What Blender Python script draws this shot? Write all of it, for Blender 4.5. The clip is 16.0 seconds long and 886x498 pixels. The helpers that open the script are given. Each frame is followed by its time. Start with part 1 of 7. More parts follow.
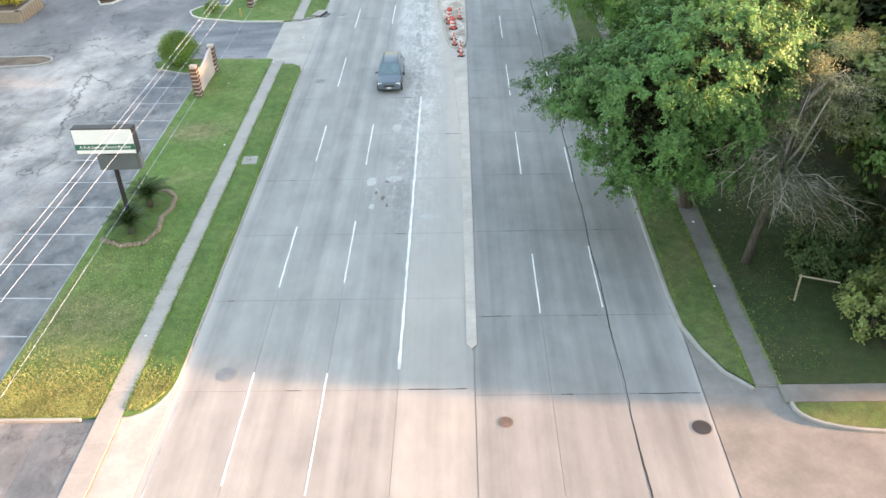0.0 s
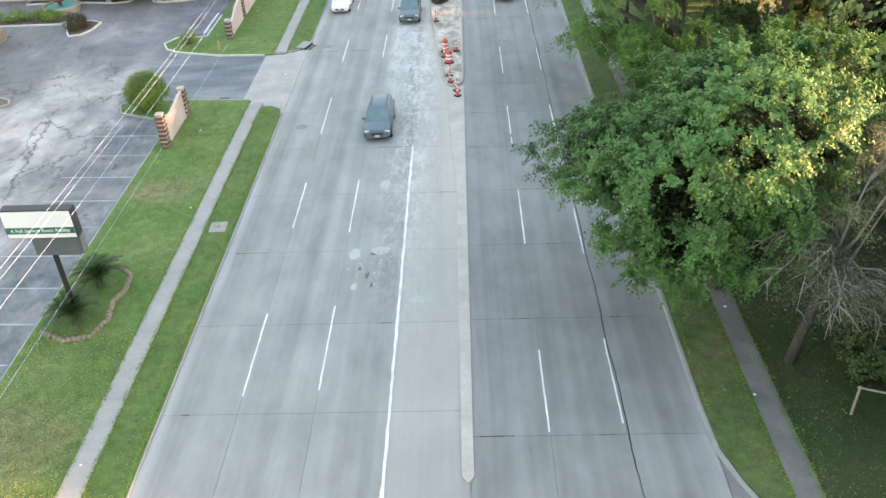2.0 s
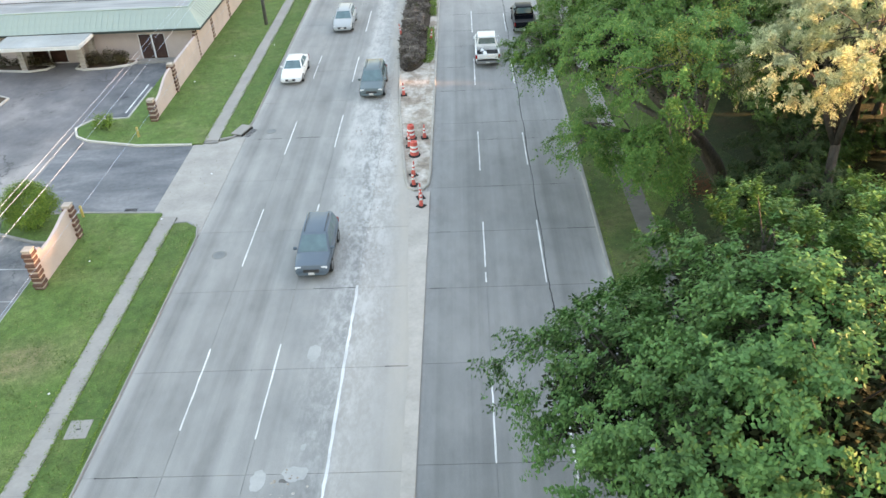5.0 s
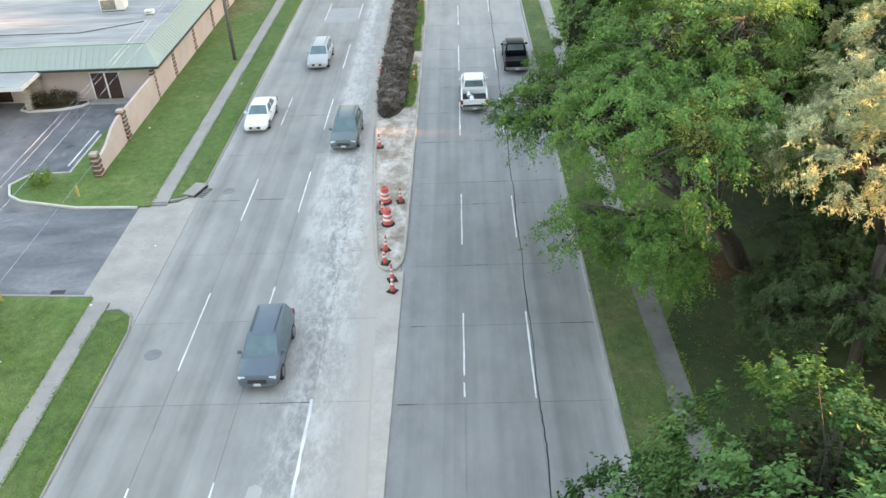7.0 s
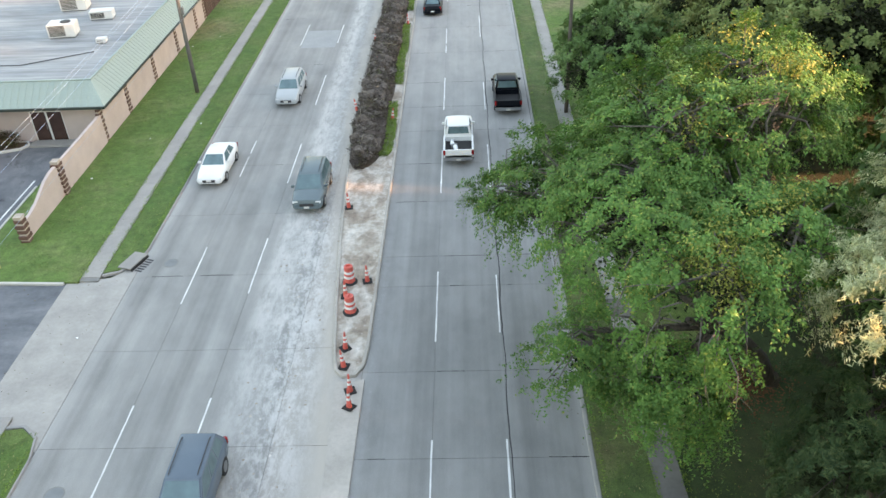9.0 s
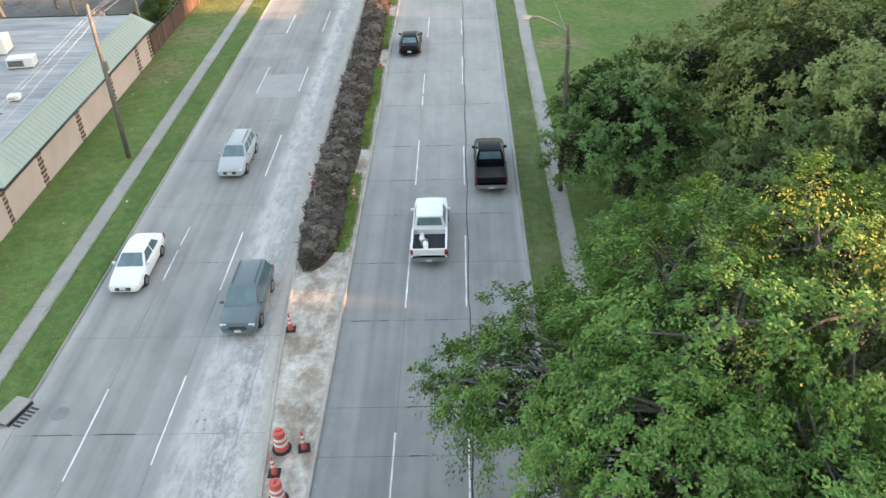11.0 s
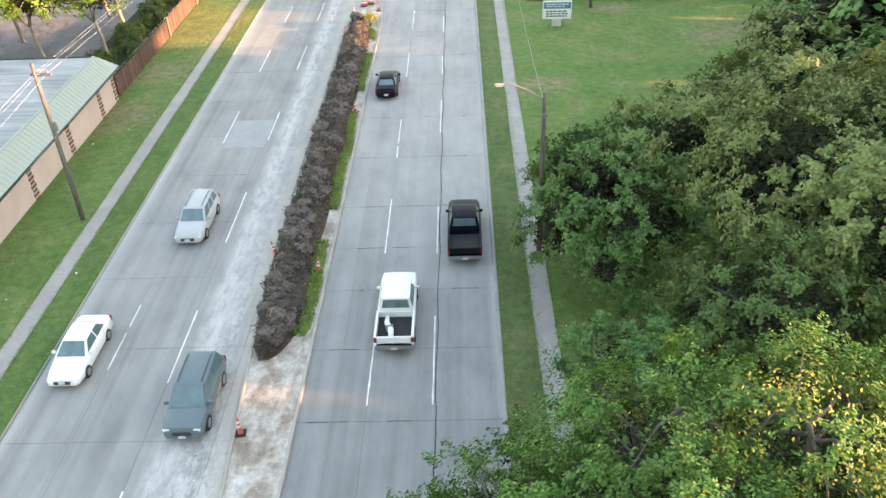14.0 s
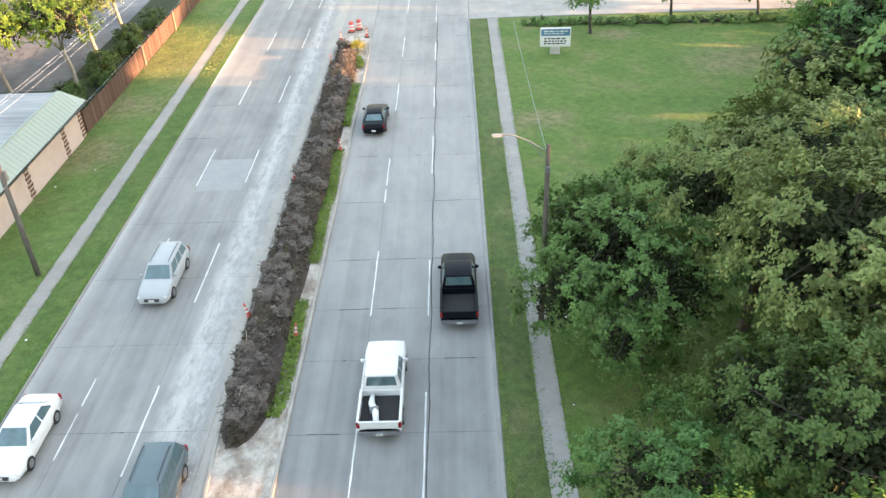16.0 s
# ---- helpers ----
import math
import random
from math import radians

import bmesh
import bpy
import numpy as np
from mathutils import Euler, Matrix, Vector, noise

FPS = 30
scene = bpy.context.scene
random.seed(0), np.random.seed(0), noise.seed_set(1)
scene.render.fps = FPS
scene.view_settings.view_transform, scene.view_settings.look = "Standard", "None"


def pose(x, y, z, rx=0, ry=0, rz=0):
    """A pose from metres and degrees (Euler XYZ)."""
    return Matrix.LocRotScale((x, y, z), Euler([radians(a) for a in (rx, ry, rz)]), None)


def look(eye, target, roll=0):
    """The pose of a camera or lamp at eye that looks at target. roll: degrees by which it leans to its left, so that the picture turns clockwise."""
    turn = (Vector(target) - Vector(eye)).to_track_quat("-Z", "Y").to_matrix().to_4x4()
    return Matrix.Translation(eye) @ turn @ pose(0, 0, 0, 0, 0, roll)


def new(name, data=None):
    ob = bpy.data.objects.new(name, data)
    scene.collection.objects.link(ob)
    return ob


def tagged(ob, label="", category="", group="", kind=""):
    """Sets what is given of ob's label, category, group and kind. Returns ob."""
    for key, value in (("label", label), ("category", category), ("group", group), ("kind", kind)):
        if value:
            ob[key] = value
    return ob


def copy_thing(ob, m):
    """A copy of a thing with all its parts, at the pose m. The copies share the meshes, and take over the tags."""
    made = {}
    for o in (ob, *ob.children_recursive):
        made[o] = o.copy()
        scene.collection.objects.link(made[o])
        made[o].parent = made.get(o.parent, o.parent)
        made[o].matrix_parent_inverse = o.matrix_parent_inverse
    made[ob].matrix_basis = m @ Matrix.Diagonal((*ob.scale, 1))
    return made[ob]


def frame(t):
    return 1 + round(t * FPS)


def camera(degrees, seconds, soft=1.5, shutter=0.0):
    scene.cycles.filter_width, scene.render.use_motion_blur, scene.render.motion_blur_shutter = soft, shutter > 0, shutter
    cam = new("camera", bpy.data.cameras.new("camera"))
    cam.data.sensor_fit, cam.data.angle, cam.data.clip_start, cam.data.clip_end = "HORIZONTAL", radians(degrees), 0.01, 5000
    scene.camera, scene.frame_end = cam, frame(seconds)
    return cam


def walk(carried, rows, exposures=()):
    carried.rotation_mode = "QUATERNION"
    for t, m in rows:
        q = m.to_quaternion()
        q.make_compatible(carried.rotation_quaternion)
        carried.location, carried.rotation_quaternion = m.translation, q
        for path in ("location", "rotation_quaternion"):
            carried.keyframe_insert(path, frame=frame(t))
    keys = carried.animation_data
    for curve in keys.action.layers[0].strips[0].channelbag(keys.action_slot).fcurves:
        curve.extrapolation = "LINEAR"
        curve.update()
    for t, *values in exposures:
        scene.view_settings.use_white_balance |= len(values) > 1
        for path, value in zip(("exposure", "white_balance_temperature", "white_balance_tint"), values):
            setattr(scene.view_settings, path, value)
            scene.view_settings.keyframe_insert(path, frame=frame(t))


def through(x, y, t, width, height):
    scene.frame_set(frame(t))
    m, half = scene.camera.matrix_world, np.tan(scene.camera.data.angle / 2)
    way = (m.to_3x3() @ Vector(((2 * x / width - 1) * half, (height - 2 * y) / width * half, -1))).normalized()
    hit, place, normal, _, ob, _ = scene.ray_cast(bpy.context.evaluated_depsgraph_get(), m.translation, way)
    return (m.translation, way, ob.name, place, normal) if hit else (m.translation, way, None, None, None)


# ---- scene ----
cam = camera(57.0, 16.0, soft=1.5)
PATH = [
    (0, (-0.5, 10.0, 25.39), (-0.548, 11.648, 24.259), -1.8),
    (0.5, (-0.425, 11.189, 25.435), (-0.474, 12.837, 24.303), -1.9),
    (1, (-0.333, 12.994, 25.475), (-0.385, 14.641, 24.342), -2.0),
    (1.5, (-0.244, 15.14, 25.498), (-0.297, 16.788, 24.367), -2.1),
    (2, (-0.022, 17.654, 25.477), (-0.078, 19.304, 24.348), -2.4),
    (2.5, (0.281, 20.231, 25.375), (0.22, 21.885, 24.252), -2.6),
    (3, (0.577, 23.004, 25.29), (0.514, 24.661, 24.172), -2.7),
    (3.5, (0.958, 25.638, 25.25), (0.892, 27.298, 24.137), -2.9),
    (4, (1.287, 27.993, 25.121), (1.223, 29.659, 24.015), -2.8),
    (4.2, (1.633, 29.062, 25.044), (1.561, 30.727, 23.938), -3.3),
    (6.5, (3.269, 39.068, 24.944), (3.204, 40.741, 23.85), -3.0),
    (7, (3.639, 41.047, 24.953), (3.576, 42.721, 23.861), -2.9),
    (7.5, (4.038, 43.006, 24.964), (3.975, 44.68, 23.871), -3.0),
    (8, (4.505, 45.033, 24.96), (4.436, 46.705, 23.865), -3.3),
    (8.2, (4.647, 45.816, 24.99), (4.577, 47.488, 23.895), -3.2),
    (10.3, (5.829, 57.218, 25.87), (5.772, 58.863, 24.735), -2.0),
    (10.5, (6.021, 58.396, 25.856), (5.962, 60.044, 24.724), -2.2),
    (11, (6.467, 61.336, 25.756), (6.408, 62.99, 24.633), -2.3),
    (11.5, (6.879, 63.604, 25.747), (6.819, 65.256, 24.622), -2.3),
    (12, (7.081, 64.343, 25.849), (7.028, 65.998, 24.728), -2.1),
    (12.5, (7.301, 64.356, 26.723), (7.252, 66.013, 25.604), -2.1),
    (13, (7.597, 64.532, 27.545), (7.548, 66.185, 26.421), -2.1),
    (13.5, (7.816, 65.04, 27.596), (7.767, 66.691, 26.469), -2.2),
    (14, (8.102, 66.525, 27.568), (8.046, 68.177, 26.441), -2.4),
    (14.5, (8.095, 68.316, 27.462), (8.042, 69.97, 26.34), -2.5),
    (15, (8.312, 70.362, 27.364), (8.257, 72.024, 26.254), -2.8),
    (15.5, (8.337, 71.399, 27.285), (8.287, 73.065, 26.18), -2.6),
    (16, (8.143, 71.89, 27.084), (8.103, 73.559, 25.983), -2.3),
]
walk(cam, [(t, look(eye, target, roll)) for t, eye, target, roll in PATH], [(0.0, 3.2, 8500.0, 18.0), (4.0, 3.13, 8750.0, 19.0), (8.0, 3.08, 8750.0, 19.0), (11.0, 2.92, 8750.0, 19.0), (12.0, 2.93, 8750.0, 18.0), (13.2, 3.08, 8750.0, 18.0), (16.0, 3.22, 8750.0, 18.0)])

# ---- light ----
SUN_ELEV, SUN_DIR = radians(8.5), Vector((0.993, -0.115, 0.0))
world = bpy.data.worlds.new("evening_sky")
scene.world = world
world.use_nodes = True
wn = world.node_tree.nodes
sky = wn.new("ShaderNodeTexSky")
sky.sky_type, sky.sun_disc = "NISHITA", False
sky.sun_elevation = SUN_ELEV
sky.sun_rotation = math.atan2(SUN_DIR.x, SUN_DIR.y)
sky.air_density, sky.dust_density, sky.ozone_density = 1.0, 0.7, 1.0
wn["Background"].inputs["Strength"].default_value = 0.15
# sky graded brighter overhead than low down, to deepen the shade under trees
vault_way, vault_axes, vault_gain, graded_sky = wn.new("ShaderNodeTexCoord"), wn.new("ShaderNodeSeparateXYZ"), wn.new("ShaderNodeMath"), wn.new("ShaderNodeVectorMath")
vault_gain.operation, graded_sky.operation = "MULTIPLY_ADD", "SCALE"
vault_gain.inputs[1].default_value, vault_gain.inputs[2].default_value = 1.15, 0.3
for a, b in ((vault_way.outputs["Generated"], vault_axes.inputs[0]), (vault_axes.outputs["Z"], vault_gain.inputs[0]), (sky.outputs["Color"], graded_sky.inputs[0]),
             (vault_gain.outputs[0], graded_sky.inputs["Scale"]), (graded_sky.outputs[0], wn["Background"].inputs["Color"])):
    world.node_tree.links.new(a, b)
sun = new("sun", bpy.data.lights.new("sun", "SUN"))
sun.data.energy, sun.data.angle, sun.data.color = 3.2, radians(1.3), (1.0, 0.62, 0.41)
to_sun = Vector((SUN_DIR.x * math.cos(SUN_ELEV), SUN_DIR.y * math.cos(SUN_ELEV), math.sin(SUN_ELEV)))
sun.matrix_world = look(to_sun * 200, (0, 0, 0))

# ---- materials ----


class Nodes:
    """A material's nodes, made in few words."""

    def __init__(self, name, rough=0.8, metal=0.0, world_space=False):
        self.m = bpy.data.materials.new(name)
        self.m.use_nodes = True
        self.t = self.m.node_tree
        self.p = self.t.nodes["Principled BSDF"]
        self.p.inputs["Roughness"].default_value, self.p.inputs["Metallic"].default_value = rough, metal
        if world_space:
            self.co = self.t.nodes.new("ShaderNodeNewGeometry").outputs["Position"]
        else:
            self.co = self.t.nodes.new("ShaderNodeTexCoord").outputs["Object"]

    def link(self, a, b):
        self.t.links.new(a, b)

    def noise(self, scale, detail=4, rough=0.55, stretch=(1, 1, 1), distort=0.0):
        mp = self.t.nodes.new("ShaderNodeMapping")
        mp.inputs["Scale"].default_value = stretch
        self.link(self.co, mp.inputs["Vector"])
        n = self.t.nodes.new("ShaderNodeTexNoise")
        n.inputs["Scale"].default_value, n.inputs["Detail"].default_value, n.inputs["Roughness"].default_value = scale, detail, rough
        n.inputs["Distortion"].default_value = distort
        self.link(mp.outputs[0], n.inputs["Vector"])
        return n.outputs["Fac"]

    def ramp(self, fac, stops):
        r = self.t.nodes.new("ShaderNodeValToRGB")
        els = r.color_ramp.elements
        while len(els) < len(stops):
            els.new(0.5)
        for e, (pos, c) in zip(els, stops):
            e.position = pos
            e.color = (*c, 1) if hasattr(c, "__len__") else (c, c, c, 1)
        self.link(fac, r.inputs["Fac"])
        return r.outputs["Color"]

    def mix(self, fac, a, b, how="MIX"):
        x = self.t.nodes.new("ShaderNodeMix")
        x.data_type, x.blend_type = "RGBA", how
        for socket, v in ((x.inputs[0], fac), (x.inputs[6], a), (x.inputs[7], b)):
            if isinstance(v, (int, float)):
                socket.default_value = v
            elif isinstance(v, tuple):
                socket.default_value = (*v, 1)
            else:
                self.link(v, socket)
        return x.outputs[2]

    def math(self, how, a, b=0.0, clamp=False):
        x = self.t.nodes.new("ShaderNodeMath")
        x.operation, x.use_clamp = how, clamp
        for socket, v in ((x.inputs[0], a), (x.inputs[1], b)):
            if isinstance(v, (int, float)):
                socket.default_value = v
            else:
                self.link(v, socket)
        return x.outputs[0]

    def span(self, value, a, b):
        r = self.t.nodes.new("ShaderNodeMapRange")
        r.inputs["From Min"].default_value, r.inputs["From Max"].default_value = a, b
        self.link(value, r.inputs["Value"])
        return r.outputs["Result"]

    def axes(self):
        s = self.t.nodes.new("ShaderNodeSeparateXYZ")
        self.link(self.co, s.inputs[0])
        return s.outputs

    def random(self):
        return self.t.nodes.new("ShaderNodeObjectInfo").outputs["Random"]

    def island(self):
        return self.t.nodes.new("ShaderNodeNewGeometry").outputs["Random Per Island"]

    def bump(self, height, strength=0.3, distance=0.02):
        b = self.t.nodes.new("ShaderNodeBump")
        b.inputs["Strength"].default_value, b.inputs["Distance"].default_value = strength, distance
        self.link(height, b.inputs["Height"])
        self.link(b.outputs[0], self.p.inputs["Normal"])

    def color(self, c):
        if isinstance(c, tuple):
            self.p.inputs["Base Color"].default_value = (*c, 1)
        else:
            self.link(c, self.p.inputs["Base Color"])
        return self


def plain(name, c, rough=0.6, metal=0.0, vary=0.12, scale=6.0, bump=0.0, world_space=False):
    """A nearly even surface with slight blotches and grain."""
    n = Nodes(name, rough, metal, world_space)
    lo, hi = tuple(v * (1 - vary) for v in c), tuple(min(1, v * (1 + vary)) for v in c)
    big = n.ramp(n.noise(scale * 0.25, 5), [(0.3, lo), (0.7, hi)])
    fine = n.ramp(n.noise(scale * 8, 3), [(0.3, 1 - vary * 0.7), (0.7, 1.0)])
    n.color(n.mix(1.0, big, fine, "MULTIPLY"))
    if bump:
        n.bump(n.noise(scale * 6, 4), bump, 0.02)
    return n.m


def road_concrete():
    n = Nodes("road_concrete", 0.78, world_space=True)
    x, y, _ = n.axes()
    c = n.ramp(n.noise(0.22, 6, 0.6), [(0.25, (0.235, 0.235, 0.225)), (0.55, (0.29, 0.287, 0.272)), (0.8, (0.335, 0.325, 0.305))])
    streak = n.ramp(n.noise(1.0, 4, 0.6, (0.8, 0.008, 1), 0.15), [(0.32, 0.79), (0.5, 0.98), (0.68, 1.15)])
    c = n.mix(1.0, c, streak, "MULTIPLY")
    c = n.mix(1.0, c, n.ramp(n.noise(0.9, 6, 0.65, (1, 0.35, 1)), [(0.3, 0.86), (0.6, 1.04)]), "MULTIPLY")
    c = n.mix(1.0, c, n.ramp(n.noise(24, 3), [(0.3, 0.88), (0.7, 1.06)]), "MULTIPLY")
    c = n.mix(1.0, c, n.ramp(n.random(), [(0.0, 0.975), (1.0, 1.02)]), "MULTIPLY")
    # spilled, tyre-spread dust in the turning lane beside the dug-up median
    lane = n.math("MULTIPLY", n.span(x, -6.4, -3.6), n.span(y, 44, 82))
    lane = n.math("MULTIPLY", lane, n.span(x, 1.2, -0.6))
    # swept clean again close beside the heap
    lane = n.math("MULTIPLY", lane, n.math("SUBTRACT", 1.0, n.math("MULTIPLY", n.math("MULTIPLY", n.span(y, 84, 98), n.span(x, -4.3, -3.7)), 0.8)))
    # thinning out along the heap
    lane = n.math("MULTIPLY", lane, n.math("ADD", 0.3, n.math("MULTIPLY", n.span(y, 125, 92), 0.7)))
    near = n.math("MULTIPLY", n.span(x, -6.0, -4.4), n.span(x, -1.6, -3.0))
    blot = n.math("MULTIPLY", n.ramp(n.noise(0.95, 10, 0.74, (1.35, 0.55, 1), 0.2), [(0.48, 0.0), (0.60, 1.0)]), n.math("MULTIPLY", lane, n.math("ADD", 0.4, near)), True)
    turn = n.math("MULTIPLY", n.math("MULTIPLY", n.span(x, -3.7, -3.2), n.span(x, 0.2, -0.2)), n.span(y, 30, 45))
    c = n.mix(n.math("MULTIPLY", turn, 0.5), c, (0.45, 0.405, 0.36))
    c = n.mix(n.math("MULTIPLY", lane, 0.06), c, (0.49, 0.475, 0.45))
    band = n.math("MULTIPLY", n.math("MULTIPLY", n.math("MULTIPLY", n.span(x, -6.35, -5.7), n.span(x, -4.4, -5.2)), n.span(y, 66, 84)), n.ramp(n.noise(1.3, 9, 0.75, (1.4, 0.4, 1)), [(0.38, 0.0), (0.56, 1.0)]))
    c = n.mix(n.math("MULTIPLY", band, 0.6), c, (0.58, 0.565, 0.54))
    c = n.mix(n.math("MULTIPLY", blot, 0.62), c, (0.58, 0.565, 0.54))
    soft = n.math("MULTIPLY", n.ramp(n.noise(0.3, 5, 0.6, (1.5, 0.06, 1)), [(0.38, 0.0), (0.62, 1.0)]), lane)
    c = n.mix(n.math("MULTIPLY", soft, 0.14), c, (0.47, 0.455, 0.43))
    fine = n.math("MULTIPLY", n.ramp(n.noise(3.0, 9, 0.76, (1.3, 0.6, 1)), [(0.46, 0.0), (0.60, 1.0)]), n.math("MULTIPLY", lane, n.math("ADD", 0.3, near)), True)
    c = n.mix(n.math("MULTIPLY", fine, 0.55), c, (0.58, 0.57, 0.55))
    crumbs = n.math("MULTIPLY", n.ramp(n.noise(3.2, 6, 0.7), [(0.6, 0.0), (0.68, 1.0)]), lane)
    c = n.mix(n.math("MULTIPLY", crumbs, 0.6), c, (0.55, 0.54, 0.52))
    # beige silt in the gutter along the median kerb
    edge = n.math("MAXIMUM", n.math("MINIMUM", n.math("ADD", n.math("MULTIPLY", y, -0.047), 2.41), n.math("ADD", n.math("MULTIPLY", y, -0.075), 4.5)), -3.5)
    silt = n.math("MULTIPLY", n.span(n.math("SUBTRACT", edge, x), 1.1, 0.35), n.math("MULTIPLY", n.span(n.math("SUBTRACT", x, edge), 0.3, 0.1), n.span(y, 40, 60)))
    c = n.mix(n.math("MULTIPLY", silt, n.ramp(n.noise(1.1, 6, 0.65, (1, 0.3, 1)), [(0.3, 0.35), (0.65, 0.95)])), c, (0.45, 0.405, 0.35))
    # darker right carriageway, tree shade put into its colour; pale washed dust along gutters
    c = n.mix(n.math("MULTIPLY", n.span(x, -0.1, 0.3), n.span(y, 118, 92)), c, n.mix(1.0, c, (0.86, 0.87, 0.885), "MULTIPLY"))
    c = n.mix(n.math("MULTIPLY", n.math("MULTIPLY", n.span(x, -0.1, 0.3), n.span(y, 100, 120)), n.ramp(n.noise(0.35, 6, 0.65, (1.2, 0.4, 1)), [(0.35, 0.1), (0.65, 0.55)])), c, (0.42, 0.40, 0.375))
    gut = n.math("MAXIMUM", n.span(x, 9.15, 9.7), n.span(x, -12.7, -13.25))
    c = n.mix(n.math("MULTIPLY", gut, n.ramp(n.noise(0.8, 5, 0.6, (1, 0.12, 1)), [(0.35, 0.15), (0.65, 0.8)])), c, (0.46, 0.45, 0.43))
    n.color(c)
    n.bump(n.noise(30, 4), 0.18, 0.01)
    return n.m


def side_concrete(name, lo, hi):
    n = Nodes(name, 0.85, world_space=True)
    c = n.ramp(n.noise(0.6, 6, 0.6), [(0.3, lo), (0.7, hi)])
    c = n.mix(1.0, c, n.ramp(n.noise(5, 5, 0.7), [(0.3, 0.9), (0.65, 1.03)]), "MULTIPLY")
    c = n.mix(1.0, c, n.ramp(n.random(), [(0.0, 0.965), (1.0, 1.03)]), "MULTIPLY")
    n.color(c)
    n.bump(n.noise(25, 4), 0.2, 0.01)
    return n.m


def asphalt():
    n = Nodes("parking_asphalt", 0.85, world_space=True)
    x, y, _ = n.axes()
    c = n.ramp(n.noise(0.085, 9, 0.68, (1.2, 0.8, 1), 0.15), [(0.34, (0.15, 0.152, 0.16)), (0.43, (0.25, 0.243, 0.24)), (0.52, (0.40, 0.37, 0.352)), (0.66, (0.50, 0.465, 0.44))])
    c = n.mix(1.0, c, n.ramp(n.noise(0.22, 9, 0.75, (1, 0.8, 1), 0.3), [(0.36, 0.62), (0.48, 0.95), (0.6, 1.15)]), "MULTIPLY")
    c = n.mix(n.ramp(n.noise(0.16, 7, 0.7), [(0.55, 0.0), (0.7, 0.45)]), c, (0.30, 0.24, 0.205))
    # newer, darker surface towards the hall
    hall_side = n.math("MULTIPLY", n.span(y, 77, 88), n.ramp(n.noise(0.14, 6, 0.65), [(0.3, 0.55), (0.6, 1.0)]))
    c = n.mix(n.math("MULTIPLY", hall_side, 0.85), c, n.ramp(n.noise(0.5, 8, 0.7), [(0.3, (0.075, 0.08, 0.094)), (0.65, (0.14, 0.145, 0.16))]))
    # and towards the far side of the lot, browner
    far_side = n.math("MULTIPLY", n.math("MULTIPLY", n.span(x, -33.5, -39), n.span(y, 60, 72)), n.ramp(n.noise(0.2, 7, 0.7), [(0.32, 0.45), (0.6, 1.0)]))
    c = n.mix(n.math("MULTIPLY", far_side, 0.85), c, n.ramp(n.noise(0.45, 8, 0.7, (1, 0.5, 1), 0.3), [(0.3, (0.10, 0.098, 0.105)), (0.6, (0.185, 0.175, 0.17)), (0.72, (0.33, 0.30, 0.28))]))
    # one long broken seam across the lot, and potholes at its end
    off_seam = n.math("ABSOLUTE", n.math("ADD", n.math("ADD", n.math("ADD", x, n.math("MULTIPLY", y, 0.17)), 17.3), n.math("MULTIPLY", n.noise(0.9, 8, 0.7), 2.4)))
    seam = n.math("MULTIPLY", n.ramp(off_seam, [(0.03, 1.0), (0.16, 0.0)]), n.math("MULTIPLY", n.span(y, 60, 63), n.span(y, 76, 72)))
    c = n.mix(n.math("MULTIPLY", seam, 0.8), c, (0.07, 0.066, 0.062))
    # wandering cracks, here and there
    crack = n.math("MULTIPLY", n.ramp(n.noise(0.11, 10, 0.62, (1, 0.7, 1), 0.2), [(0.492, 0.0), (0.5, 1.0), (0.508, 0.0)]), n.ramp(n.noise(0.09, 3, 0.5), [(0.46, 0.0), (0.56, 0.85)]))
    c = n.mix(crack, c, (0.055, 0.052, 0.05))
    # older, darker bays beside the lawn
    bays = n.math("MULTIPLY", n.span(x, -27.5, -25.5), n.ramp(n.noise(0.35, 5, 0.6), [(0.3, 0.35), (0.6, 0.95)]))
    c = n.mix(bays, c, n.ramp(n.noise(0.8, 6, 0.7, (1, 0.7, 1), 0.6), [(0.35, (0.085, 0.095, 0.105)), (0.55, (0.15, 0.158, 0.165)), (0.7, (0.25, 0.25, 0.25))]))
    spots = n.ramp(n.noise(0.4, 9, 0.74, (1, 0.7, 1), 0.25), [(0.33, 0.38), (0.4, 0.88), (0.6, 1.0), (0.68, 1.25)])
    c = n.mix(1.0, c, spots, "MULTIPLY")
    c = n.mix(1.0, c, n.ramp(n.noise(30, 3), [(0.3, 0.85), (0.7, 1.08)]), "MULTIPLY")
    n.color(c)
    n.bump(n.noise(40, 4), 0.25, 0.01)
    return n.m


def dusty_ground():
    n = Nodes("dusty_ground", 0.95, world_space=True)
    c = n.ramp(n.noise(0.7, 7, 0.65, (1, 0.6, 1), 0.3), [(0.3, (0.23, 0.175, 0.135)), (0.45, (0.35, 0.29, 0.235)), (0.55, (0.50, 0.445, 0.385)), (0.68, (0.66, 0.62, 0.57))])
    c = n.mix(1.0, c, n.ramp(n.noise(3.0, 7, 0.7), [(0.32, 0.68), (0.6, 1.08)]), "MULTIPLY")
    c = n.mix(n.ramp(n.noise(6.5, 5, 0.7), [(0.62, 0.0), (0.7, 0.8)]), c, (0.66, 0.64, 0.60))
    n.color(c)
    n.bump(n.noise(5, 7, 0.7), 0.8, 0.06)
    return n.m


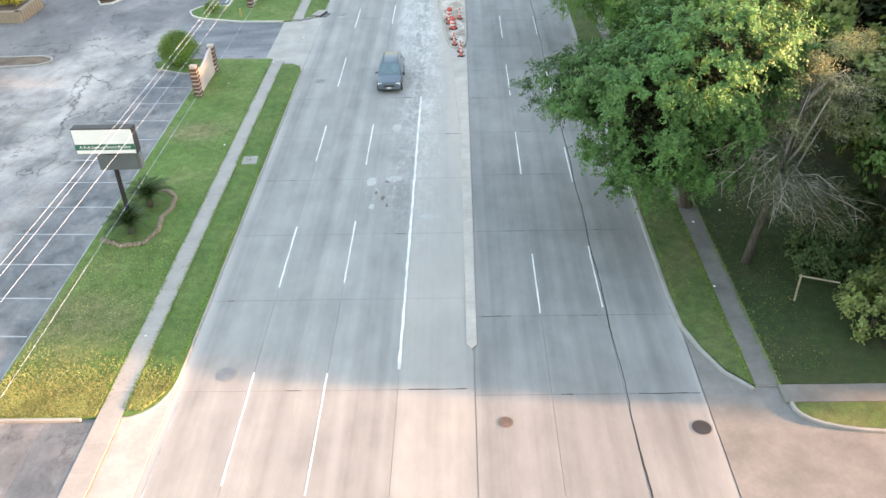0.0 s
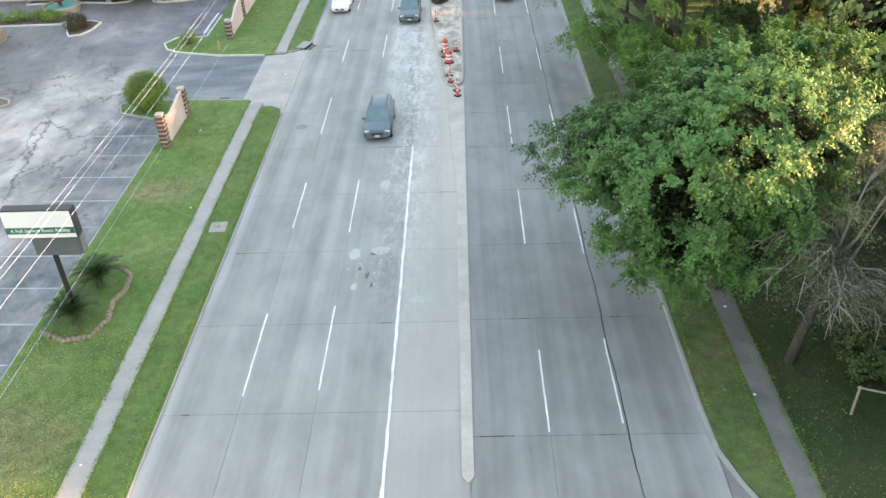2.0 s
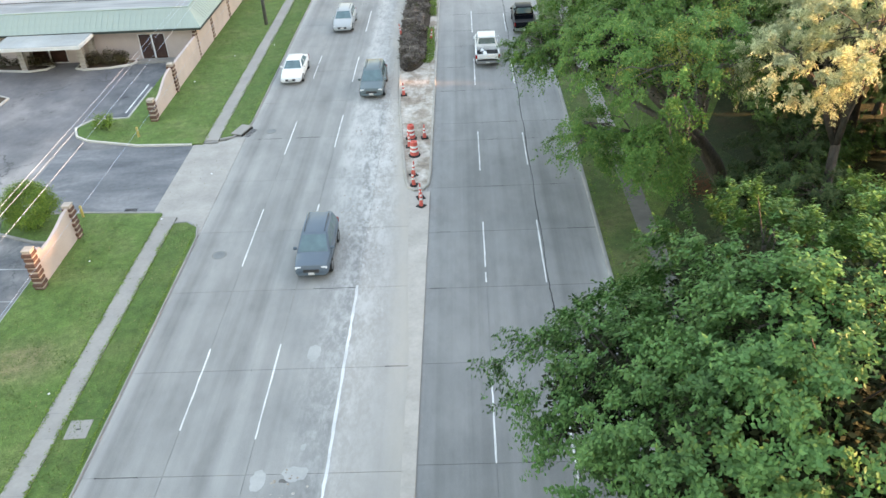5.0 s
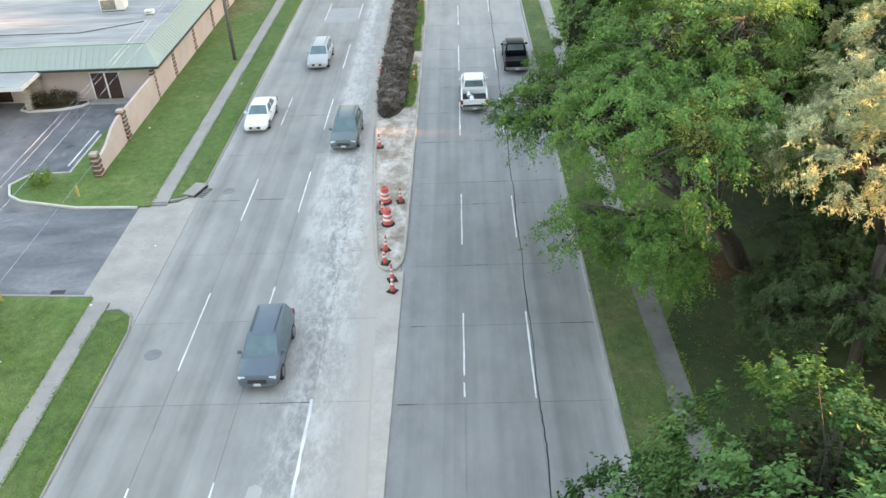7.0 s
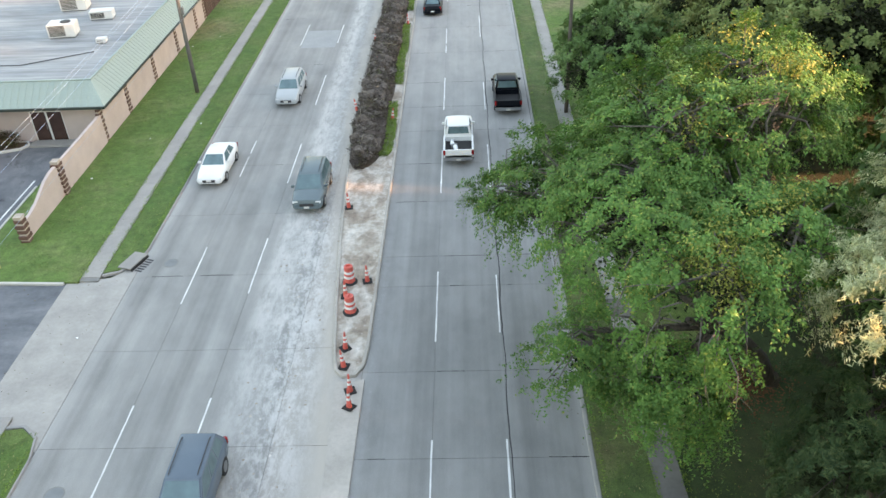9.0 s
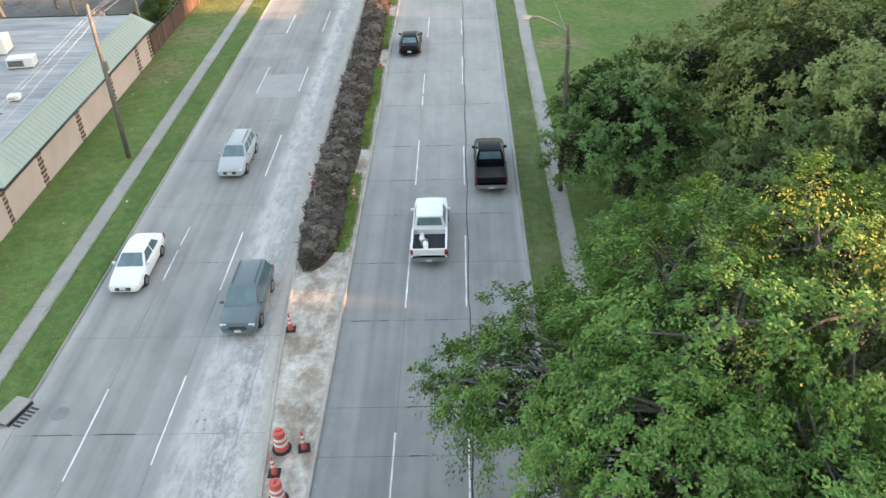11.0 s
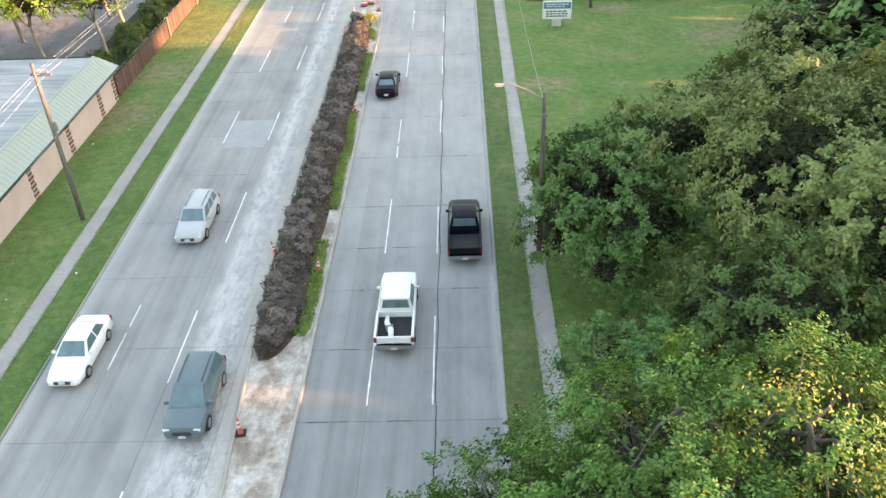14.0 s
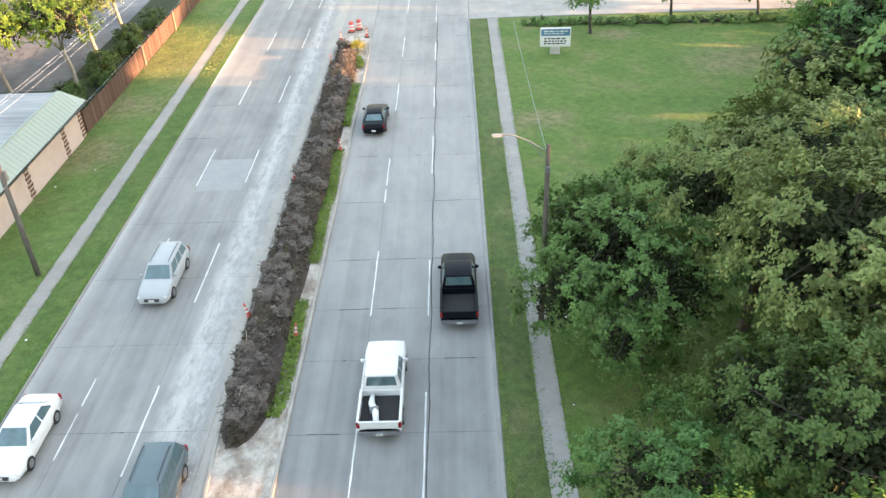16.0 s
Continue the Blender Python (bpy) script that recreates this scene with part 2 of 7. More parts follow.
def drive_asphalt():
    n = Nodes("drive_asphalt", 0.8, world_space=True)
    c = n.ramp(n.noise(0.35, 6, 0.6, (0.5, 1.4, 1), 0.4), [(0.3, (0.095, 0.105, 0.118)), (0.5, (0.155, 0.165, 0.178)), (0.7, (0.25, 0.255, 0.262))])
    c = n.mix(1.0, c, n.ramp(n.noise(3, 6, 0.7), [(0.3, 0.8), (0.65, 1.08)]), "MULTIPLY")
    n.color(c)
    n.bump(n.noise(40, 4), 0.25, 0.01)
    return n.m


def grass(name, tones, worn=()):
    n = Nodes(name, 0.9, world_space=True)
    c = n.ramp(n.noise(0.28, 6, 0.6), [(0.28, tones[0]), (0.48, tones[1]), (0.68, tones[2])])
    for wx, wy, wr in worn:
        x, y, _ = n.axes()
        far = n.math("SQRT", n.math("ADD", n.math("POWER", n.math("SUBTRACT", x, wx), 2.0), n.math("POWER", n.math("MULTIPLY", n.math("SUBTRACT", y, wy), 1.3), 2.0)))
        dry = n.math("MULTIPLY", n.span(far, wr, wr * 0.3), n.ramp(n.noise(0.9, 6, 0.7), [(0.32, 0.1), (0.62, 0.85)]))
        c = n.mix(dry, c, (0.24, 0.20, 0.105))
    c = n.mix(1.0, c, n.ramp(n.noise(1.8, 7, 0.74), [(0.3, 0.62), (0.66, 1.25)]), "MULTIPLY")
    c = n.mix(1.0, c, n.ramp(n.noise(22, 4, 0.7), [(0.32, 0.55), (0.68, 1.25)]), "MULTIPLY")
    n.color(c)
    n.bump(n.noise(26, 5, 0.7), 0.7, 0.05)
    return n.m


def foliage(name, stops, through=0.3, rough=0.55):
    n = Nodes(name, rough)
    c = n.ramp(n.island(), stops)
    c = n.mix(1.0, c, n.ramp(n.noise(0.6, 4, 0.6), [(0.32, 0.72), (0.68, 1.28)]), "MULTIPLY")
    n.color(c)
    n.p.inputs["Specular IOR Level"].default_value = 0.24
    tr = n.t.nodes.new("ShaderNodeBsdfTranslucent")
    n.link(c, tr.inputs["Color"])
    mx = n.t.nodes.new("ShaderNodeMixShader")
    mx.inputs[0].default_value = through
    n.link(n.p.outputs[0], mx.inputs[1])
    n.link(tr.outputs[0], mx.inputs[2])
    n.link(mx.outputs[0], n.t.nodes["Material Output"].inputs["Surface"])
    return n.m


def bark(name, lo, hi):
    n = Nodes(name, 0.95)
    c = n.ramp(n.noise(2.2, 6, 0.7, (4, 4, 0.7)), [(0.3, lo), (0.7, hi)])
    n.color(c)
    n.bump(n.noise(3, 6, 0.7, (5, 5, 0.8)), 0.8, 0.05)
    return n.m


def glass(name, c=(0.02, 0.03, 0.035)):
    n = Nodes(name, 0.05)
    n.color(n.ramp(n.noise(1.5, 2), [(0.3, c), (0.7, tuple(v * 1.5 for v in c))]))
    n.p.inputs["Specular IOR Level"].default_value = 0.9
    return n.m


ROAD = road_concrete()
JOINT = plain("joint_filler", (0.235, 0.23, 0.215), 0.95, world_space=True)
TAR = plain("tar_seal", (0.018, 0.018, 0.02), 0.6, world_space=True)
KERB = side_concrete("kerb_concrete", (0.25, 0.245, 0.235), (0.35, 0.342, 0.325))
MEDIAN_KERB = side_concrete("dusty_kerb_concrete", (0.33, 0.305, 0.265), (0.47, 0.435, 0.385))
KERB_PALE = side_concrete("pale_kerb_concrete", (0.48, 0.46, 0.42), (0.62, 0.60, 0.55))
WALK = side_concrete("sidewalk_concrete", (0.285, 0.272, 0.252), (0.355, 0.336, 0.308))
# sidewalk tone lowered to hold the shade of the trees
SHADE_TONED_WALK = side_concrete("shade_toned_sidewalk_concrete", (0.135, 0.13, 0.118), (0.225, 0.215, 0.195))
APRON = side_concrete("apron_concrete", (0.30, 0.285, 0.262), (0.41, 0.39, 0.36))
PALE_TONGUE = side_concrete("pale_dusty_concrete", (0.39, 0.355, 0.315), (0.52, 0.475, 0.425))
DIRT = dusty_ground()
ASPHALT, DRIVE = asphalt(), drive_asphalt()
LAWN = grass("mown_grass", ((0.082, 0.168, 0.034), (0.108, 0.194, 0.043), (0.165, 0.212, 0.068)), ((-19.6, 127, 5.0), (-19.2, 136, 5.0), (-18.6, 146, 6.0), (-19.0, 62, 3.0), (-19.6, 41, 4.5)))
VERGE = grass("verge_grass", ((0.06, 0.135, 0.028), (0.088, 0.165, 0.036), (0.125, 0.18, 0.05)))
WORN_VERGE = grass("worn_verge_grass", ((0.062, 0.118, 0.03), (0.092, 0.145, 0.04), (0.15, 0.16, 0.062)))
BRIGHT_LAWN = grass("bright_lawn_grass", ((0.075, 0.15, 0.028), (0.10, 0.185, 0.035), (0.17, 0.195, 0.065)), ((33.7, 142.3, 6.5), (15.0, 131.0, 3.5), (24.0, 150.0, 3.0)))
# tones of the next two lowered to carry the shade under the trees
WOOD_FLOOR = grass("shade_toned_wood_floor", ((0.016, 0.03, 0.009), (0.028, 0.045, 0.012), (0.055, 0.045, 0.022)))
EDGE_GRASS = grass("shade_toned_rough_grass", ((0.026, 0.052, 0.014), (0.037, 0.068, 0.018), (0.06, 0.072, 0.027)))
PATCH = side_concrete("patched_concrete", (0.28, 0.289, 0.287), (0.335, 0.342, 0.338))
STREET = side_concrete("side_street_concrete", (0.165, 0.157, 0.147), (0.26, 0.247, 0.23))
EARTH = grass("open_country", ((0.05, 0.08, 0.025), (0.07, 0.10, 0.035), (0.10, 0.11, 0.05)))
WHITE_PAINT = plain("worn_white_paint", (0.72, 0.72, 0.70), 0.6, 0, 0.2, 3, world_space=True)
FADED_PAINT = plain("faded_white_paint", (0.36, 0.37, 0.37), 0.75, 0, 0.3, 3, world_space=True)
LEAF_A = foliage("maple_leaves", [(0.0, (0.0558, 0.151, 0.0449)), (0.5, (0.0788, 0.192, 0.0559)), (1.0, (0.117, 0.244, 0.0718))], 0.16, 0.48)
LEAF_B = foliage("oak_leaves", [(0.0, (0.0696, 0.178, 0.0411)), (0.5, (0.0972, 0.224, 0.0519)), (0.9, (0.143, 0.279, 0.0665)), (1.0, (0.276, 0.326, 0.0787))], 0.18, 0.5)
# yellow tone that stands in for sunlight on the oak's outer leaves
SUN_TONED_LEAF = foliage("sun_toned_leaves", [(0.0, (0.17, 0.225, 0.05)), (0.6, (0.31, 0.335, 0.075)), (1.0, (0.45, 0.43, 0.12))], 0.3)
LEAF_C = foliage("dense_leaves", [(0.0, (0.073, 0.158, 0.0459)), (0.5, (0.0975, 0.196, 0.0559)), (1.0, (0.136, 0.242, 0.0698))], 0.14, 0.5)
LEAF_E = foliage("shade_leaves", [(0.0, (0.06, 0.113, 0.03)), (0.5, (0.0744, 0.132, 0.035)), (1.0, (0.096, 0.156, 0.043))], 0.1)
LEAF_D = foliage("olive_leaves", [(0.0, (0.131, 0.187, 0.0576)), (0.5, (0.166, 0.222, 0.0714)), (0.96, (0.202, 0.248, 0.0865)), (1.0, (0.264, 0.218, 0.0806))], 0.12)
NEEDLE = foliage("sun_toned_needles", [(0.0, (0.259, 0.303, 0.16)), (0.5, (0.454, 0.501, 0.296)), (1.0, (0.67, 0.698, 0.444))], 0.45)
TAN_NEEDLE = foliage("tan_needles", [(0.0, (0.13, 0.15, 0.075)), (0.5, (0.25, 0.265, 0.14)), (1.0, (0.40, 0.40, 0.23))], 0.25)
GREY_NEEDLE = foliage("grey_green_needles", [(0.0, (0.06, 0.085, 0.045)), (0.5, (0.12, 0.14, 0.08)), (1.0, (0.22, 0.22, 0.13))], 0.2)
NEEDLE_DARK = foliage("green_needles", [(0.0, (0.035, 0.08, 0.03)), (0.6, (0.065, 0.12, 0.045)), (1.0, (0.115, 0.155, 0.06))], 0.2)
HEDGE = foliage("hedge_leaves", [(0.0, (0.092, 0.182, 0.0276)), (0.5, (0.144, 0.25, 0.0414)), (1.0, (0.218, 0.304, 0.0575))], 0.25)
DRY_LEAF = foliage("dry_hedge_leaves", [(0.0, (0.035, 0.02, 0.012)), (0.5, (0.07, 0.045, 0.025)), (1.0, (0.06, 0.075, 0.02))], 0.15)
YELLOW_LEAF = foliage("yellow_leaves", [(0.0, (0.30, 0.26, 0.03)), (1.0, (0.55, 0.46, 0.07))], 0.3)
PALM_LEAF = foliage("palm_leaves", [(0.0, (0.035, 0.075, 0.024)), (1.0, (0.085, 0.145, 0.05))], 0.15, 0.4)
BARK = bark("grey_brown_bark", (0.038, 0.033, 0.028), (0.11, 0.096, 0.082))
BARE_BARK = bark("weathered_bark", (0.2, 0.175, 0.15), (0.44, 0.40, 0.35))
GREY_BARK = bark("grey_limb_bark", (0.075, 0.066, 0.057), (0.19, 0.168, 0.145))
# near-black leaf tone that paints the shade inside the crowns
INNER = foliage("shade_toned_inner_leaves", [(0.0, (0.018, 0.026, 0.010)), (1.0, (0.034, 0.044, 0.016))], 0.0, 0.9)

# ---- helpers for meshes ----


def mesh_of(name, verts, faces, material, smooth=False):
    me = bpy.data.meshes.new(name)
    me.from_pydata([tuple(v) for v in verts], [], [tuple(f) for f in faces])
    me.materials.append(material)
    if smooth:
        me.polygons.foreach_set("use_smooth", [True] * len(me.polygons))
    me.update()
    return me


def obj(name, me, parent=None, m=None):
    ob = new(name, me)
    if parent is not None:
        ob.parent = parent
    if m is not None:
        ob.matrix_basis = m
    return ob


def part(name, bm, material, parent, label="", smooth=False):
    """One mesh under a thing or a part, in its thing's own space."""
    me = bpy.data.meshes.new(name)
    bm.normal_update()
    bm.to_mesh(me)
    bm.free()
    me.materials.append(material)
    if smooth:
        me.polygons.foreach_set("use_smooth", [True] * len(me.polygons))
    ob = obj(name, me, parent)
    if label:
        ob["label"] = label
    return ob


def thing(name, x, y, z=0.0, turn=0.0, label="", category="", group="", kind=""):
    return tagged(obj(name, None, None, pose(x, y, z, 0, 0, turn)), label, category, group, kind)


def box(bm, x0, x1, y0, y1, z0, z1, m=None, bevel=0.0):
    made = bmesh.ops.create_cube(bm, size=1.0)["verts"]
    fit = Matrix.Translation(((x0 + x1) / 2, (y0 + y1) / 2, (z0 + z1) / 2)) @ Matrix.Diagonal((x1 - x0, y1 - y0, z1 - z0, 1))
    bmesh.ops.transform(bm, matrix=(m @ fit) if m else fit, verts=made)
    if bevel:
        edges = list({e for v in made for e in v.link_edges})
        bmesh.ops.bevel(bm, geom=edges, offset=bevel, segments=2, affect="EDGES")
    return bm


def tube(bm, pts, radii, sides=6, cap=True):
    """A tapered tube through points."""
    pts = [Vector(p) for p in pts]
    rings = []
    for i, p in enumerate(pts):
        d = (pts[min(i + 1, len(pts) - 1)] - pts[max(i - 1, 0)]).normalized()
        a = d.cross(Vector((0.31, 0.17, 0.93)))
        a = (a if a.length > 0.05 else d.cross(Vector((1, 0, 0)))).normalized()
        b = d.cross(a)
        r = radii[i] if hasattr(radii, "__len__") else radii
        rings.append([bm.verts.new(p + (a * math.cos(k * math.tau / sides) + b * math.sin(k * math.tau / sides)) * r) for k in range(sides)])
    for lo, hi in zip(rings, rings[1:]):
        for k in range(sides):
            bm.faces.new((lo[k], lo[(k + 1) % sides], hi[(k + 1) % sides], hi[k]))
    if cap:
        bm.faces.new(rings[0][::-1])
        bm.faces.new(rings[-1])
    return bm


def lathe(bm, profile, sides=20, centre=(0, 0)):
    """A turned body from (radius, height) pairs."""
    rings = [[bm.verts.new((centre[0] + r * math.cos(k * math.tau / sides), centre[1] + r * math.sin(k * math.tau / sides), z)) for k in range(sides)] for r, z in profile]
    for lo, hi in zip(rings, rings[1:]):
        for k in range(sides):
            bm.faces.new((lo[k], lo[(k + 1) % sides], hi[(k + 1) % sides], hi[k]))
    bm.faces.new(rings[0][::-1])
    bm.faces.new(rings[-1])
    return bm


def slab(name, outline, z0, z1, material, label="", category="", parent=None):
    """A flat body with the outline given, from z0 up to z1."""
    bm = bmesh.new()
    low = [bm.verts.new((x, y, z0)) for x, y in outline]
    top = [bm.verts.new((x, y, z1)) for x, y in outline]
    n = len(outline)
    bm.faces.new(top)
    bm.faces.new(low[::-1])
    for i in range(n):
        bm.faces.new((low[i], low[(i + 1) % n], top[(i + 1) % n], top[i]))
    bmesh.ops.recalc_face_normals(bm, faces=bm.faces)
    ob = part(name, bm, material, parent)
    return tagged(ob, label, category, kind="structure") if parent is None else ob


def rect(x0, x1, y0, y1):
    return [(x0, y0), (x1, y0), (x1, y1), (x0, y1)]


def kerb(name, line, width=0.16, height=0.15, material=None, label="", closed=False, z0=-0.06):
    """A kerb swept along a line on the ground, with a rounded top edge."""
    bm = bmesh.new()
    pts = [Vector((x, y, 0)) for x, y in line]
    n = len(pts)
    prof = [(-0.5, z0), (-0.5, height - 0.03), (-0.32, height), (0.32, height), (0.5, height - 0.03), (0.5, z0)]
    rows = []
    for i, p in enumerate(pts):
        a = pts[(i - 1) % n] if closed or i else p
        b = pts[(i + 1) % n] if closed or i < n - 1 else p
        d = (b - a).normalized()
        side = Vector((d.y, -d.x, 0))
        rows.append([bm.verts.new(p + side * (u * width) + Vector((0, 0, z))) for u, z in prof])
    for i in range(n if closed else n - 1):
        lo, hi = rows[i], rows[(i + 1) % n]
        for k in range(len(prof) - 1):
            bm.faces.new((lo[k], lo[k + 1], hi[k + 1], hi[k]))
    if not closed:
        bm.faces.new(rows[0])
        bm.faces.new(rows[-1][::-1])
    bmesh.ops.recalc_face_normals(bm, faces=bm.faces)
    return tagged(part(name, bm, material or KERB, None), label or "grey worn concrete kerb beside the road", "kerb", kind="structure")


BOXES = {}


def piece(name, x0, x1, y0, y1, z0, z1, material, parent):
    """A plain block under a thing; blocks of one size share a mesh."""
    key = (material.name, round(x1 - x0, 3), round(y1 - y0, 3), round(z1 - z0, 3))
    if key not in BOXES:
        hx, hy, hz = key[1] / 2, key[2] / 2, key[3] / 2
        v = [(sx * hx, sy * hy, sz * hz) for sz in (-1, 1) for sx, sy in ((-1, -1), (1, -1), (1, 1), (-1, 1))]
        f = [(3, 2, 1, 0), (4, 5, 6, 7), (0, 1, 5, 4), (1, 2, 6, 5), (2, 3, 7, 6), (3, 0, 4, 7)]
        BOXES[key] = mesh_of(name, v, f, material)
    return obj(name, BOXES[key], parent, pose((x0 + x1) / 2, (y0 + y1) / 2, (z0 + z1) / 2))


# ---- the ground and the road ----
ground = tagged(obj("ground", mesh_of("ground", [(-2500, -2500, -0.14), (2500, -2500, -0.14), (2500, 2500, -0.14), (-2500, 2500, -0.14)], [(0, 1, 2, 3)], EARTH)),
                "flat open grassy country reaching the horizon", "ground", kind="structure")
road = slab("road", rect(-13.4, 9.85, -60, 420), -0.12, -0.03, JOINT, "wide grey concrete street with worn lane lines", "road")
cross_road = slab("cross_street", rect(9.87, 260, 18, 33.3), -0.12, -0.006, STREET, "pale concrete side street in low sun", "road")
far_road = slab("far_street", rect(9.87, 47, 156.6, 166), -0.12, -0.006, APRON, "grey concrete side street beyond the lawn", "road")
parking_lot = slab("parking_lot", rect(-75, -16.3, 15, 104.5), -0.12, 0.0, ASPHALT, "cracked patchy asphalt parking lot with pale stains", "parking lot")
driveway = slab("driveway", rect(-26.4, -16.9, 75.95, 84.95), -0.05, 0.006, DRIVE, "dark patched asphalt driveway into the parking lot", "driveway")
apron = slab("driveway_apron", [(-16.9, 74.8), (-16.2, 74.9), (-14.4, 74.3), (-13.36, 73.0), (-13.36, 88.0), (-13.9, 86.4), (-14.6, 85.6), (-16.2, 85.2), (-16.9, 85.1)], -0.05, 0.004, APRON, "pale concrete driveway apron crossing the sidewalk", "pavement")
near_apron = slab("near_apron", rect(-15.17, -13.36, 18, 37.0), -0.05, 0.045, APRON, "sunlit pale concrete apron beside the road", "pavement")

# grassy areas
WALK_LINE = ((36.0, 12.12), (55.0, 12.08), (72.0, 11.93), (97.0, 11.6), (125.0, 11.6), (156.3, 11.7))


def walk_edge(y):
    """The road-side edge of the sidewalk under the trees, which nears the kerb as it goes on."""
    for (y0, x0), (y1, x1) in zip(WALK_LINE, WALK_LINE[1:]):
        if y <= y1:
            return x0 + (x1 - x0) * (y - y0) / (y1 - y0)
    return WALK_LINE[-1][1]


def bend(a, b, c, n=7):
    """A smooth curve from a to c that leans towards b."""
    return [tuple(p * (1 - f) ** 2 + q * 2 * f * (1 - f) + r * f * f for p, q, r in zip(a, b, c)) for f in (i / n for i in range(n + 1))]


NEAR_SIDE = [(x, y) for y, x in WALK_LINE]
FAR_SIDE = [(x + 1.1, y) for y, x in WALK_LINE]
tagged(obj("lot_ramp", mesh_of("lot_ramp", [(-16.23, 18, -0.05), (-18.4, 18, -0.05), (-18.4, 18, 0.004), (-16.23, 18, 0.118), (-16.23, 34.2, -0.05), (-18.4, 34.2, -0.05), (-18.4, 34.2, 0.004), (-16.23, 34.2, 0.118)],
       [(0, 1, 2, 3), (7, 6, 5, 4), (3, 2, 6, 7), (2, 1, 5, 6), (0, 3, 7, 4), (1, 0, 4, 5)], ASPHALT)), "worn grey asphalt rising to the sidewalk", "parking lot", kind="structure")
verge_left_near = slab("verge_left_near", bend((-15.15, 34.5), (-13.55, 34.7), (-13.4, 36.9)) + [(-13.4, 72.6), (-13.66, 73.7), (-14.4, 74.3), (-15.15, 74.2)], -0.1, 0.12, VERGE, "narrow mown grass verge between kerb and sidewalk", "grass")
verge_left_far = slab("verge_left_far", [(-15.15, 85.9), (-14.3, 86.2), (-13.52, 87.4), (-13.4, 88.4), (-13.4, 260), (-15.15, 260)], -0.1, 0.12, VERGE, "narrow mown grass verge between kerb and sidewalk", "grass")
lawn_left_near = slab("lawn_left_near", [(-21.45, 34.5), (-16.25, 34.5), (-16.25, 75.5), (-21.3, 75.8), (-25.2, 75.8), (-26.1, 75.2), (-25.6, 73.9), (-23.0, 72.8), (-21.45, 72.6)], -0.1, 0.11, LAWN, "mown green lawn strip with paler dry patches", "grass")
lawn_left_far = slab("lawn_left_far", [(-16.25, 85.1), (-16.25, 260), (-60, 260), (-60, 130.6), (-20.9, 130.6), (-20.9, 101), (-23.2, 101), (-23.2, 90.0), (-25.9, 89.8), (-26.6, 88.5), (-26.0, 87.2), (-25.0, 86.4), (-21, 85.3)], -0.1, 0.11, LAWN, "mown green lawn strip beside the pink wall", "grass")
verge_right = slab("verge_right", [(9.84, 42.4), (9.95, 40.2), (10.42, 38.6), (11.1, 37.1)] + NEAR_SIDE + [(9.84, 156.3)], -0.1, 0.12, WORN_VERGE, "grass verge between kerb and sidewalk with fallen leaves", "grass")
lawn_right = slab("lawn_right", [(13.0, 72.0), (12.7, 97.0), (12.7, 125.0), (12.8, 156.3), (62, 156.3), (62, 112), (26, 112), (24.0, 96), (17.0, 80)][::-1], -0.1, 0.11, BRIGHT_LAWN, "broad bright green mown lawn with a dry patch", "grass")
wood_edge = slab("wood_edge_grass", [(13.22, 36.1), (18.5, 36.1), (19.5, 56), (20.6, 67), (21.5, 76), (18.2, 83), (17.0, 80), (13.03, 72), (13.18, 55)], -0.1, 0.109, EDGE_GRASS, "rough grass toned down for shade between sidewalk and wood", "grass")
wood_floor = slab("wood_floor", [(18.5, 36.1), (90, 36.1), (90, 112), (26, 112), (24.0, 96), (18.2, 83), (21.5, 76), (20.6, 67), (19.5, 56)], -0.1, 0.105, WOOD_FLOOR, "shade-darkened grass and leaf litter under trees", "grass")
corner_island = slab("corner_island", bend((13.4, 34.95), (13.3, 33.7), (16.5, 33.45)) + [(90, 33.45), (90, 34.95)], -0.1, 0.12, WORN_VERGE, "narrow grass strip along the side street kerb", "grass")
cross_walk = slab("cross_walk", rect(13.1, 90, 35.0, 36.05), -0.1, 0.118, SHADE_TONED_WALK, "grey concrete footpath along the side street", "pavement")
corner_ramp = slab("corner_ramp", [(9.86, 33.302), (16.0, 33.302), (13.5, 34.9), (13.22, 36.04), (12.0, 36.04), (11.0, 36.9), (10.3, 38.4), (9.86, 40.0)], -0.1, -0.006, STREET, "concrete corner ramp of the sidewalk", "pavement")
yard = slab("rear_yard", rect(-70, -27.0, 131.2, 190), 0.0, 0.125, ASPHALT, "worn grey paved yard behind the wooden fence", "parking lot")
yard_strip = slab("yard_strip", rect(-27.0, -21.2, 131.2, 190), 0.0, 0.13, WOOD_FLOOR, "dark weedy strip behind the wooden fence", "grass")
bare_verge = slab("lot_edge_strip", rect(-21.6, -21.5, 37, 72), -0.05, 0.012, FADED_PAINT, "thin white line at the parking lot edge", "marking")

# kerbs
kerb("kerb_left_near", height=0.115, line=bend((-15.16, 34.42), (-13.55, 34.6), (-13.42, 36.9)) + [(-13.42, 72.6), (-13.66, 73.8), (-14.4, 74.45), (-15.15, 74.4)])
kerb("kerb_left_far", height=0.115, line=[(-15.15, 85.75), (-14.3, 86.05), (-13.6, 87.2), (-13.42, 88.4), (-13.42, 260)])
kerb("kerb_right", width=0.2, height=0.13, line=[(9.74, 156.4), (9.74, 42.4), (9.86, 40.1), (10.33, 38.5), (11.0, 36.95), (12.0, 35.85)])
kerb("corner_kerb", bend((13.34, 35.0), (13.2, 33.6), (16.5, 33.35)) + [(90, 33.35)], label="curved concrete kerb at the street corner")
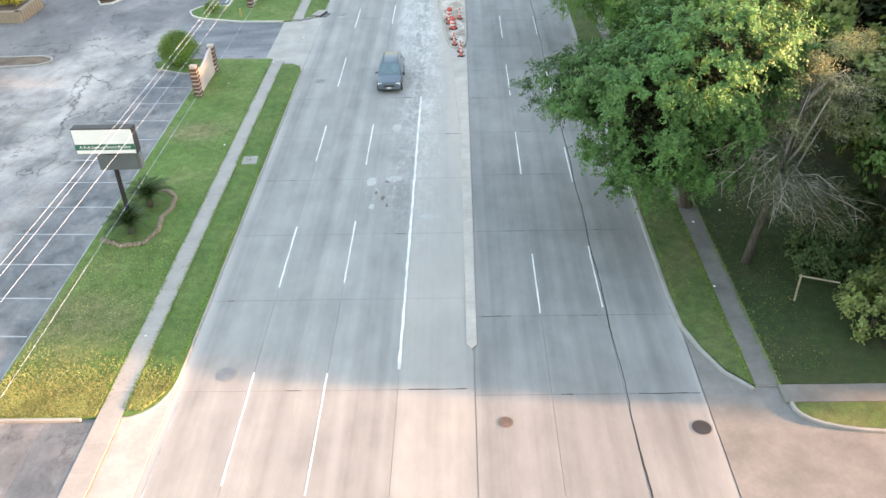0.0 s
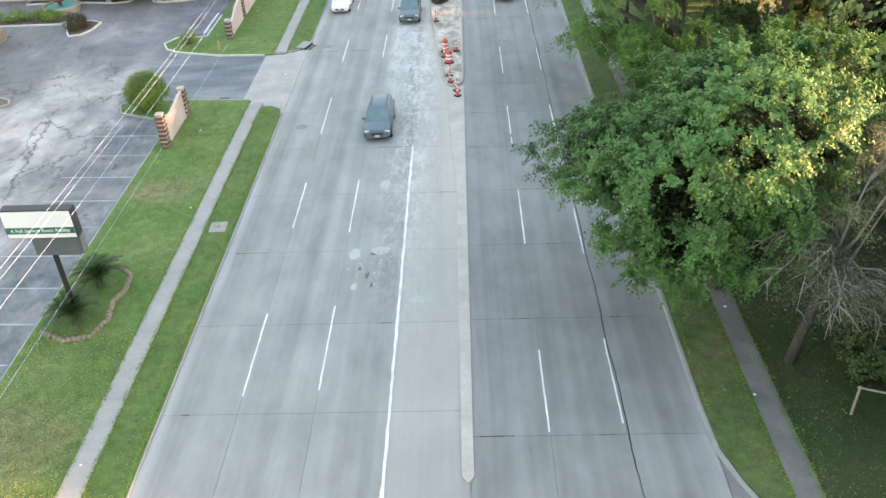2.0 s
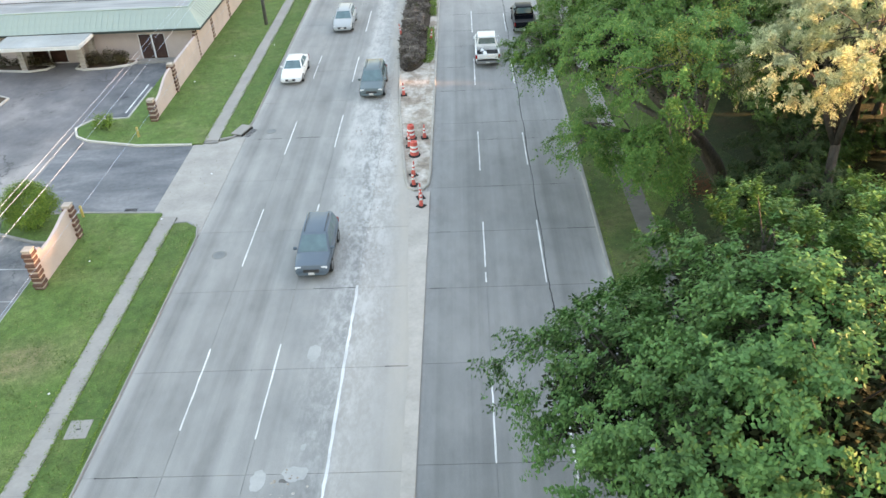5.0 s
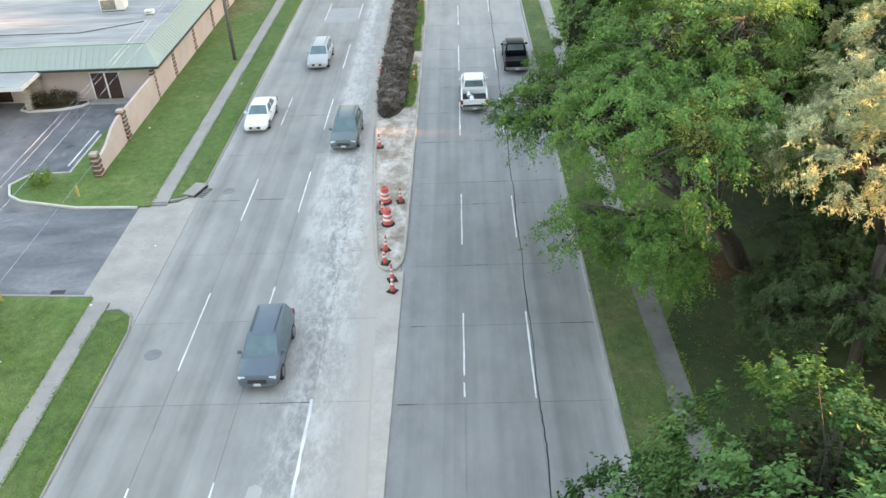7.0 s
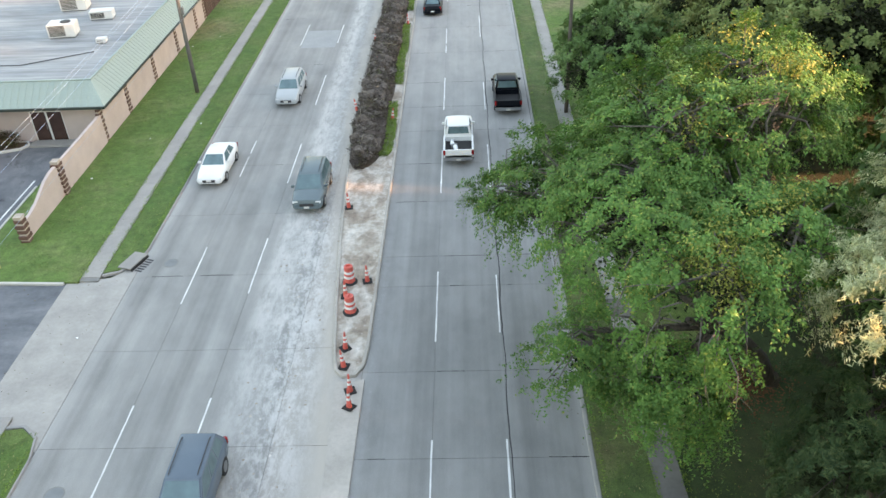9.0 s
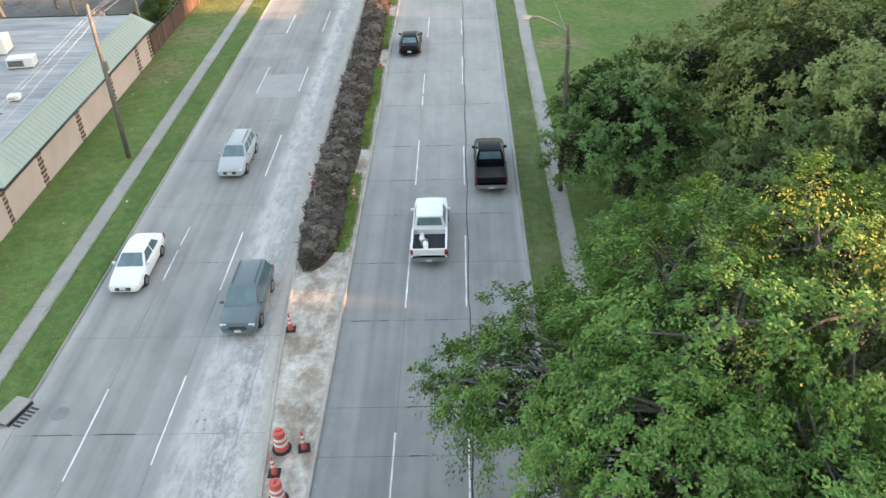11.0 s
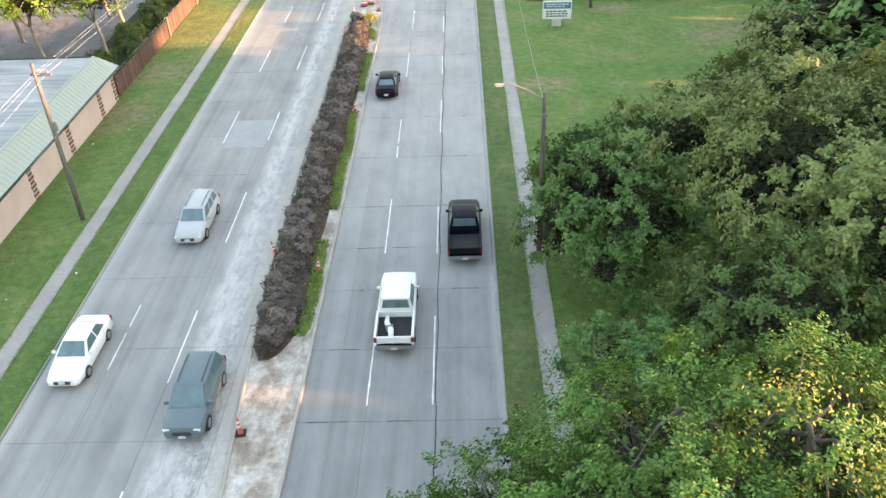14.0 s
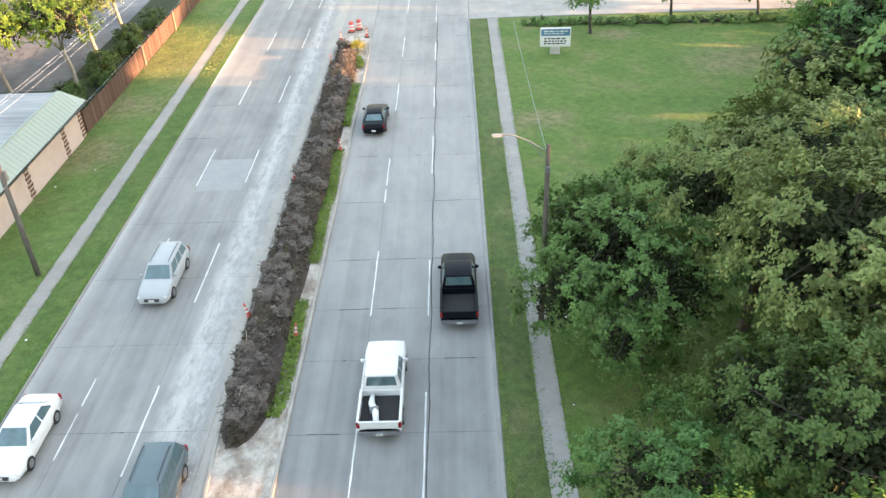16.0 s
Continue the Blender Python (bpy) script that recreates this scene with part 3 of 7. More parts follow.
kerb("drive_kerb_near", [(-16.4, 75.6), (-21.3, 75.9), (-25.2, 75.92), (-26.25, 75.25), (-25.7, 73.8), (-23.0, 72.7), (-21.6, 72.5)], label="grey kerb round the planted corner of the driveway")
kerb("drive_kerb_far", [(-17.0, 85.0), (-21, 85.2), (-25.0, 86.3), (-26.1, 87.1), (-26.75, 88.5), (-26.0, 89.95), (-23.3, 90.1), (-23.3, 96)], material=KERB_PALE, label="pale painted kerb along the driveway lawn")
kerb("lot_kerb", [(-21.5, 34.4), (-16.9, 34.4)], label="broken kerb at the end of the lawn")
kerb("far_kerb", [(12, 156.45), (90, 156.45)], label="kerb along the far side street")

# the median: a thin concrete tongue, then a kerbed strip of dug-up ground
tongue = slab("median_tongue", [(-0.38, 39.0), (-0.14, 38.7), (0.1, 39.0), (0.1, 77.1), (-0.4, 76.9), (-1.2, 77.0), (-0.86, 68), (-0.52, 62)], -0.06, 0.075, PALE_TONGUE, "thin raised concrete median tongue between the lanes", "median")
MEDIAN_LEFT = [(-1.25, 77.7), (-1.5, 79.0), (-1.85, 82.5), (-2.4, 89), (-2.88, 96.4), (-3.2, 101), (-3.45, 107), (-3.5, 145), (-3.25, 150.4), (-2.55, 153.7)]
MEDIAN_RIGHT = [(-1.4, 155.6), (-0.55, 154.2), (-0.1, 151), (0.05, 147), (0.05, 79.3), (-0.05, 78.0), (-0.35, 77.35), (-0.9, 77.3)]
median_ground = slab("median_ground", MEDIAN_LEFT + MEDIAN_RIGHT, -0.06, 0.10, DIRT, "dusty bare beige ground of the dug-up median", "median")
kerb("median_kerb", MEDIAN_LEFT + MEDIAN_RIGHT, 0.17, 0.16, MEDIAN_KERB, "worn concrete kerb round the median", True)

# lane markings, each worn dash a body of its own
lane_marks = tagged(obj("lane_marking", None), "worn white lane lines painted on the concrete", "marking", kind="structure")
rng = random.Random(5)


def dash(x, y0, y1, w=0.092, material=None):
    """A worn paint line with ragged ends and thin places."""
    verts, faces, y = [], [], y0
    n = max(3, int((y1 - y0) / 0.45))
    for i in range(n + 1):
        yy = y0 + (y1 - y0) * i / n
        a, b = w * (0.5 + rng.uniform(-0.24, 0.06)), w * (0.5 + rng.uniform(-0.24, 0.06))
        verts += [(x - a, yy, 0.005), (x + b, yy, 0.005)]
        if i and rng.random() > 0.008:
            k = 2 * i
            faces.append((k - 2, k - 1, k + 1, k))
    return obj("dash", mesh_of("dash", verts, faces, material or WHITE_PAINT), lane_marks)


LINES = ((-10.05, "30.9-37.3 43.2-49.5 57.4-62.7 69.6-75.7 83.1-88.4 96.8-102.1 110.0-115.0 121.8-127.4 135.8-141.1 148.8-154.3 162-167.6 175-181"),
         (-6.70, "30.4-37.2 44.0-50.0 56.8-62.9 69.9-76.1 83.9-89.2 95.8-101.5 108.2-114.3 122.1-127.2 136.0-142.0 149.2-155.1 162-168 175-181"),
         (3.27, "41.3-46.4 55.2-61.2 67.4-73.4 79.7-85.5 94.0-99.9 106.6-112.9 118.7-125.1 133.7-139.4 146.0-151.7 159-165"),
         (6.38, "41.7-47.1 54.1-58.8 67.2-73.4 80.3-85.1 94.0-100.6 106.0-111.8 122.6-128.6 134.1-138.4 144.8-149.6 156-163"))
for x, spans in LINES:
    for span in spans.split():
        lo, hi = (float(v) for v in span.split("-"))
        dash(x, lo, hi)
dash(-3.47, 37.4, 67.5, 0.16)
dash(-13.0, 20, 35.6, 0.10, FADED_PAINT)

# parking bays
bay_marks = tagged(obj("parking_marking", None), "faded white parking bay lines on the asphalt", "marking", kind="structure")
for y in [40.0 + 3.0 * i for i in range(11)]:
    obj("bay_line", mesh_of("bay_line", [(-26.4, y + 0.1, 0.006), (-21.7, y - 0.05, 0.006), (-21.7, y + 0.06, 0.006), (-26.4, y + 0.2, 0.006)], [(0, 1, 2, 3)], FADED_PAINT), bay_marks)
for y in [47.0 + 3.0 * i for i in range(9)]:
    obj("bay_line", mesh_of("bay_line", [(-40.5, y, 0.006), (-36, y, 0.006), (-36, y + 0.1, 0.006), (-40.5, y + 0.1, 0.006)], [(0, 1, 2, 3)], FADED_PAINT), bay_marks)
obj("bay_line", mesh_of("bay_line", [(-23.95, 91.2, 0.006), (-23.83, 91.2, 0.006), (-23.83, 97, 0.006), (-23.95, 97, 0.006)], [(0, 1, 2, 3)], WHITE_PAINT), bay_marks)

# ---- trees and shrubs ----


def leaf_mesh(name, centres, outward, length, width, material, seed, droop=0.0, lift=0.75, along=None):
    """One mesh of many small folded leaves, each an island of its own."""
    r = np.random.default_rng(seed)
    n = len(centres)
    nor = outward + r.normal(0, 0.48, (n, 3)) + np.array([0, 0, lift])
    nor /= np.linalg.norm(nor, axis=1, keepdims=True) + 1e-9
    ax = r.normal(0, 1, (n, 3)) + (outward * 0.5 if along is None else along * 1.3) - np.array([0, 0, droop])
    ax -= (ax * nor).sum(1, keepdims=True) * nor
    ax /= np.linalg.norm(ax, axis=1, keepdims=True) + 1e-9
    side = np.cross(nor, ax)
    ln = (length * r.uniform(0.65, 1.25, n))[:, None]
    wd = (width * r.uniform(0.7, 1.2, n))[:, None]
    v = np.stack([centres - ax * ln * 0.5, centres + side * wd * 0.5 - nor * wd * 0.12, centres + ax * ln * 0.5, centres - side * wd * 0.5 - nor * wd * 0.12], 1).reshape(-1, 3)
    me = bpy.data.meshes.new(name)
    me.vertices.add(4 * n)
    me.vertices.foreach_set("co", v.astype(np.float32).ravel())
    me.loops.add(4 * n)
    me.loops.foreach_set("vertex_index", np.arange(4 * n, dtype=np.int32))
    me.polygons.add(n)
    me.polygons.foreach_set("loop_start", np.arange(0, 4 * n, 4, dtype=np.int32))
    me.update(calc_edges=True)
    me.materials.append(material)
    return me


def clumps(lobes, per_area, seed, inner=0.62):
    """Places of leaf clumps over the skins of several lobes, and their outward ways."""
    r = np.random.default_rng(seed)
    pts, out = [], []
    for i, (cx, cy, cz, rx, ry, rz) in enumerate(lobes):
        area = 4 * math.pi * ((rx * ry) ** 1.6 / 3 + (rx * rz) ** 1.6 / 3 + (ry * rz) ** 1.6 / 3) ** (1 / 1.6)
        n = int(area * per_area)
        d = r.normal(0, 1, (n, 3))
        d /= np.linalg.norm(d, axis=1, keepdims=True)
        low = d[:, 2] < -0.35
        keep = ~low | (r.random(n) < 0.45)
        d = d[keep]
        wob = np.array([noise.noise(Vector((*(q * 1.7), )) + Vector((i * 7.3 + seed, 0, 0))) for q in d])
        rad = r.uniform(inner, 1.0, len(d)) + wob * 0.28
        p = np.array([cx, cy, cz]) + d * rad[:, None] * np.array([rx, ry, rz])
        inside = np.zeros(len(p), bool)
        for j, (ax, ay, az, bx, by, bz) in enumerate(lobes):
            if j != i:
                inside |= (((p - np.array([ax, ay, az])) / np.array([bx, by, bz])) ** 2).sum(1) < 0.3
        pts.append(p[~inside])
        out.append(d[~inside])
    return np.concatenate(pts), np.concatenate(out)


def boughs(lobes, per_area, seed, inner=0.62):
    """Places of leaf tufts, gathered on the rounded boughs that make up each lobe, so that dark gaps stay between them."""
    r = np.random.default_rng(seed)
    pts, out = [], []
    for i, (cx, cy, cz, rx, ry, rz) in enumerate(lobes):
        area = 4 * math.pi * ((rx * ry) ** 1.6 / 3 + (rx * rz) ** 1.6 / 3 + (ry * rz) ** 1.6 / 3) ** (1 / 1.6)
        size = 0.30 * (rx * ry * rz) ** (1 / 3) + 0.12
        want, kept = int(area / (size * size * 1.9)) + 4, []
        for _ in range(want * 12):
            d = r.normal(0, 1, 3)
            d /= np.linalg.norm(d)
            if d[2] < -0.55 or len(kept) >= want:
                continue
            p = np.array([cx, cy, cz]) + d * r.uniform(0.5, 0.8) * np.array([rx, ry, rz])
            if any((((p - np.array(m[:3])) / np.array(m[3:])) ** 2).sum() < 0.3 for j, m in enumerate(lobes) if j != i):
                continue
            if all(np.linalg.norm(p - q) > size * 1.15 for q, _d, _s in kept):
                kept.append((p, d, size * r.uniform(0.72, 1.25)))
        n_all = area * per_area
        for p, d, s in kept:
            n = max(3, int(n_all / len(kept) * (s / size) ** 2))
            w = r.normal(0, 1, (n, 3)) + d * 0.75 + np.array([0, 0, 0.45])
            w /= np.linalg.norm(w, axis=1, keepdims=True)
            pts.append(p + w * (s * r.uniform(inner, 1.0, (n, 1))) * np.array([1.05, 1.05, 0.82]))
            o = w * 0.6 + d * 0.75
            out.append(o / np.linalg.norm(o, axis=1, keepdims=True))
    return np.concatenate(pts), np.concatenate(out)


def tree(name, x, y, lobes, leaf, bark_m, label, seed=1, per_area=0.9, per_clump=60, size=(0.24, 0.15), spread=0.55, trunk=0.3, inner=0.62, droop=0.3, category="tree", group="", forks=None, lean=(0, 0), kind="", fill=30, lift=0.35, limb_m=None, reach_up=0.25):
    """A tapered trunk with limbs and twigs, and a crown of many leaves in uneven clumps. Lobes are given from the tree's foot."""
    root = thing(name, x, y, 0.1, 0, label, category, group, kind)
    rnd = random.Random(seed)
    pts, out = boughs(lobes, per_area * 1.2, seed, inner)
    per_clump, spread = per_clump * 0.56, spread * 0.68
    mean = Vector(np.mean([l[:3] for l in lobes], axis=0))
    low = min(l[2] - l[5] * 0.6 for l in lobes)
    fork = Vector((mean.x * 0.35 + lean[0], mean.y * 0.35 + lean[1], max(1.4, low * 0.7)))
    bm = bmesh.new()
    tube(bm, [(0, 0, -0.15), (fork.x * 0.15, fork.y * 0.15, 0.25), (fork.x * 0.5 + rnd.uniform(-.1, .1), fork.y * 0.5, fork.z * 0.5), fork], [trunk * 1.5, trunk * 1.05, trunk * 0.9, trunk * 0.78], 9)
    part("trunk", bm, bark_m, root, smooth=True)
    tips = []
    for l in lobes:
        end = Vector(l[:3]) + Vector((0, 0, l[5] * lift))
        mid = fork.lerp(end, 0.5) + Vector((rnd.uniform(-.5, .5), rnd.uniform(-.5, .5), rnd.uniform(-.1, .6)))
        bm = bmesh.new()
        tube(bm, [fork - Vector((0, 0, 0.15)), fork.lerp(mid, 0.5) + Vector((rnd.uniform(-.2, .2), rnd.uniform(-.2, .2), 0.1)), mid, mid.lerp(end, 0.55) + Vector((rnd.uniform(-.3, .3), rnd.uniform(-.3, .3), 0)), end], [trunk * 0.6, trunk * 0.48, trunk * 0.36, trunk * 0.24, trunk * 0.12], 7)
        part("limb", bm, limb_m or bark_m, root, smooth=True)
        tips.append((mid, end, l))
    bm = bmesh.new()
    for mid, end, l in tips:
        near = [Vector(p) for p in pts if sum(((p[k] - l[k]) / l[3 + k]) ** 2 for k in range(3)) < 1.3]
        rnd.shuffle(near)
        for p in near[:forks or 16]:
            s = mid.lerp(end, rnd.uniform(0.2, 1.0))
            tube(bm, [s, s.lerp(p, 0.5) + Vector((rnd.uniform(-.3, .3), rnd.uniform(-.3, .3), rnd.uniform(0, .4))), p], [trunk * 0.17, trunk * 0.1, 0.015], 5, False)
    part("branchwork", bm, limb_m or bark_m, root, smooth=True)
    r = np.random.default_rng(seed + 50)
    # every tuft is a spray of leafy sprigs that reach outwards and bend down under their weight
    per_tuft = 7
    big = spread * r.uniform(0.75, 1.5, len(pts))
    own = np.repeat(np.arange(len(pts)), per_tuft)
    way = r.normal(0, 0.55, (len(own), 3)) + out[own] * 0.95 + np.array([0, 0, reach_up])
    way /= np.linalg.norm(way, axis=1, keepdims=True)
    long = big[own] * r.uniform(0.8, 1.95, len(own))
    counts = r.poisson(per_clump / per_tuft * (big[own] / spread) ** 1.5)
    idx = np.repeat(np.arange(len(own)), counts)
    f = r.uniform(0.0, 1.0, len(idx))
    line = way[idx] * (long[idx] * f)[:, None] - np.array([0, 0, 1.0]) * (droop * long[idx] * f * f)[:, None]
    c = pts[own[idx]] + line + r.normal(0, 1, (len(idx), 3)) * (big[own[idx]] * (0.2 - 0.13 * f))[:, None]
    # leaves face away from the heart of the crown
    heart = np.array(mean) - np.array([0, 0, 1.2])
    round_ = pts - heart
    round_ /= np.linalg.norm(round_, axis=1, keepdims=True)
    o = out[own[idx]] * 0.55 + round_[own[idx]] * 0.75 + way[idx] * 0.2
    along = way[idx]
    # sparse inner leaves close the crown against light; their dark colour adds shade
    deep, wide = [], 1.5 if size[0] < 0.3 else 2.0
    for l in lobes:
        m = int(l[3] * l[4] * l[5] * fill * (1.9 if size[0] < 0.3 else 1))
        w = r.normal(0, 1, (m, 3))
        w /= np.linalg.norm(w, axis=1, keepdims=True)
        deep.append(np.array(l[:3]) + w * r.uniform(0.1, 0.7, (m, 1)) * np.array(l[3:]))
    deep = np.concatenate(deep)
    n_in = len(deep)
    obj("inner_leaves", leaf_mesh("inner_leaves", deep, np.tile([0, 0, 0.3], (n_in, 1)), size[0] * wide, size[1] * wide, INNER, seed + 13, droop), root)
    crown = obj("crown", leaf_mesh("crown", c, o, size[0], size[1], leaf, seed + 9, droop, 0.22, along), root)
    return root


def lobes_at(x, y, *abs_lobes):
    return [(a - x, b - y, c, d, e, f) for a, b, c, d, e, f in abs_lobes]


# the street tree with a broad crown over the verge
tree("broadleaf_tree", 12.6, 51.0, lobes_at(12.6, 51.0, (9.2, 47.2, 8.2, 3.9, 4.2, 3.6), (11.6, 47.4, 9.8, 3.7, 4.3, 3.6), (11.4, 53.4, 9.0, 4.0, 3.6, 3.2), (6.6, 51.6, 7.0, 3.0, 3.2, 2.4), (14.4, 49.4, 8.4, 2.6, 2.4, 2.4), (7.8, 54.4, 6.6, 2.4, 2.4, 1.9), (15.8, 52.2, 9.6, 3.6, 3.8, 3.4), (9.15, 47.1, 5.0, 2.5, 2.2, 1.9), (10.8, 49.6, 10.8, 2.6, 2.6, 1.8), (12.6, 50.2, 11.2, 2.6, 2.6, 1.9), (12.2, 47.8, 5.0, 2.3, 2.0, 1.8), (12.0, 45.9, 6.0, 2.3, 2.0, 1.7), (8.8, 45.8, 6.2, 2.3, 2.0, 1.6)),
     LEAF_A, BARK, "broad green leafy street tree leaning over the verge", 3, 0.8, 270, (0.165, 0.088), 0.72, 0.34, category="tree", fill=60)
# an old spreading oak
oak = tree("oak_tree", 18.0, 76.6, lobes_at(18.0, 76.6, (8.6, 79.0, 8.4, 3.1, 3.7, 2.2), (6.6, 80.6, 7.0, 1.5, 2.2, 1.5), (10.8, 74.4, 9.3, 3.6, 4.6, 2.6), (12.8, 77.2, 11.8, 2.9, 2.9, 2.4), (16.0, 80.2, 12.2, 2.8, 2.8, 2.5), (16.0, 76.8, 12.4, 2.5, 2.5, 2.2), (13.4, 81.2, 11.4, 2.7, 2.5, 2.2), (12.8, 70.2, 9.6, 3.3, 3.2, 2.2), (8.9, 72.2, 5.2, 2.0, 2.0, 1.5), (12.6, 82.8, 9.6, 2.6, 2.4, 2.0), (18.0, 80.6, 11.0, 3.2, 3.2, 2.8), (12.0, 71.2, 5.2, 1.5, 1.5, 1.3), (12.0, 70.0, 5.2, 1.6, 1.7, 1.3), (14.6, 74.6, 10.2, 2.3, 2.4, 1.7), (11.4, 79.6, 9.8, 2.2, 2.2, 1.6), (9.8, 76.6, 9.2, 1.9, 2.0, 1.4), (14.4, 79.0, 9.4, 2.2, 2.3, 1.7), (15.6, 71.8, 10.4, 2.4, 2.4, 1.8), (9.6, 83.0, 7.4, 1.8, 1.9, 1.4), (11.2, 75.8, 10.4, 2.2, 2.2, 1.5), (11.8, 77.8, 7.8, 1.9, 2.0, 1.4)),
     LEAF_B, BARK, "old spreading oak with crooked limbs and sun-toned leaf sprays", 11, 0.5, 250, (0.14, 0.07), 0.76, 0.42, 0.5, category="tree", forks=26, lift=0.5, limb_m=GREY_BARK, droop=0.55, fill=12, reach_up=0.1)
bm = bmesh.new()
tube(bm, [(0, 0, -0.1), (-0.9, -0.7, 1.9), (-2.6, -2.2, 4.4), (-4.4, -4.2, 6.6), (-5.8, -5.6, 8.0)], [0.42, 0.34, 0.27, 0.2, 0.1], 9)
part("stem", bm, BARK, oak, smooth=True)
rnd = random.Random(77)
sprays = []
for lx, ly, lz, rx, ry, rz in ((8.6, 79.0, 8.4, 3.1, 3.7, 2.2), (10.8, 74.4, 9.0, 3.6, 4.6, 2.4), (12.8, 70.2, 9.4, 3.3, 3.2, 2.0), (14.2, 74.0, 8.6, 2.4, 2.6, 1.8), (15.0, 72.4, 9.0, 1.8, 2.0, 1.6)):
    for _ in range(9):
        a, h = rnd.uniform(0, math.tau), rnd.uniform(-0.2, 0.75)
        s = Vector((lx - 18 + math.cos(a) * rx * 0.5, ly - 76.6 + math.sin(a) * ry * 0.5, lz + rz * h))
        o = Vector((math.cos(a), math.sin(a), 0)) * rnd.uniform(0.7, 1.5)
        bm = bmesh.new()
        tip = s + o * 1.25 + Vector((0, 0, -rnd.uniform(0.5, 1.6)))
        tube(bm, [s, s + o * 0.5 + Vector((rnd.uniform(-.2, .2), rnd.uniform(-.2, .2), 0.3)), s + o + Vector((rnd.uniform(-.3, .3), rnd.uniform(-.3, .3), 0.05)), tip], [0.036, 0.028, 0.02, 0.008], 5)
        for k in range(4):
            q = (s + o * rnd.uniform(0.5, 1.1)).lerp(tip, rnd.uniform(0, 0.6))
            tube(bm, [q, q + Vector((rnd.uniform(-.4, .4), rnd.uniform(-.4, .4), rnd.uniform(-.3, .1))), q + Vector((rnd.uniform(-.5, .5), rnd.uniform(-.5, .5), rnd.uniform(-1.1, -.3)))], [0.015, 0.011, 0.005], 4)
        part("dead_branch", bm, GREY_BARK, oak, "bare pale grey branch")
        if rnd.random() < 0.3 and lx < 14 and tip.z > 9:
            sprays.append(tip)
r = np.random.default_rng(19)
# more sprays, set along camera rays; their colour holds the sunlight
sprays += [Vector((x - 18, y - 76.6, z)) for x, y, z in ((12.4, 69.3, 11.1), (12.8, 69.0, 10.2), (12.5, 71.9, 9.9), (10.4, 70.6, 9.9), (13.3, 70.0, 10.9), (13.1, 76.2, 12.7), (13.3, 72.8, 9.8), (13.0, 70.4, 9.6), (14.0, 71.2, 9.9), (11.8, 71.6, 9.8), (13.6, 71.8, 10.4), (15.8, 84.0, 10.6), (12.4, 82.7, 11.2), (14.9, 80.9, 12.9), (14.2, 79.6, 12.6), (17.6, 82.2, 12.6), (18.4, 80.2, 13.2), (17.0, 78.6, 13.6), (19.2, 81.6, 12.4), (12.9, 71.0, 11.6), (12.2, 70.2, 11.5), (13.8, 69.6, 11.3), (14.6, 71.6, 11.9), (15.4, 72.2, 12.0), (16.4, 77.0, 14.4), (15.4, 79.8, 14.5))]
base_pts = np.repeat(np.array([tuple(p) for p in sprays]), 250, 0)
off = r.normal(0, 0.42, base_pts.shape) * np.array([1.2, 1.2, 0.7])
obj("yellow_sprays", leaf_mesh("yellow_sprays", base_pts + off, off * 2, 0.115, 0.068, SUN_TONED_LEAF, 3), oak)
# pines beside it; sunlight on the tall one is put into its golden colour
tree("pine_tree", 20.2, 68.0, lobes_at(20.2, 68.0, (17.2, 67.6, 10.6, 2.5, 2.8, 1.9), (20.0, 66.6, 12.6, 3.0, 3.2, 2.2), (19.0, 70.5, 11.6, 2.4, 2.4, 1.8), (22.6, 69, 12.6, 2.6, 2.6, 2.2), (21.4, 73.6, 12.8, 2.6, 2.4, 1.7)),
     NEEDLE, BARK, "pine with sun-toned golden needles in tufts", 21, 0.75, 300, (0.22, 0.042), 0.62, 0.28, 0.6, category="tree", fill=5)
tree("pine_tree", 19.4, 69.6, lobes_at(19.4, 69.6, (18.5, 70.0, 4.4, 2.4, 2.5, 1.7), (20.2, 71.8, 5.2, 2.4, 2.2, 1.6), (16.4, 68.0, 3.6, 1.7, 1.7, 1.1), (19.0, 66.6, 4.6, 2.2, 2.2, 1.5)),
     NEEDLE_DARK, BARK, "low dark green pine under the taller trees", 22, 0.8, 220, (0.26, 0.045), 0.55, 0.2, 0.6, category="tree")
# a half-dead conifer: pale bare boughs arching from a dark leaning trunk, golden tufts left at its top
bare = thing("bare_tree", 14.36, 45.2, 0.1, 0, "half-dead tree with pale bare arching boughs and golden tufts", "tree")
rnd = random.Random(31)
spine = [Vector(p) for p in ((0, 0, -0.2), (0.18, 0.0, 1.5), (0.45, 0.0, 3.4), (0.8, 0.1, 5.6), (1.15, 0.3, 8.0), (1.6, 0.6, 11.0))]
bm = bmesh.new()
tube(bm, spine, [0.27, 0.22, 0.19, 0.15, 0.1, 0.03], 9)
part("trunk", bm, BARK, bare, smooth=True)
for k in range(5):
    a = k * 1.26
    bm = bmesh.new()
    p0 = spine[2].lerp(spine[3], 0.15 + 0.2 * k)
    lean = Vector((math.cos(a) * 0.55 + 0.25, math.sin(a) * 0.5, 0))
    tube(bm, [p0, p0 + lean * 0.8 + Vector((0.1, 0, 1.3)), p0 + lean * 1.25 + Vector((0.4, 0.15, 3.0)), p0 + lean * 1.6 + Vector((0.75, 0.3, 4.6))], [0.085, 0.07, 0.048, 0.015], 6)
    part("stem", bm, BARE_BARK, bare, "pale bare upright stem", smooth=True)
haze_at = []
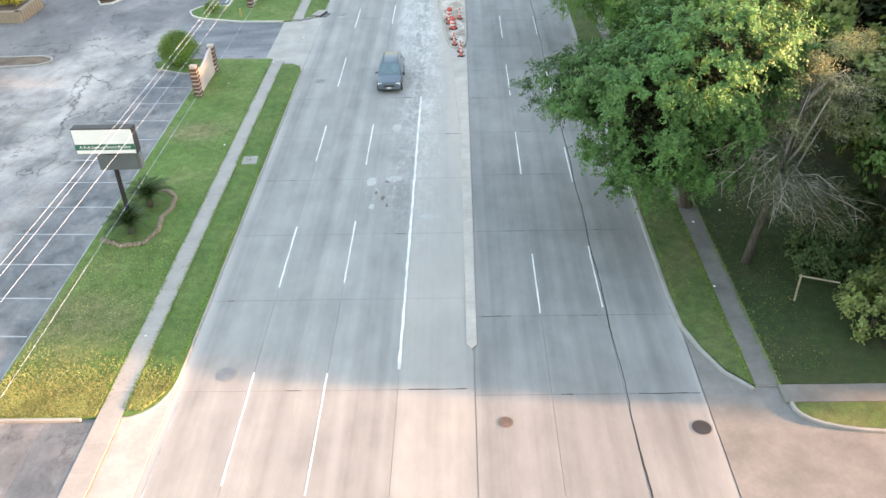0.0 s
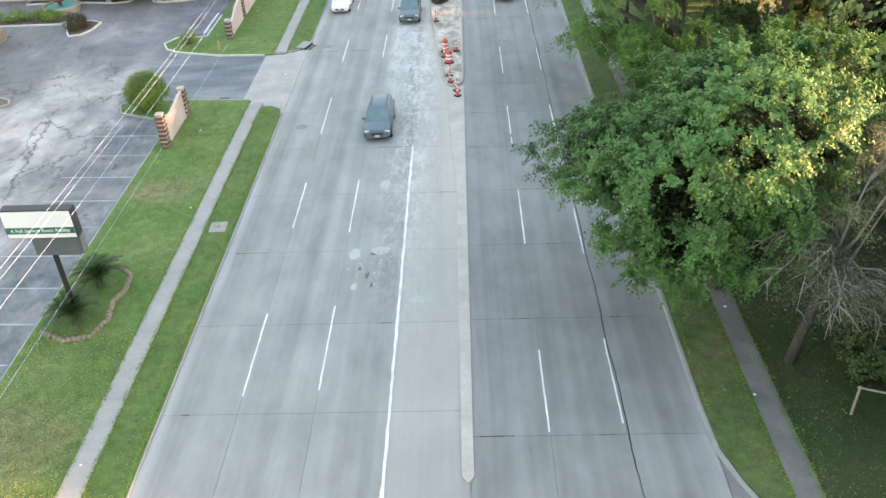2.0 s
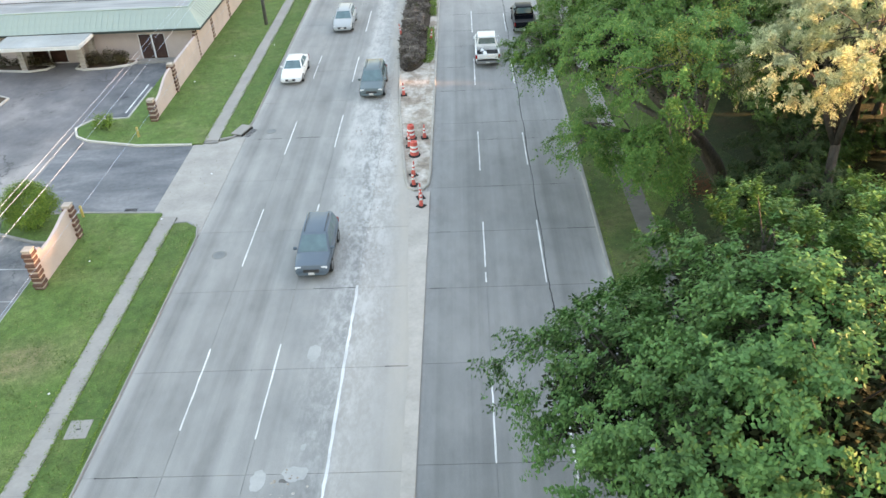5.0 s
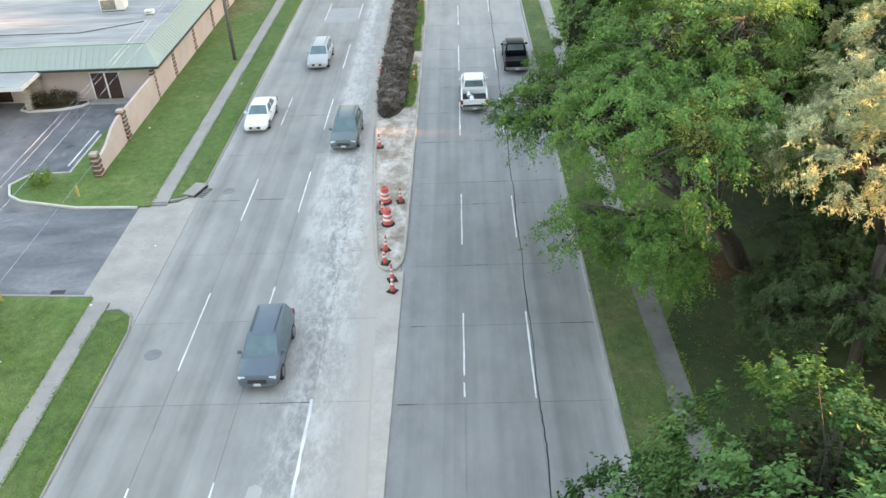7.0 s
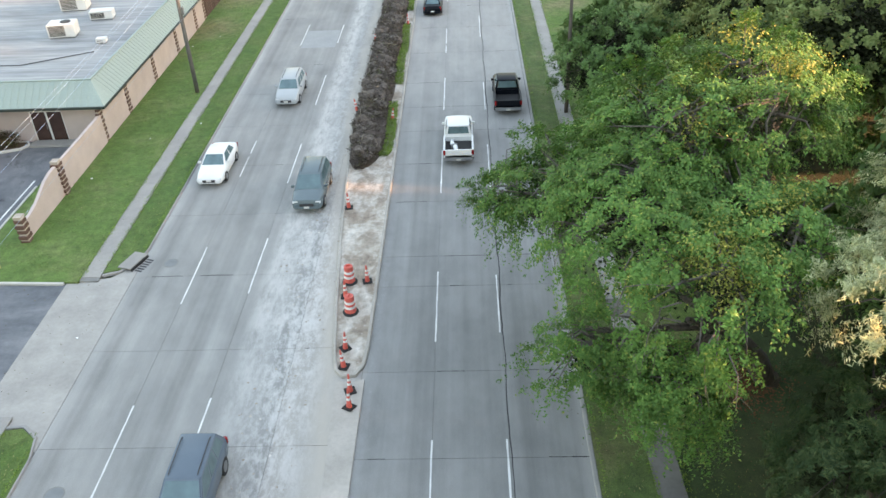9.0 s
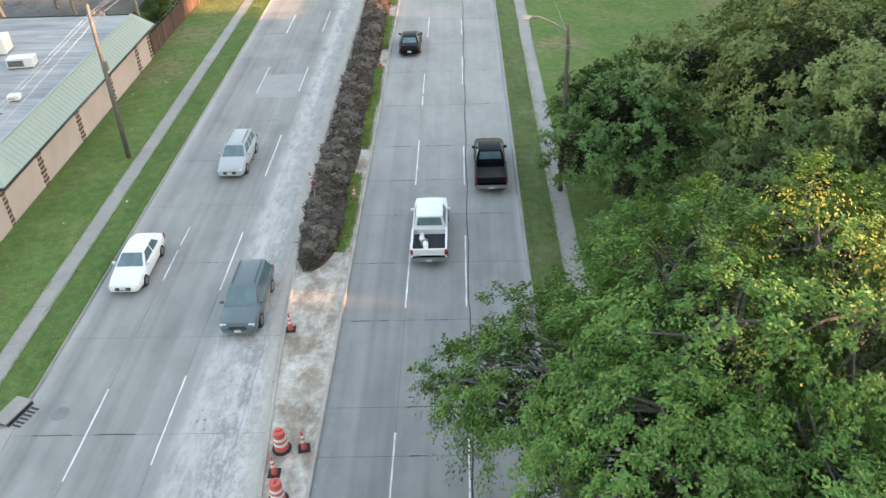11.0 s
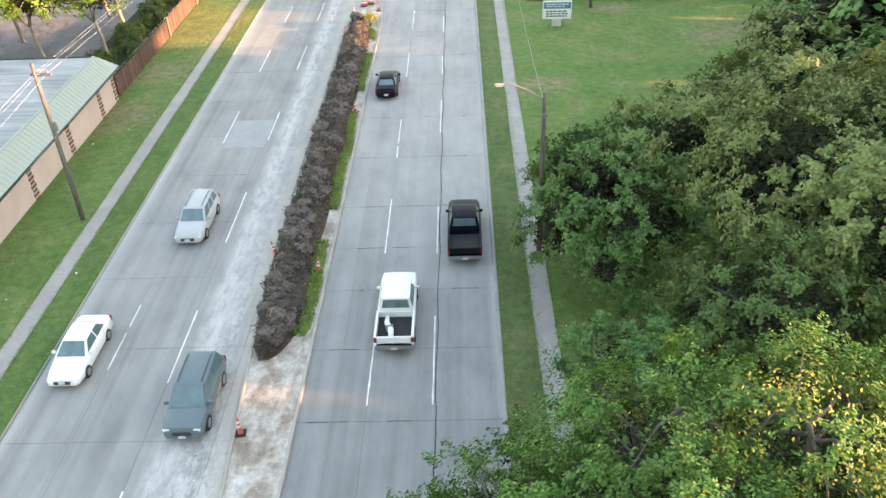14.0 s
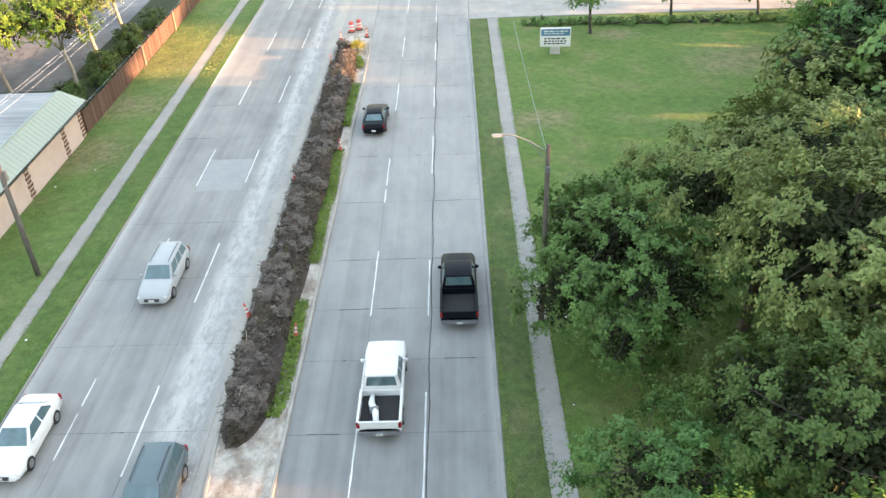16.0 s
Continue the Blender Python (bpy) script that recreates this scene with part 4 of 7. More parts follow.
for i in range(46):
    f = 2.2 + 2.2 * ((i * 0.618) % 1.0)
    k = int(f)
    s0 = spine[k].lerp(spine[k + 1], f - k)
    a = i * 2.4 + rnd.uniform(-0.4, 0.4)
    ln = rnd.uniform(2.2, 4.2) * (1.0 if s0.z < 6.5 else 0.75)
    d = Vector((math.cos(a) * 1.1, math.sin(a), 0))
    rise, drop = rnd.uniform(0.5, 1.5), rnd.uniform(-0.6, 1.3)
    wob = [Vector((rnd.uniform(-.16, .16), rnd.uniform(-.16, .16), rnd.uniform(-.08, .08))) for _ in range(4)]
    line = [s0, s0 + d * ln * 0.2 + Vector((0, 0, rise * 0.6)) + wob[0], s0 + d * ln * 0.45 + Vector((0, 0, rise)) + wob[1],
            s0 + d * ln * 0.72 + Vector((0, 0, rise * 0.7 - drop * 0.25)) + wob[2], s0 + d * ln + Vector((0, 0, rise * 0.2 - drop)) + wob[3] * 2]
    thick = rnd.uniform(0.7, 1.25)
    bm = bmesh.new()
    tube(bm, line, [w * thick for w in (0.06, 0.046, 0.035, 0.022, 0.007)], 5)
    for _ in range(9):
        g = rnd.uniform(1.2, 3.9)
        q = line[int(g)].lerp(line[int(g) + 1], g - int(g))
        side = Vector((-d.y, d.x, 0)) * rnd.uniform(-0.8, 0.8)
        e = q + d * rnd.uniform(0.3, 0.9) + side + Vector((0, 0, rnd.uniform(-0.8, 0.15)))
        tube(bm, [q, q.lerp(e, 0.5) + Vector((0, 0, 0.09)), e], [0.019, 0.013, 0.005], 4)
    part("bough", bm, BARE_BARK, bare)
    for g in (1.6, 2.4, 3.0, 3.6):
        haze_at.append(line[int(g)].lerp(line[int(g) + 1], g - int(g)) + Vector((rnd.uniform(-.5, .5), rnd.uniform(-.5, .5), rnd.uniform(-.5, .1))))
gold_at = [Vector((cx + rnd.gauss(0, w), cy + rnd.gauss(0, w), cz + rnd.gauss(0, 0.6 * w))) for cx, cy, cz, w, many in ((0.3, -0.1, 8.3, 0.55, 12), (2.9, 0.4, 8.0, 0.8, 20), (3.2, 2.4, 10.6, 0.9, 20), (4.2, 1.2, 9.2, 0.7, 12), (1.7, 0.6, 10.6, 0.5, 9), (2.2, 0.8, 9.2, 0.6, 10)) for _ in range(many)]
r = np.random.default_rng(6)
for nm, at, mt, cnt, wide in (("golden_tuft", gold_at, TAN_NEEDLE, 120, 0.27), ("grey_green_tuft", haze_at, GREY_NEEDLE, 130, 0.5)):
    base_pts = np.repeat(np.array([tuple(p) for p in at]), cnt, 0)
    off = r.normal(0, wide, base_pts.shape) * np.array([1, 1, 0.6])
    obj(nm, leaf_mesh(nm, base_pts + off, off / wide * 0.6, 0.2, 0.03, mt, 12), bare)
# dense trees by the lamp post
tree("round_tree", 15.6, 104.4, lobes_at(15.6, 104.4, (15.9, 105.4, 4.9, 3.9, 4.6, 3.3), (12.9, 102.8, 3.7, 2.1, 2.5, 2.1), (14.2, 107.2, 4.6, 2.3, 2.6, 2.3), (17.6, 101.6, 4.9, 3.1, 3.2, 2.7), (15.4, 99.6, 3.2, 1.8, 1.6, 1.6)),
     LEAF_C, BARK, "dense dark green rounded tree beside the lamp post", 41, 0.92, 175, (0.155, 0.095), 0.6, 0.26, fill=50)
tree("round_tree", 22.6, 104.6, lobes_at(22.6, 104.6, (20.8, 106, 7.0, 4.2, 5, 3.4), (24.8, 103.2, 8.8, 4.5, 4.6, 3.8), (25, 109, 7.4, 4.4, 4.4, 3.6)),
     LEAF_D, BARK, "dense olive green tree with a full crown", 42, 0.8, 125, (0.19, 0.115), 0.7, 0.3, fill=40)
tree("round_tree", 19.6, 89.2, lobes_at(19.6, 89.2, (18.6, 92.6, 6.6, 3.2, 2.8, 2.8), (19.4, 88.8, 8.6, 3.6, 3.7, 3.3)),
     LEAF_E, BARK, "dense dark green leafy tree at the edge of the wood", 43, 0.92, 165, (0.155, 0.095), 0.64, 0.3, fill=50)
tree("round_tree", 14.9, 90.4, lobes_at(14.9, 90.4, (14.2, 90.2, 5.9, 2.3, 2.4, 2.3), (15.6, 88.8, 6.4, 1.9, 1.9, 1.8)),
     LEAF_A, BARK, "bright green leafy young tree beside the sidewalk", 47, 0.8, 250, (0.13, 0.08), 0.6, 0.2)
tree("round_tree", 24.6, 96.6, lobes_at(24.6, 96.6, (21.8, 97.2, 9.8, 4.0, 4.6, 3.8), (27, 98.4, 10, 5, 5, 4.3), (25, 91, 10.2, 4.8, 5, 4)),
     LEAF_D, BARK, "tall tree with olive leaves turning rusty", 44, 0.8, 125, (0.2, 0.12), 0.7, 0.34, fill=40)
tree("lawn_tree", 36.2, 128.4, lobes_at(36.2, 128.4, (34.6, 127, 5.4, 4.4, 5.2, 4), (38.6, 131, 6.6, 4.6, 5, 4.2), (41, 124, 6.4, 5, 5, 4.6)),
     LEAF_A, BARK, "green leafy tree at the edge of the lawn", 45, 0.5, 80, (0.27, 0.17), 0.78, 0.3)
tree("lawn_tree", 43.2, 143.0, lobes_at(43.2, 143.0, (40.6, 142, 4.2, 3.2, 3.6, 2.4), (45, 146, 4.6, 4.6, 4.6, 2.6)),
     LEAF_B, BARK, "low spreading tree with yellow-green leaves by the lawn", 46, 0.5, 90, (0.25, 0.16), 0.75, 0.28, forks=22)
for k, (x, y, h) in enumerate(((21.6, 150.6, 4.1), (30.4, 154.6, 3.6), (39.0, 154.2, 3.4))):
    tree("street_tree", x, y, [(0.2, 0.3, h, 2.0, 1.9, 1.5), (-1.1, -0.3, h - 0.5, 1.4, 1.4, 1.0)], LEAF_B, BARK, "small street tree at the lawn's far edge", 60 + k, 0.8, 60, (0.22, 0.14), 0.5, 0.16)
# behind the wooden fence; HEDGE's yellow-green stands in for sunlit crowns
for k, (x, y, h, leaf) in enumerate(((-25.6, 141.0, 6.4, HEDGE), (-25.9, 147.4, 6.6, LEAF_D), (-31.0, 139.6, 6.4, HEDGE), (-29.5, 152.6, 6.6, LEAF_D), (-35.5, 145.0, 6.6, HEDGE), (-26.0, 155.0, 6.4, LEAF_B), (-36.0, 136.0, 6.0, LEAF_D))):
    tree("yard_tree", x, y, [(-0.8, 0.4, h, 3.7, 3.6, 2.4), (1.2, -1.6, h - 0.4, 2.6, 2.6, 1.7), (-3.0, -1.4, h - 0.3, 2.8, 2.7, 1.8)], leaf, BARE_BARK, "yard tree with thin yellow-green crown behind the fence", 70 + k, 0.4, 70, (0.22, 0.135), 0.6, 0.2, group="yard trees behind the fence", forks=22)

# the wood closing the east; trees past x 35 are added for their shadows
wood_a = tree("wood_tree", 26.5, 80.0, [(0, 0, 9.0, 4.6, 4.8, 4.6), (2.6, 2.2, 11.0, 3.6, 3.6, 3.2), (-2.4, -1.6, 7.4, 3.4, 3.4, 3.0)], LEAF_C, BARK, "tall dark green tree in the wood", 81, 0.32, 26, (0.48, 0.33), 0.95, 0.34, fill=10, group="trees of the wood")
wood_b = tree("wood_tree", 25.0, 58.6, [(0, 0.6, 8.4, 4.4, 4.6, 4.2), (-1.8, 2.4, 10.4, 3.2, 3.4, 2.8), (2.8, -1.6, 9.4, 3.2, 3.2, 3.2)], LEAF_D, BARK, "tall tree with olive leaves in the wood", 82, 0.32, 26, (0.44, 0.30), 0.95, 0.34, fill=10, group="trees of the wood")
wood_c = tree("wood_tree", 47.0, 46.5, [(0, 0, 9.0, 4.6, 4.8, 4.6), (2.6, 2.2, 11.0, 3.6, 3.6, 3.2), (-2.4, -1.6, 7.4, 3.4, 3.4, 3.0)], LEAF_C, BARK, "tall dark green tree added deep in the wood for its shadow", 83, 0.34, 10, (0.70, 0.52), 0.9, 0.34, group="trees of the wood", forks=4, fill=8)
# places and heights chosen by which ground and crowns the sun should reach
spots = [(21.8, 58.5, 0.66, 0), (25.2, 49.2, 0.92, 1), (23.0, 43.4, 0.86, 0), (22.4, 38.4, 0.9, 1), (22.2, 47.8, 0.86, 1), (27.5, 40.2, 0.9, 0), (31, 52, 0.88, 1), (31.5, 62, 0.72, 0), (28, 72.8, 0.85, 1), (33, 78, 0.95, 0), (31, 85.8, 0.82, 0),
         (33.6, 97.5, 0.95, 1), (32.2, 107, 0.95, 0), (30, 115.4, 0.8, 1), (37, 115, 0.95, 0), (36, 36.9, 1.05, 1), (40, 47, 0.84, 0), (41, 57, 0.86, 1), (41, 68, 0.84, 0), (41, 82, 0.9, 1), (40, 94.8, 1.0, 0), (42, 101, 1.05, 1), (43, 111, 1.2, 0),
         (48, 120, 1.3, 1), (50, 129, 1.3, 0), (58, 124, 1.3, 0), (57, 114, 1.3, 1), (52, 161, 1.0, 1), (53, 171, 1.1, 0), (52, 152, 0.98, 0), (50, 82, 1.2, 0), (50, 95, 1.3, 1), (50, 63, 1.02, 0), (49, 52, 0.92, 1), (46, 36.5, 0.95, 0), (51, 74, 1.25, 1), (36.5, 92.0, 1.17, 0), (41.5, 91.6, 1.32, 1), (44.0, 91.0, 1.32, 0), (44.5, 86.4, 1.32, 1), (43, 76, 1.0, 1), (47, 72.5, 1.3, 0), (46, 80.4, 1.4, 1), (52, 107, 1.3, 0), (57, 36.4, 1.0, 1), (58, 48, 0.95, 0), (60, 131, 0.70, 0), (60.5, 135.4, 0.70, 1), (60, 139.8, 0.70, 0), (60.5, 144.2, 0.76, 1), (60, 148.4, 0.74, 0), (54, 132.6, 0.61, 0), (55, 137.4, 0.59, 1), (54.5, 142.2, 0.61, 0), (55, 146.4, 0.66, 1), (50.5, 157.4, 0.6, 0), (50.5, 162.4, 0.6, 1), (51, 167.4, 0.6, 0)]
for k, (x, y, s, which) in enumerate(spots):
    c = copy_thing(wood_c if x > 35 else (wood_a, wood_b)[which], pose(x, y, 0.1, 0, 0, 137.5 * k))
    c.scale = (s, s, s)
# young trees added to keep streaks of low sun off the lawn
for y in (113.0, 117.2, 121.4, 125.6, 129.8, 133.6):
    c = copy_thing(wood_c, pose(49.5 + math.sin(y), y, 0.1, 0, 0, 57 * y))
    c.scale = (0.56, 0.56, 0.5)
    tagged(c, "young bushy tree added beyond the lawn to shade it", "tree", "young trees of the wood")
# trees added behind the camera to cut the low southern sky light
for k, (x, y, sc) in enumerate(((14, 9.5, 0.95), (20.5, 11.5, 1.05), (27, 10.0, 1.0), (34, 12.0, 1.1), (42, 10.5, 1.05), (50, 12.0, 1.1), (17, 3.0, 1.05), (30, 4.0, 1.1), (45, 3.5, 1.1))):
    c = copy_thing(wood_c, pose(x, y, 0.0, 0, 0, 97 * k))
    c.scale = (sc, sc, sc)
    tagged(c, "unseen tree added across the side street to block sky light", "tree", "trees across the side street")
# two more added to keep the sun off the black pickup
for x, y in ((31.5, 105.8), (29.0, 112.6)):
    c = copy_thing(wood_c, pose(x, y, 0.1, 0, 0, 71 * y))
    c.scale = (0.52, 0.52, 0.5)
    tagged(c, "young bushy tree added at the wood edge to block low sun", "tree", "young trees of the wood")
# young growth added under the wood's edge, gapped to leave one sunlit band
for row, x0 in enumerate((37.5, 46.5)):
    y = 39.0 + 1.5 * row
    while y < 119:
        if abs(y - (94.5 - 0.115 * x0)) > 1.9:
            c = copy_thing(wood_c, pose(x0 + 1.5 * math.sin(y * 1.7), y, 0.1, 0, 0, 71 * y))
            c.scale = (0.52, 0.52, 0.5)
            tagged(c, "young bushy tree added at the wood edge to block low sun", "tree", "young trees of the wood")
        y += 4.1


def shrub(name, x, y, lobes, leaf, label, seed, per_area=6, size=(0.13, 0.08), group="", z=0.1):
    """A clipped or loose shrub: a few stems and a skin of small leaves."""
    root = thing(name, x, y, z, 0, label, "shrub", group)
    rnd = random.Random(seed)
    for l in lobes:
        for _ in range(2):
            bm = bmesh.new()
            tube(bm, [(rnd.uniform(-.1, .1) + l[0] * 0.6, rnd.uniform(-.1, .1) + l[1] * 0.6, -0.05), (l[0] + rnd.uniform(-.3, .3) * l[3], l[1] + rnd.uniform(-.3, .3) * l[4], l[2])], [0.035, 0.015], 5)
            part("stem", bm, BARK, root)
    pts, out = clumps(lobes, per_area, seed, 0.7)
    r = np.random.default_rng(seed)
    idx = np.repeat(np.arange(len(pts)), 24)
    off = r.normal(0, 0.13, (len(idx), 3))
    obj("foliage", leaf_mesh("foliage", pts[idx] + off, out[idx], size[0], size[1], leaf, seed + 3), root)
    return root


shrub("round_bush", -23.7, 74.55, [(0, 0, 1.45, 1.5, 1.5, 1.4)], HEDGE, "large clipped round bush in the driveway corner", 5, 30, (0.11, 0.07))
# understory set to stop low sun leaking onto the oak's trunk
for k, (x, y) in enumerate(((22.5, 74.5), (24.5, 79.5), (22.8, 70.6), (24.6, 63.4), (23.4, 86.0), (26.0, 56.0))):
    shrub("wood_bush", x, y, [(0, 0, 1.5, 2.0, 2.2, 1.7), (0.8, 2.0, 1.3, 1.7, 1.6, 1.4), (0.4, -1.9, 1.4, 1.7, 1.6, 1.5)], LEAF_C, "dark low bush in the shade of the wood", 90 + k, 2.2, (0.28, 0.18), "bushes of the wood")
# low trees added along the side street to shade the corner
for x, y, sc in ((26.6, 37.0, 0.74), (32.8, 36.7, 0.86), (38.0, 36.6, 0.86), (44.0, 36.6, 0.9), (51.0, 36.6, 1.0)):
    c = copy_thing(wood_c, pose(x, y, 0.1, 0, 0, 71 * x))
    c.scale = (sc, sc, 0.5)
    tagged(c, "young bushy tree added at the wood edge to block low sun", "tree", "young trees of the wood")
# out-of-view bushes added so the corner footpath falls in shade
for k, (x, y) in enumerate(((21.6, 36.9), (24.4, 36.6), (29.6, 36.7), (35.4, 36.6), (41.4, 36.6), (47.6, 36.6))):
    shrub("wood_bush", x, y, [(0, 0, 1.0, 1.4, 1.1, 1.1), (1.3, 0.4, 1.2, 1.2, 1.1, 1.2)], LEAF_C, "unseen low bush added at the wood corner to block sun", 280 + k, 2.4, (0.26, 0.17), "bushes of the wood")
shrub("small_bush", -24.4, 88.3, [(0, 0, 0.55, 0.8, 0.75, 0.6)], HEDGE, "small loose yellow-green bush by the driveway", 6, 8)
shrub("wood_bush", 17.6, 44.2, [(0, 0, 1.3, 1.6, 1.8, 1.4), (1.8, 1.0, 1.6, 1.7, 1.7, 1.6), (2.2, -2.0, 1.0, 1.4, 1.5, 1.1)], NEEDLE_DARK, "dark evergreen bush under the bare tree", 7, 5, (0.2, 0.13))
shrub("wood_bush", 20.5, 47.5, [(0, 0, 1.5, 2.0, 2.0, 1.6), (1.0, -2.6, 1.4, 1.8, 1.8, 1.5)], NEEDLE_DARK, "dark evergreen bush among the trees", 8, 5, (0.2, 0.13))
shrub("wood_bush", 18.6, 39.6, [(0, 0, 1.4, 1.8, 1.9, 1.5), (2.2, 1.2, 1.8, 2.0, 2.0, 1.7)], LEAF_D, "olive bush at the corner of the wood", 14, 4, (0.2, 0.13))
for k in range(11):
    shrub("yard_bush", -22.9 - 0.9 * (k % 3), 133.2 + 2.6 * k, [(0, 0, 0.55, 1.0, 1.3, 0.75), (-1.2, 0.6, 0.45, 1.0, 1.1, 0.6)], LEAF_E, "low dark weedy bush behind the wooden fence", 300 + k, 2.6, (0.24, 0.16), "bushes behind the fence")
# bush row added to close the gap under the crowns against low sun
y = 118.0
while y < 154:
    shrub("wood_bush", (48.0 if y < 136 else 52.5) + 1.2 * math.sin(y), y, [(0, 0, 1.4, 1.6, 2.1, 1.6), (-0.5, 1.4, 1.9, 1.3, 1.5, 1.5)], LEAF_C, "bushy undergrowth added past the lawn to stop low sun", 200 + int(y), 0.7, (0.6, 0.42), "bushes beyond the lawn")
    y += 2.9
# low bushes added to hide sunlit streaks on the wood floor
for k, (x, y) in enumerate(((23.6, 90.6), (26.6, 90.4), (29.6, 90.0), (28.6, 81.0), (31.4, 80.6), (27.4, 99.2), (30.4, 99.0))):
    shrub("wood_bush", x, y, [(0, 0, 0.6, 1.7, 1.5, 0.8), (1.2, 0.5, 0.5, 1.2, 1.2, 0.7)], LEAF_C, "low dark bush added to cover sunlit wood floor", 240 + k, 2.5, (0.26, 0.17), "bushes of the wood")
# undergrowth added over the sunlit stripes between the trunks
for k, (x, y) in enumerate(((34.0, 110.6), (36.0, 108.2), (32.0, 106.0), (34.2, 104.4), (30.6, 108.8), (37.8, 105.4), (26.0, 100.8))):
    shrub("wood_bush", x, y, [(0, 0, 1.2, 1.9, 2.0, 1.4), (1.2, 1.4, 1.1, 1.6, 1.5, 1.2)], LEAF_C, "leafy undergrowth added between trees to cover sunlit ground", 260 + k, 1.6, (0.3, 0.2), "bushes of the wood")
# dark leaf strip stands in for shaded ditch grass at the lawn's edge
shrub("low_hedge", 15.0, 153.4, [(0.8 + 1.25 * i, 0.3 - 0.045 * 1.25 * i + 0.15 * math.sin(i * 2.1), 0.28, 0.95, 0.85, 0.38) for i in range(21)], LEAF_C, "low dark green leaves for the shaded ditch beyond the lawn", 15, 2.4, (0.22, 0.14))
shrub("yellow_bush", -0.95, 147.0, [(0, 0, 0.7, 0.75, 0.8, 0.65)], YELLOW_LEAF, "bright yellow bush at the end of the brush heap", 9, 9)

# ---- more materials ----
STUCCO = plain("pink_stucco", (0.54, 0.448, 0.415), 0.9, 0, 0.10, 2.0, 0.2)
QUOIN = plain("brown_brick", (0.14, 0.075, 0.06), 0.9, 0, 0.3, 6, 0.3)
QUOIN_PALE = plain("pale_mortar_band", (0.46, 0.39, 0.33), 0.9, 0, 0.15, 6, 0.2)
GREEN_METAL = plain("pale_green_roof_metal", (0.31, 0.385, 0.345), 0.5, 0.0, 0.12, 1.2)
DARK_TRIM = plain("dark_green_trim", (0.03, 0.045, 0.04), 0.5)
STONE = plain("rubble_stone", (0.30, 0.24, 0.18), 0.95, 0, 0.35, 3, 0.5)
COLUMN_STONE = plain("pale_column_stone", (0.44, 0.39, 0.345), 0.95, 0, 0.3, 4, 0.5)
WHITE_METAL = plain("white_metal", (0.70, 0.70, 0.68), 0.45, 0, 0.08)
GREY_METAL = plain("grey_metal", (0.22, 0.23, 0.23), 0.45, 0.4, 0.12)
CANOPY_METAL = plain("weathered_canopy_metal", (0.36, 0.385, 0.385), 0.5, 0.0, 0.22, 1.0)
DARK_METAL = plain("dark_metal", (0.05, 0.05, 0.052), 0.55, 0.3, 0.15)
BLACK = plain("black_rubber", (0.02, 0.02, 0.02), 0.8)
POLE_WOOD = bark("weathered_pole_wood", (0.085, 0.081, 0.076), (0.195, 0.188, 0.178))
DARK_POLE = bark("dark_pole_wood", (0.06, 0.05, 0.042), (0.14, 0.12, 0.1))
LAMP_GREY = plain("pale_lamp_metal", (0.42, 0.43, 0.43), 0.5, 0.2, 0.1)


def fence_wood():
    n = Nodes("brown_fence_wood", 0.9)
    c = n.ramp(n.noise(1.6, 6, 0.7, (4, 4, 0.6)), [(0.3, (0.075, 0.042, 0.032)), (0.7, (0.15, 0.09, 0.07))])
    c = n.mix(1.0, c, n.ramp(n.random(), [(0.0, (0.6, 0.58, 0.56)), (0.6, (1.0, 1.0, 1.0)), (0.85, (1.15, 1.15, 1.2)), (1.0, (1.55, 1.55, 1.6))]), "MULTIPLY")
    n.color(c)
    n.bump(n.noise(3, 6, 0.7, (5, 5, 0.8)), 0.6, 0.03)
    return n.m


FENCE_WOOD = fence_wood()
WIRE = plain("pale_wire", (0.40, 0.54, 0.72), 0.6, 0.0)
ORANGE = plain("faded_orange_plastic", (0.74, 0.13, 0.10), 0.5, 0, 0.12)
REFLECT = plain("white_reflective_band", (0.80, 0.78, 0.76), 0.4)
GLASS = glass("dark_window_glass")
BROWN_GLASS = glass("brown_door_glass", (0.05, 0.024, 0.018))
# teal base colour stands in for the sky reflected in the windows
CAR_GLASS = glass("sky_toned_car_glass", (0.07, 0.125, 0.135))
WATER = plain("turquoise_water", (0.06, 0.36, 0.36), 0.08, 0, 0.1)
TERRACOTTA = plain("dark_red_urn", (0.16, 0.06, 0.045), 0.7, 0, 0.2)
GREEN_PRINT = plain("green_sign_print", (0.015, 0.14, 0.09), 0.4)
BLUE_PRINT = plain("blue_sign_print", (0.06, 0.20, 0.33), 0.4)
SIGN_WHITE = plain("white_sign_face", (0.80, 0.81, 0.80), 0.35, 0, 0.04)
SIGN_GREY = plain("grey_message_board", (0.11, 0.13, 0.135), 0.4)
SOIL = plain("dark_soil", (0.075, 0.056, 0.046), 0.95, 0, 0.3, 4, 0.6)
PILASTER_WOOD = bark("weathered_post_wood", (0.16, 0.11, 0.08), (0.28, 0.21, 0.16))
FADED_TIMBER = bark("faded_timber", (0.30, 0.27, 0.19), (0.46, 0.42, 0.32))
BRUSH = bark("dug_up_brush", (0.03, 0.024, 0.02), (0.21, 0.172, 0.146))
YELLOW_PAINT = plain("faded_yellow_paint", (0.46, 0.36, 0.12), 0.7)
BED_SOIL = plain("bed_mulch", (0.09, 0.06, 0.04), 0.95, 0, 0.3, 4, 0.5)


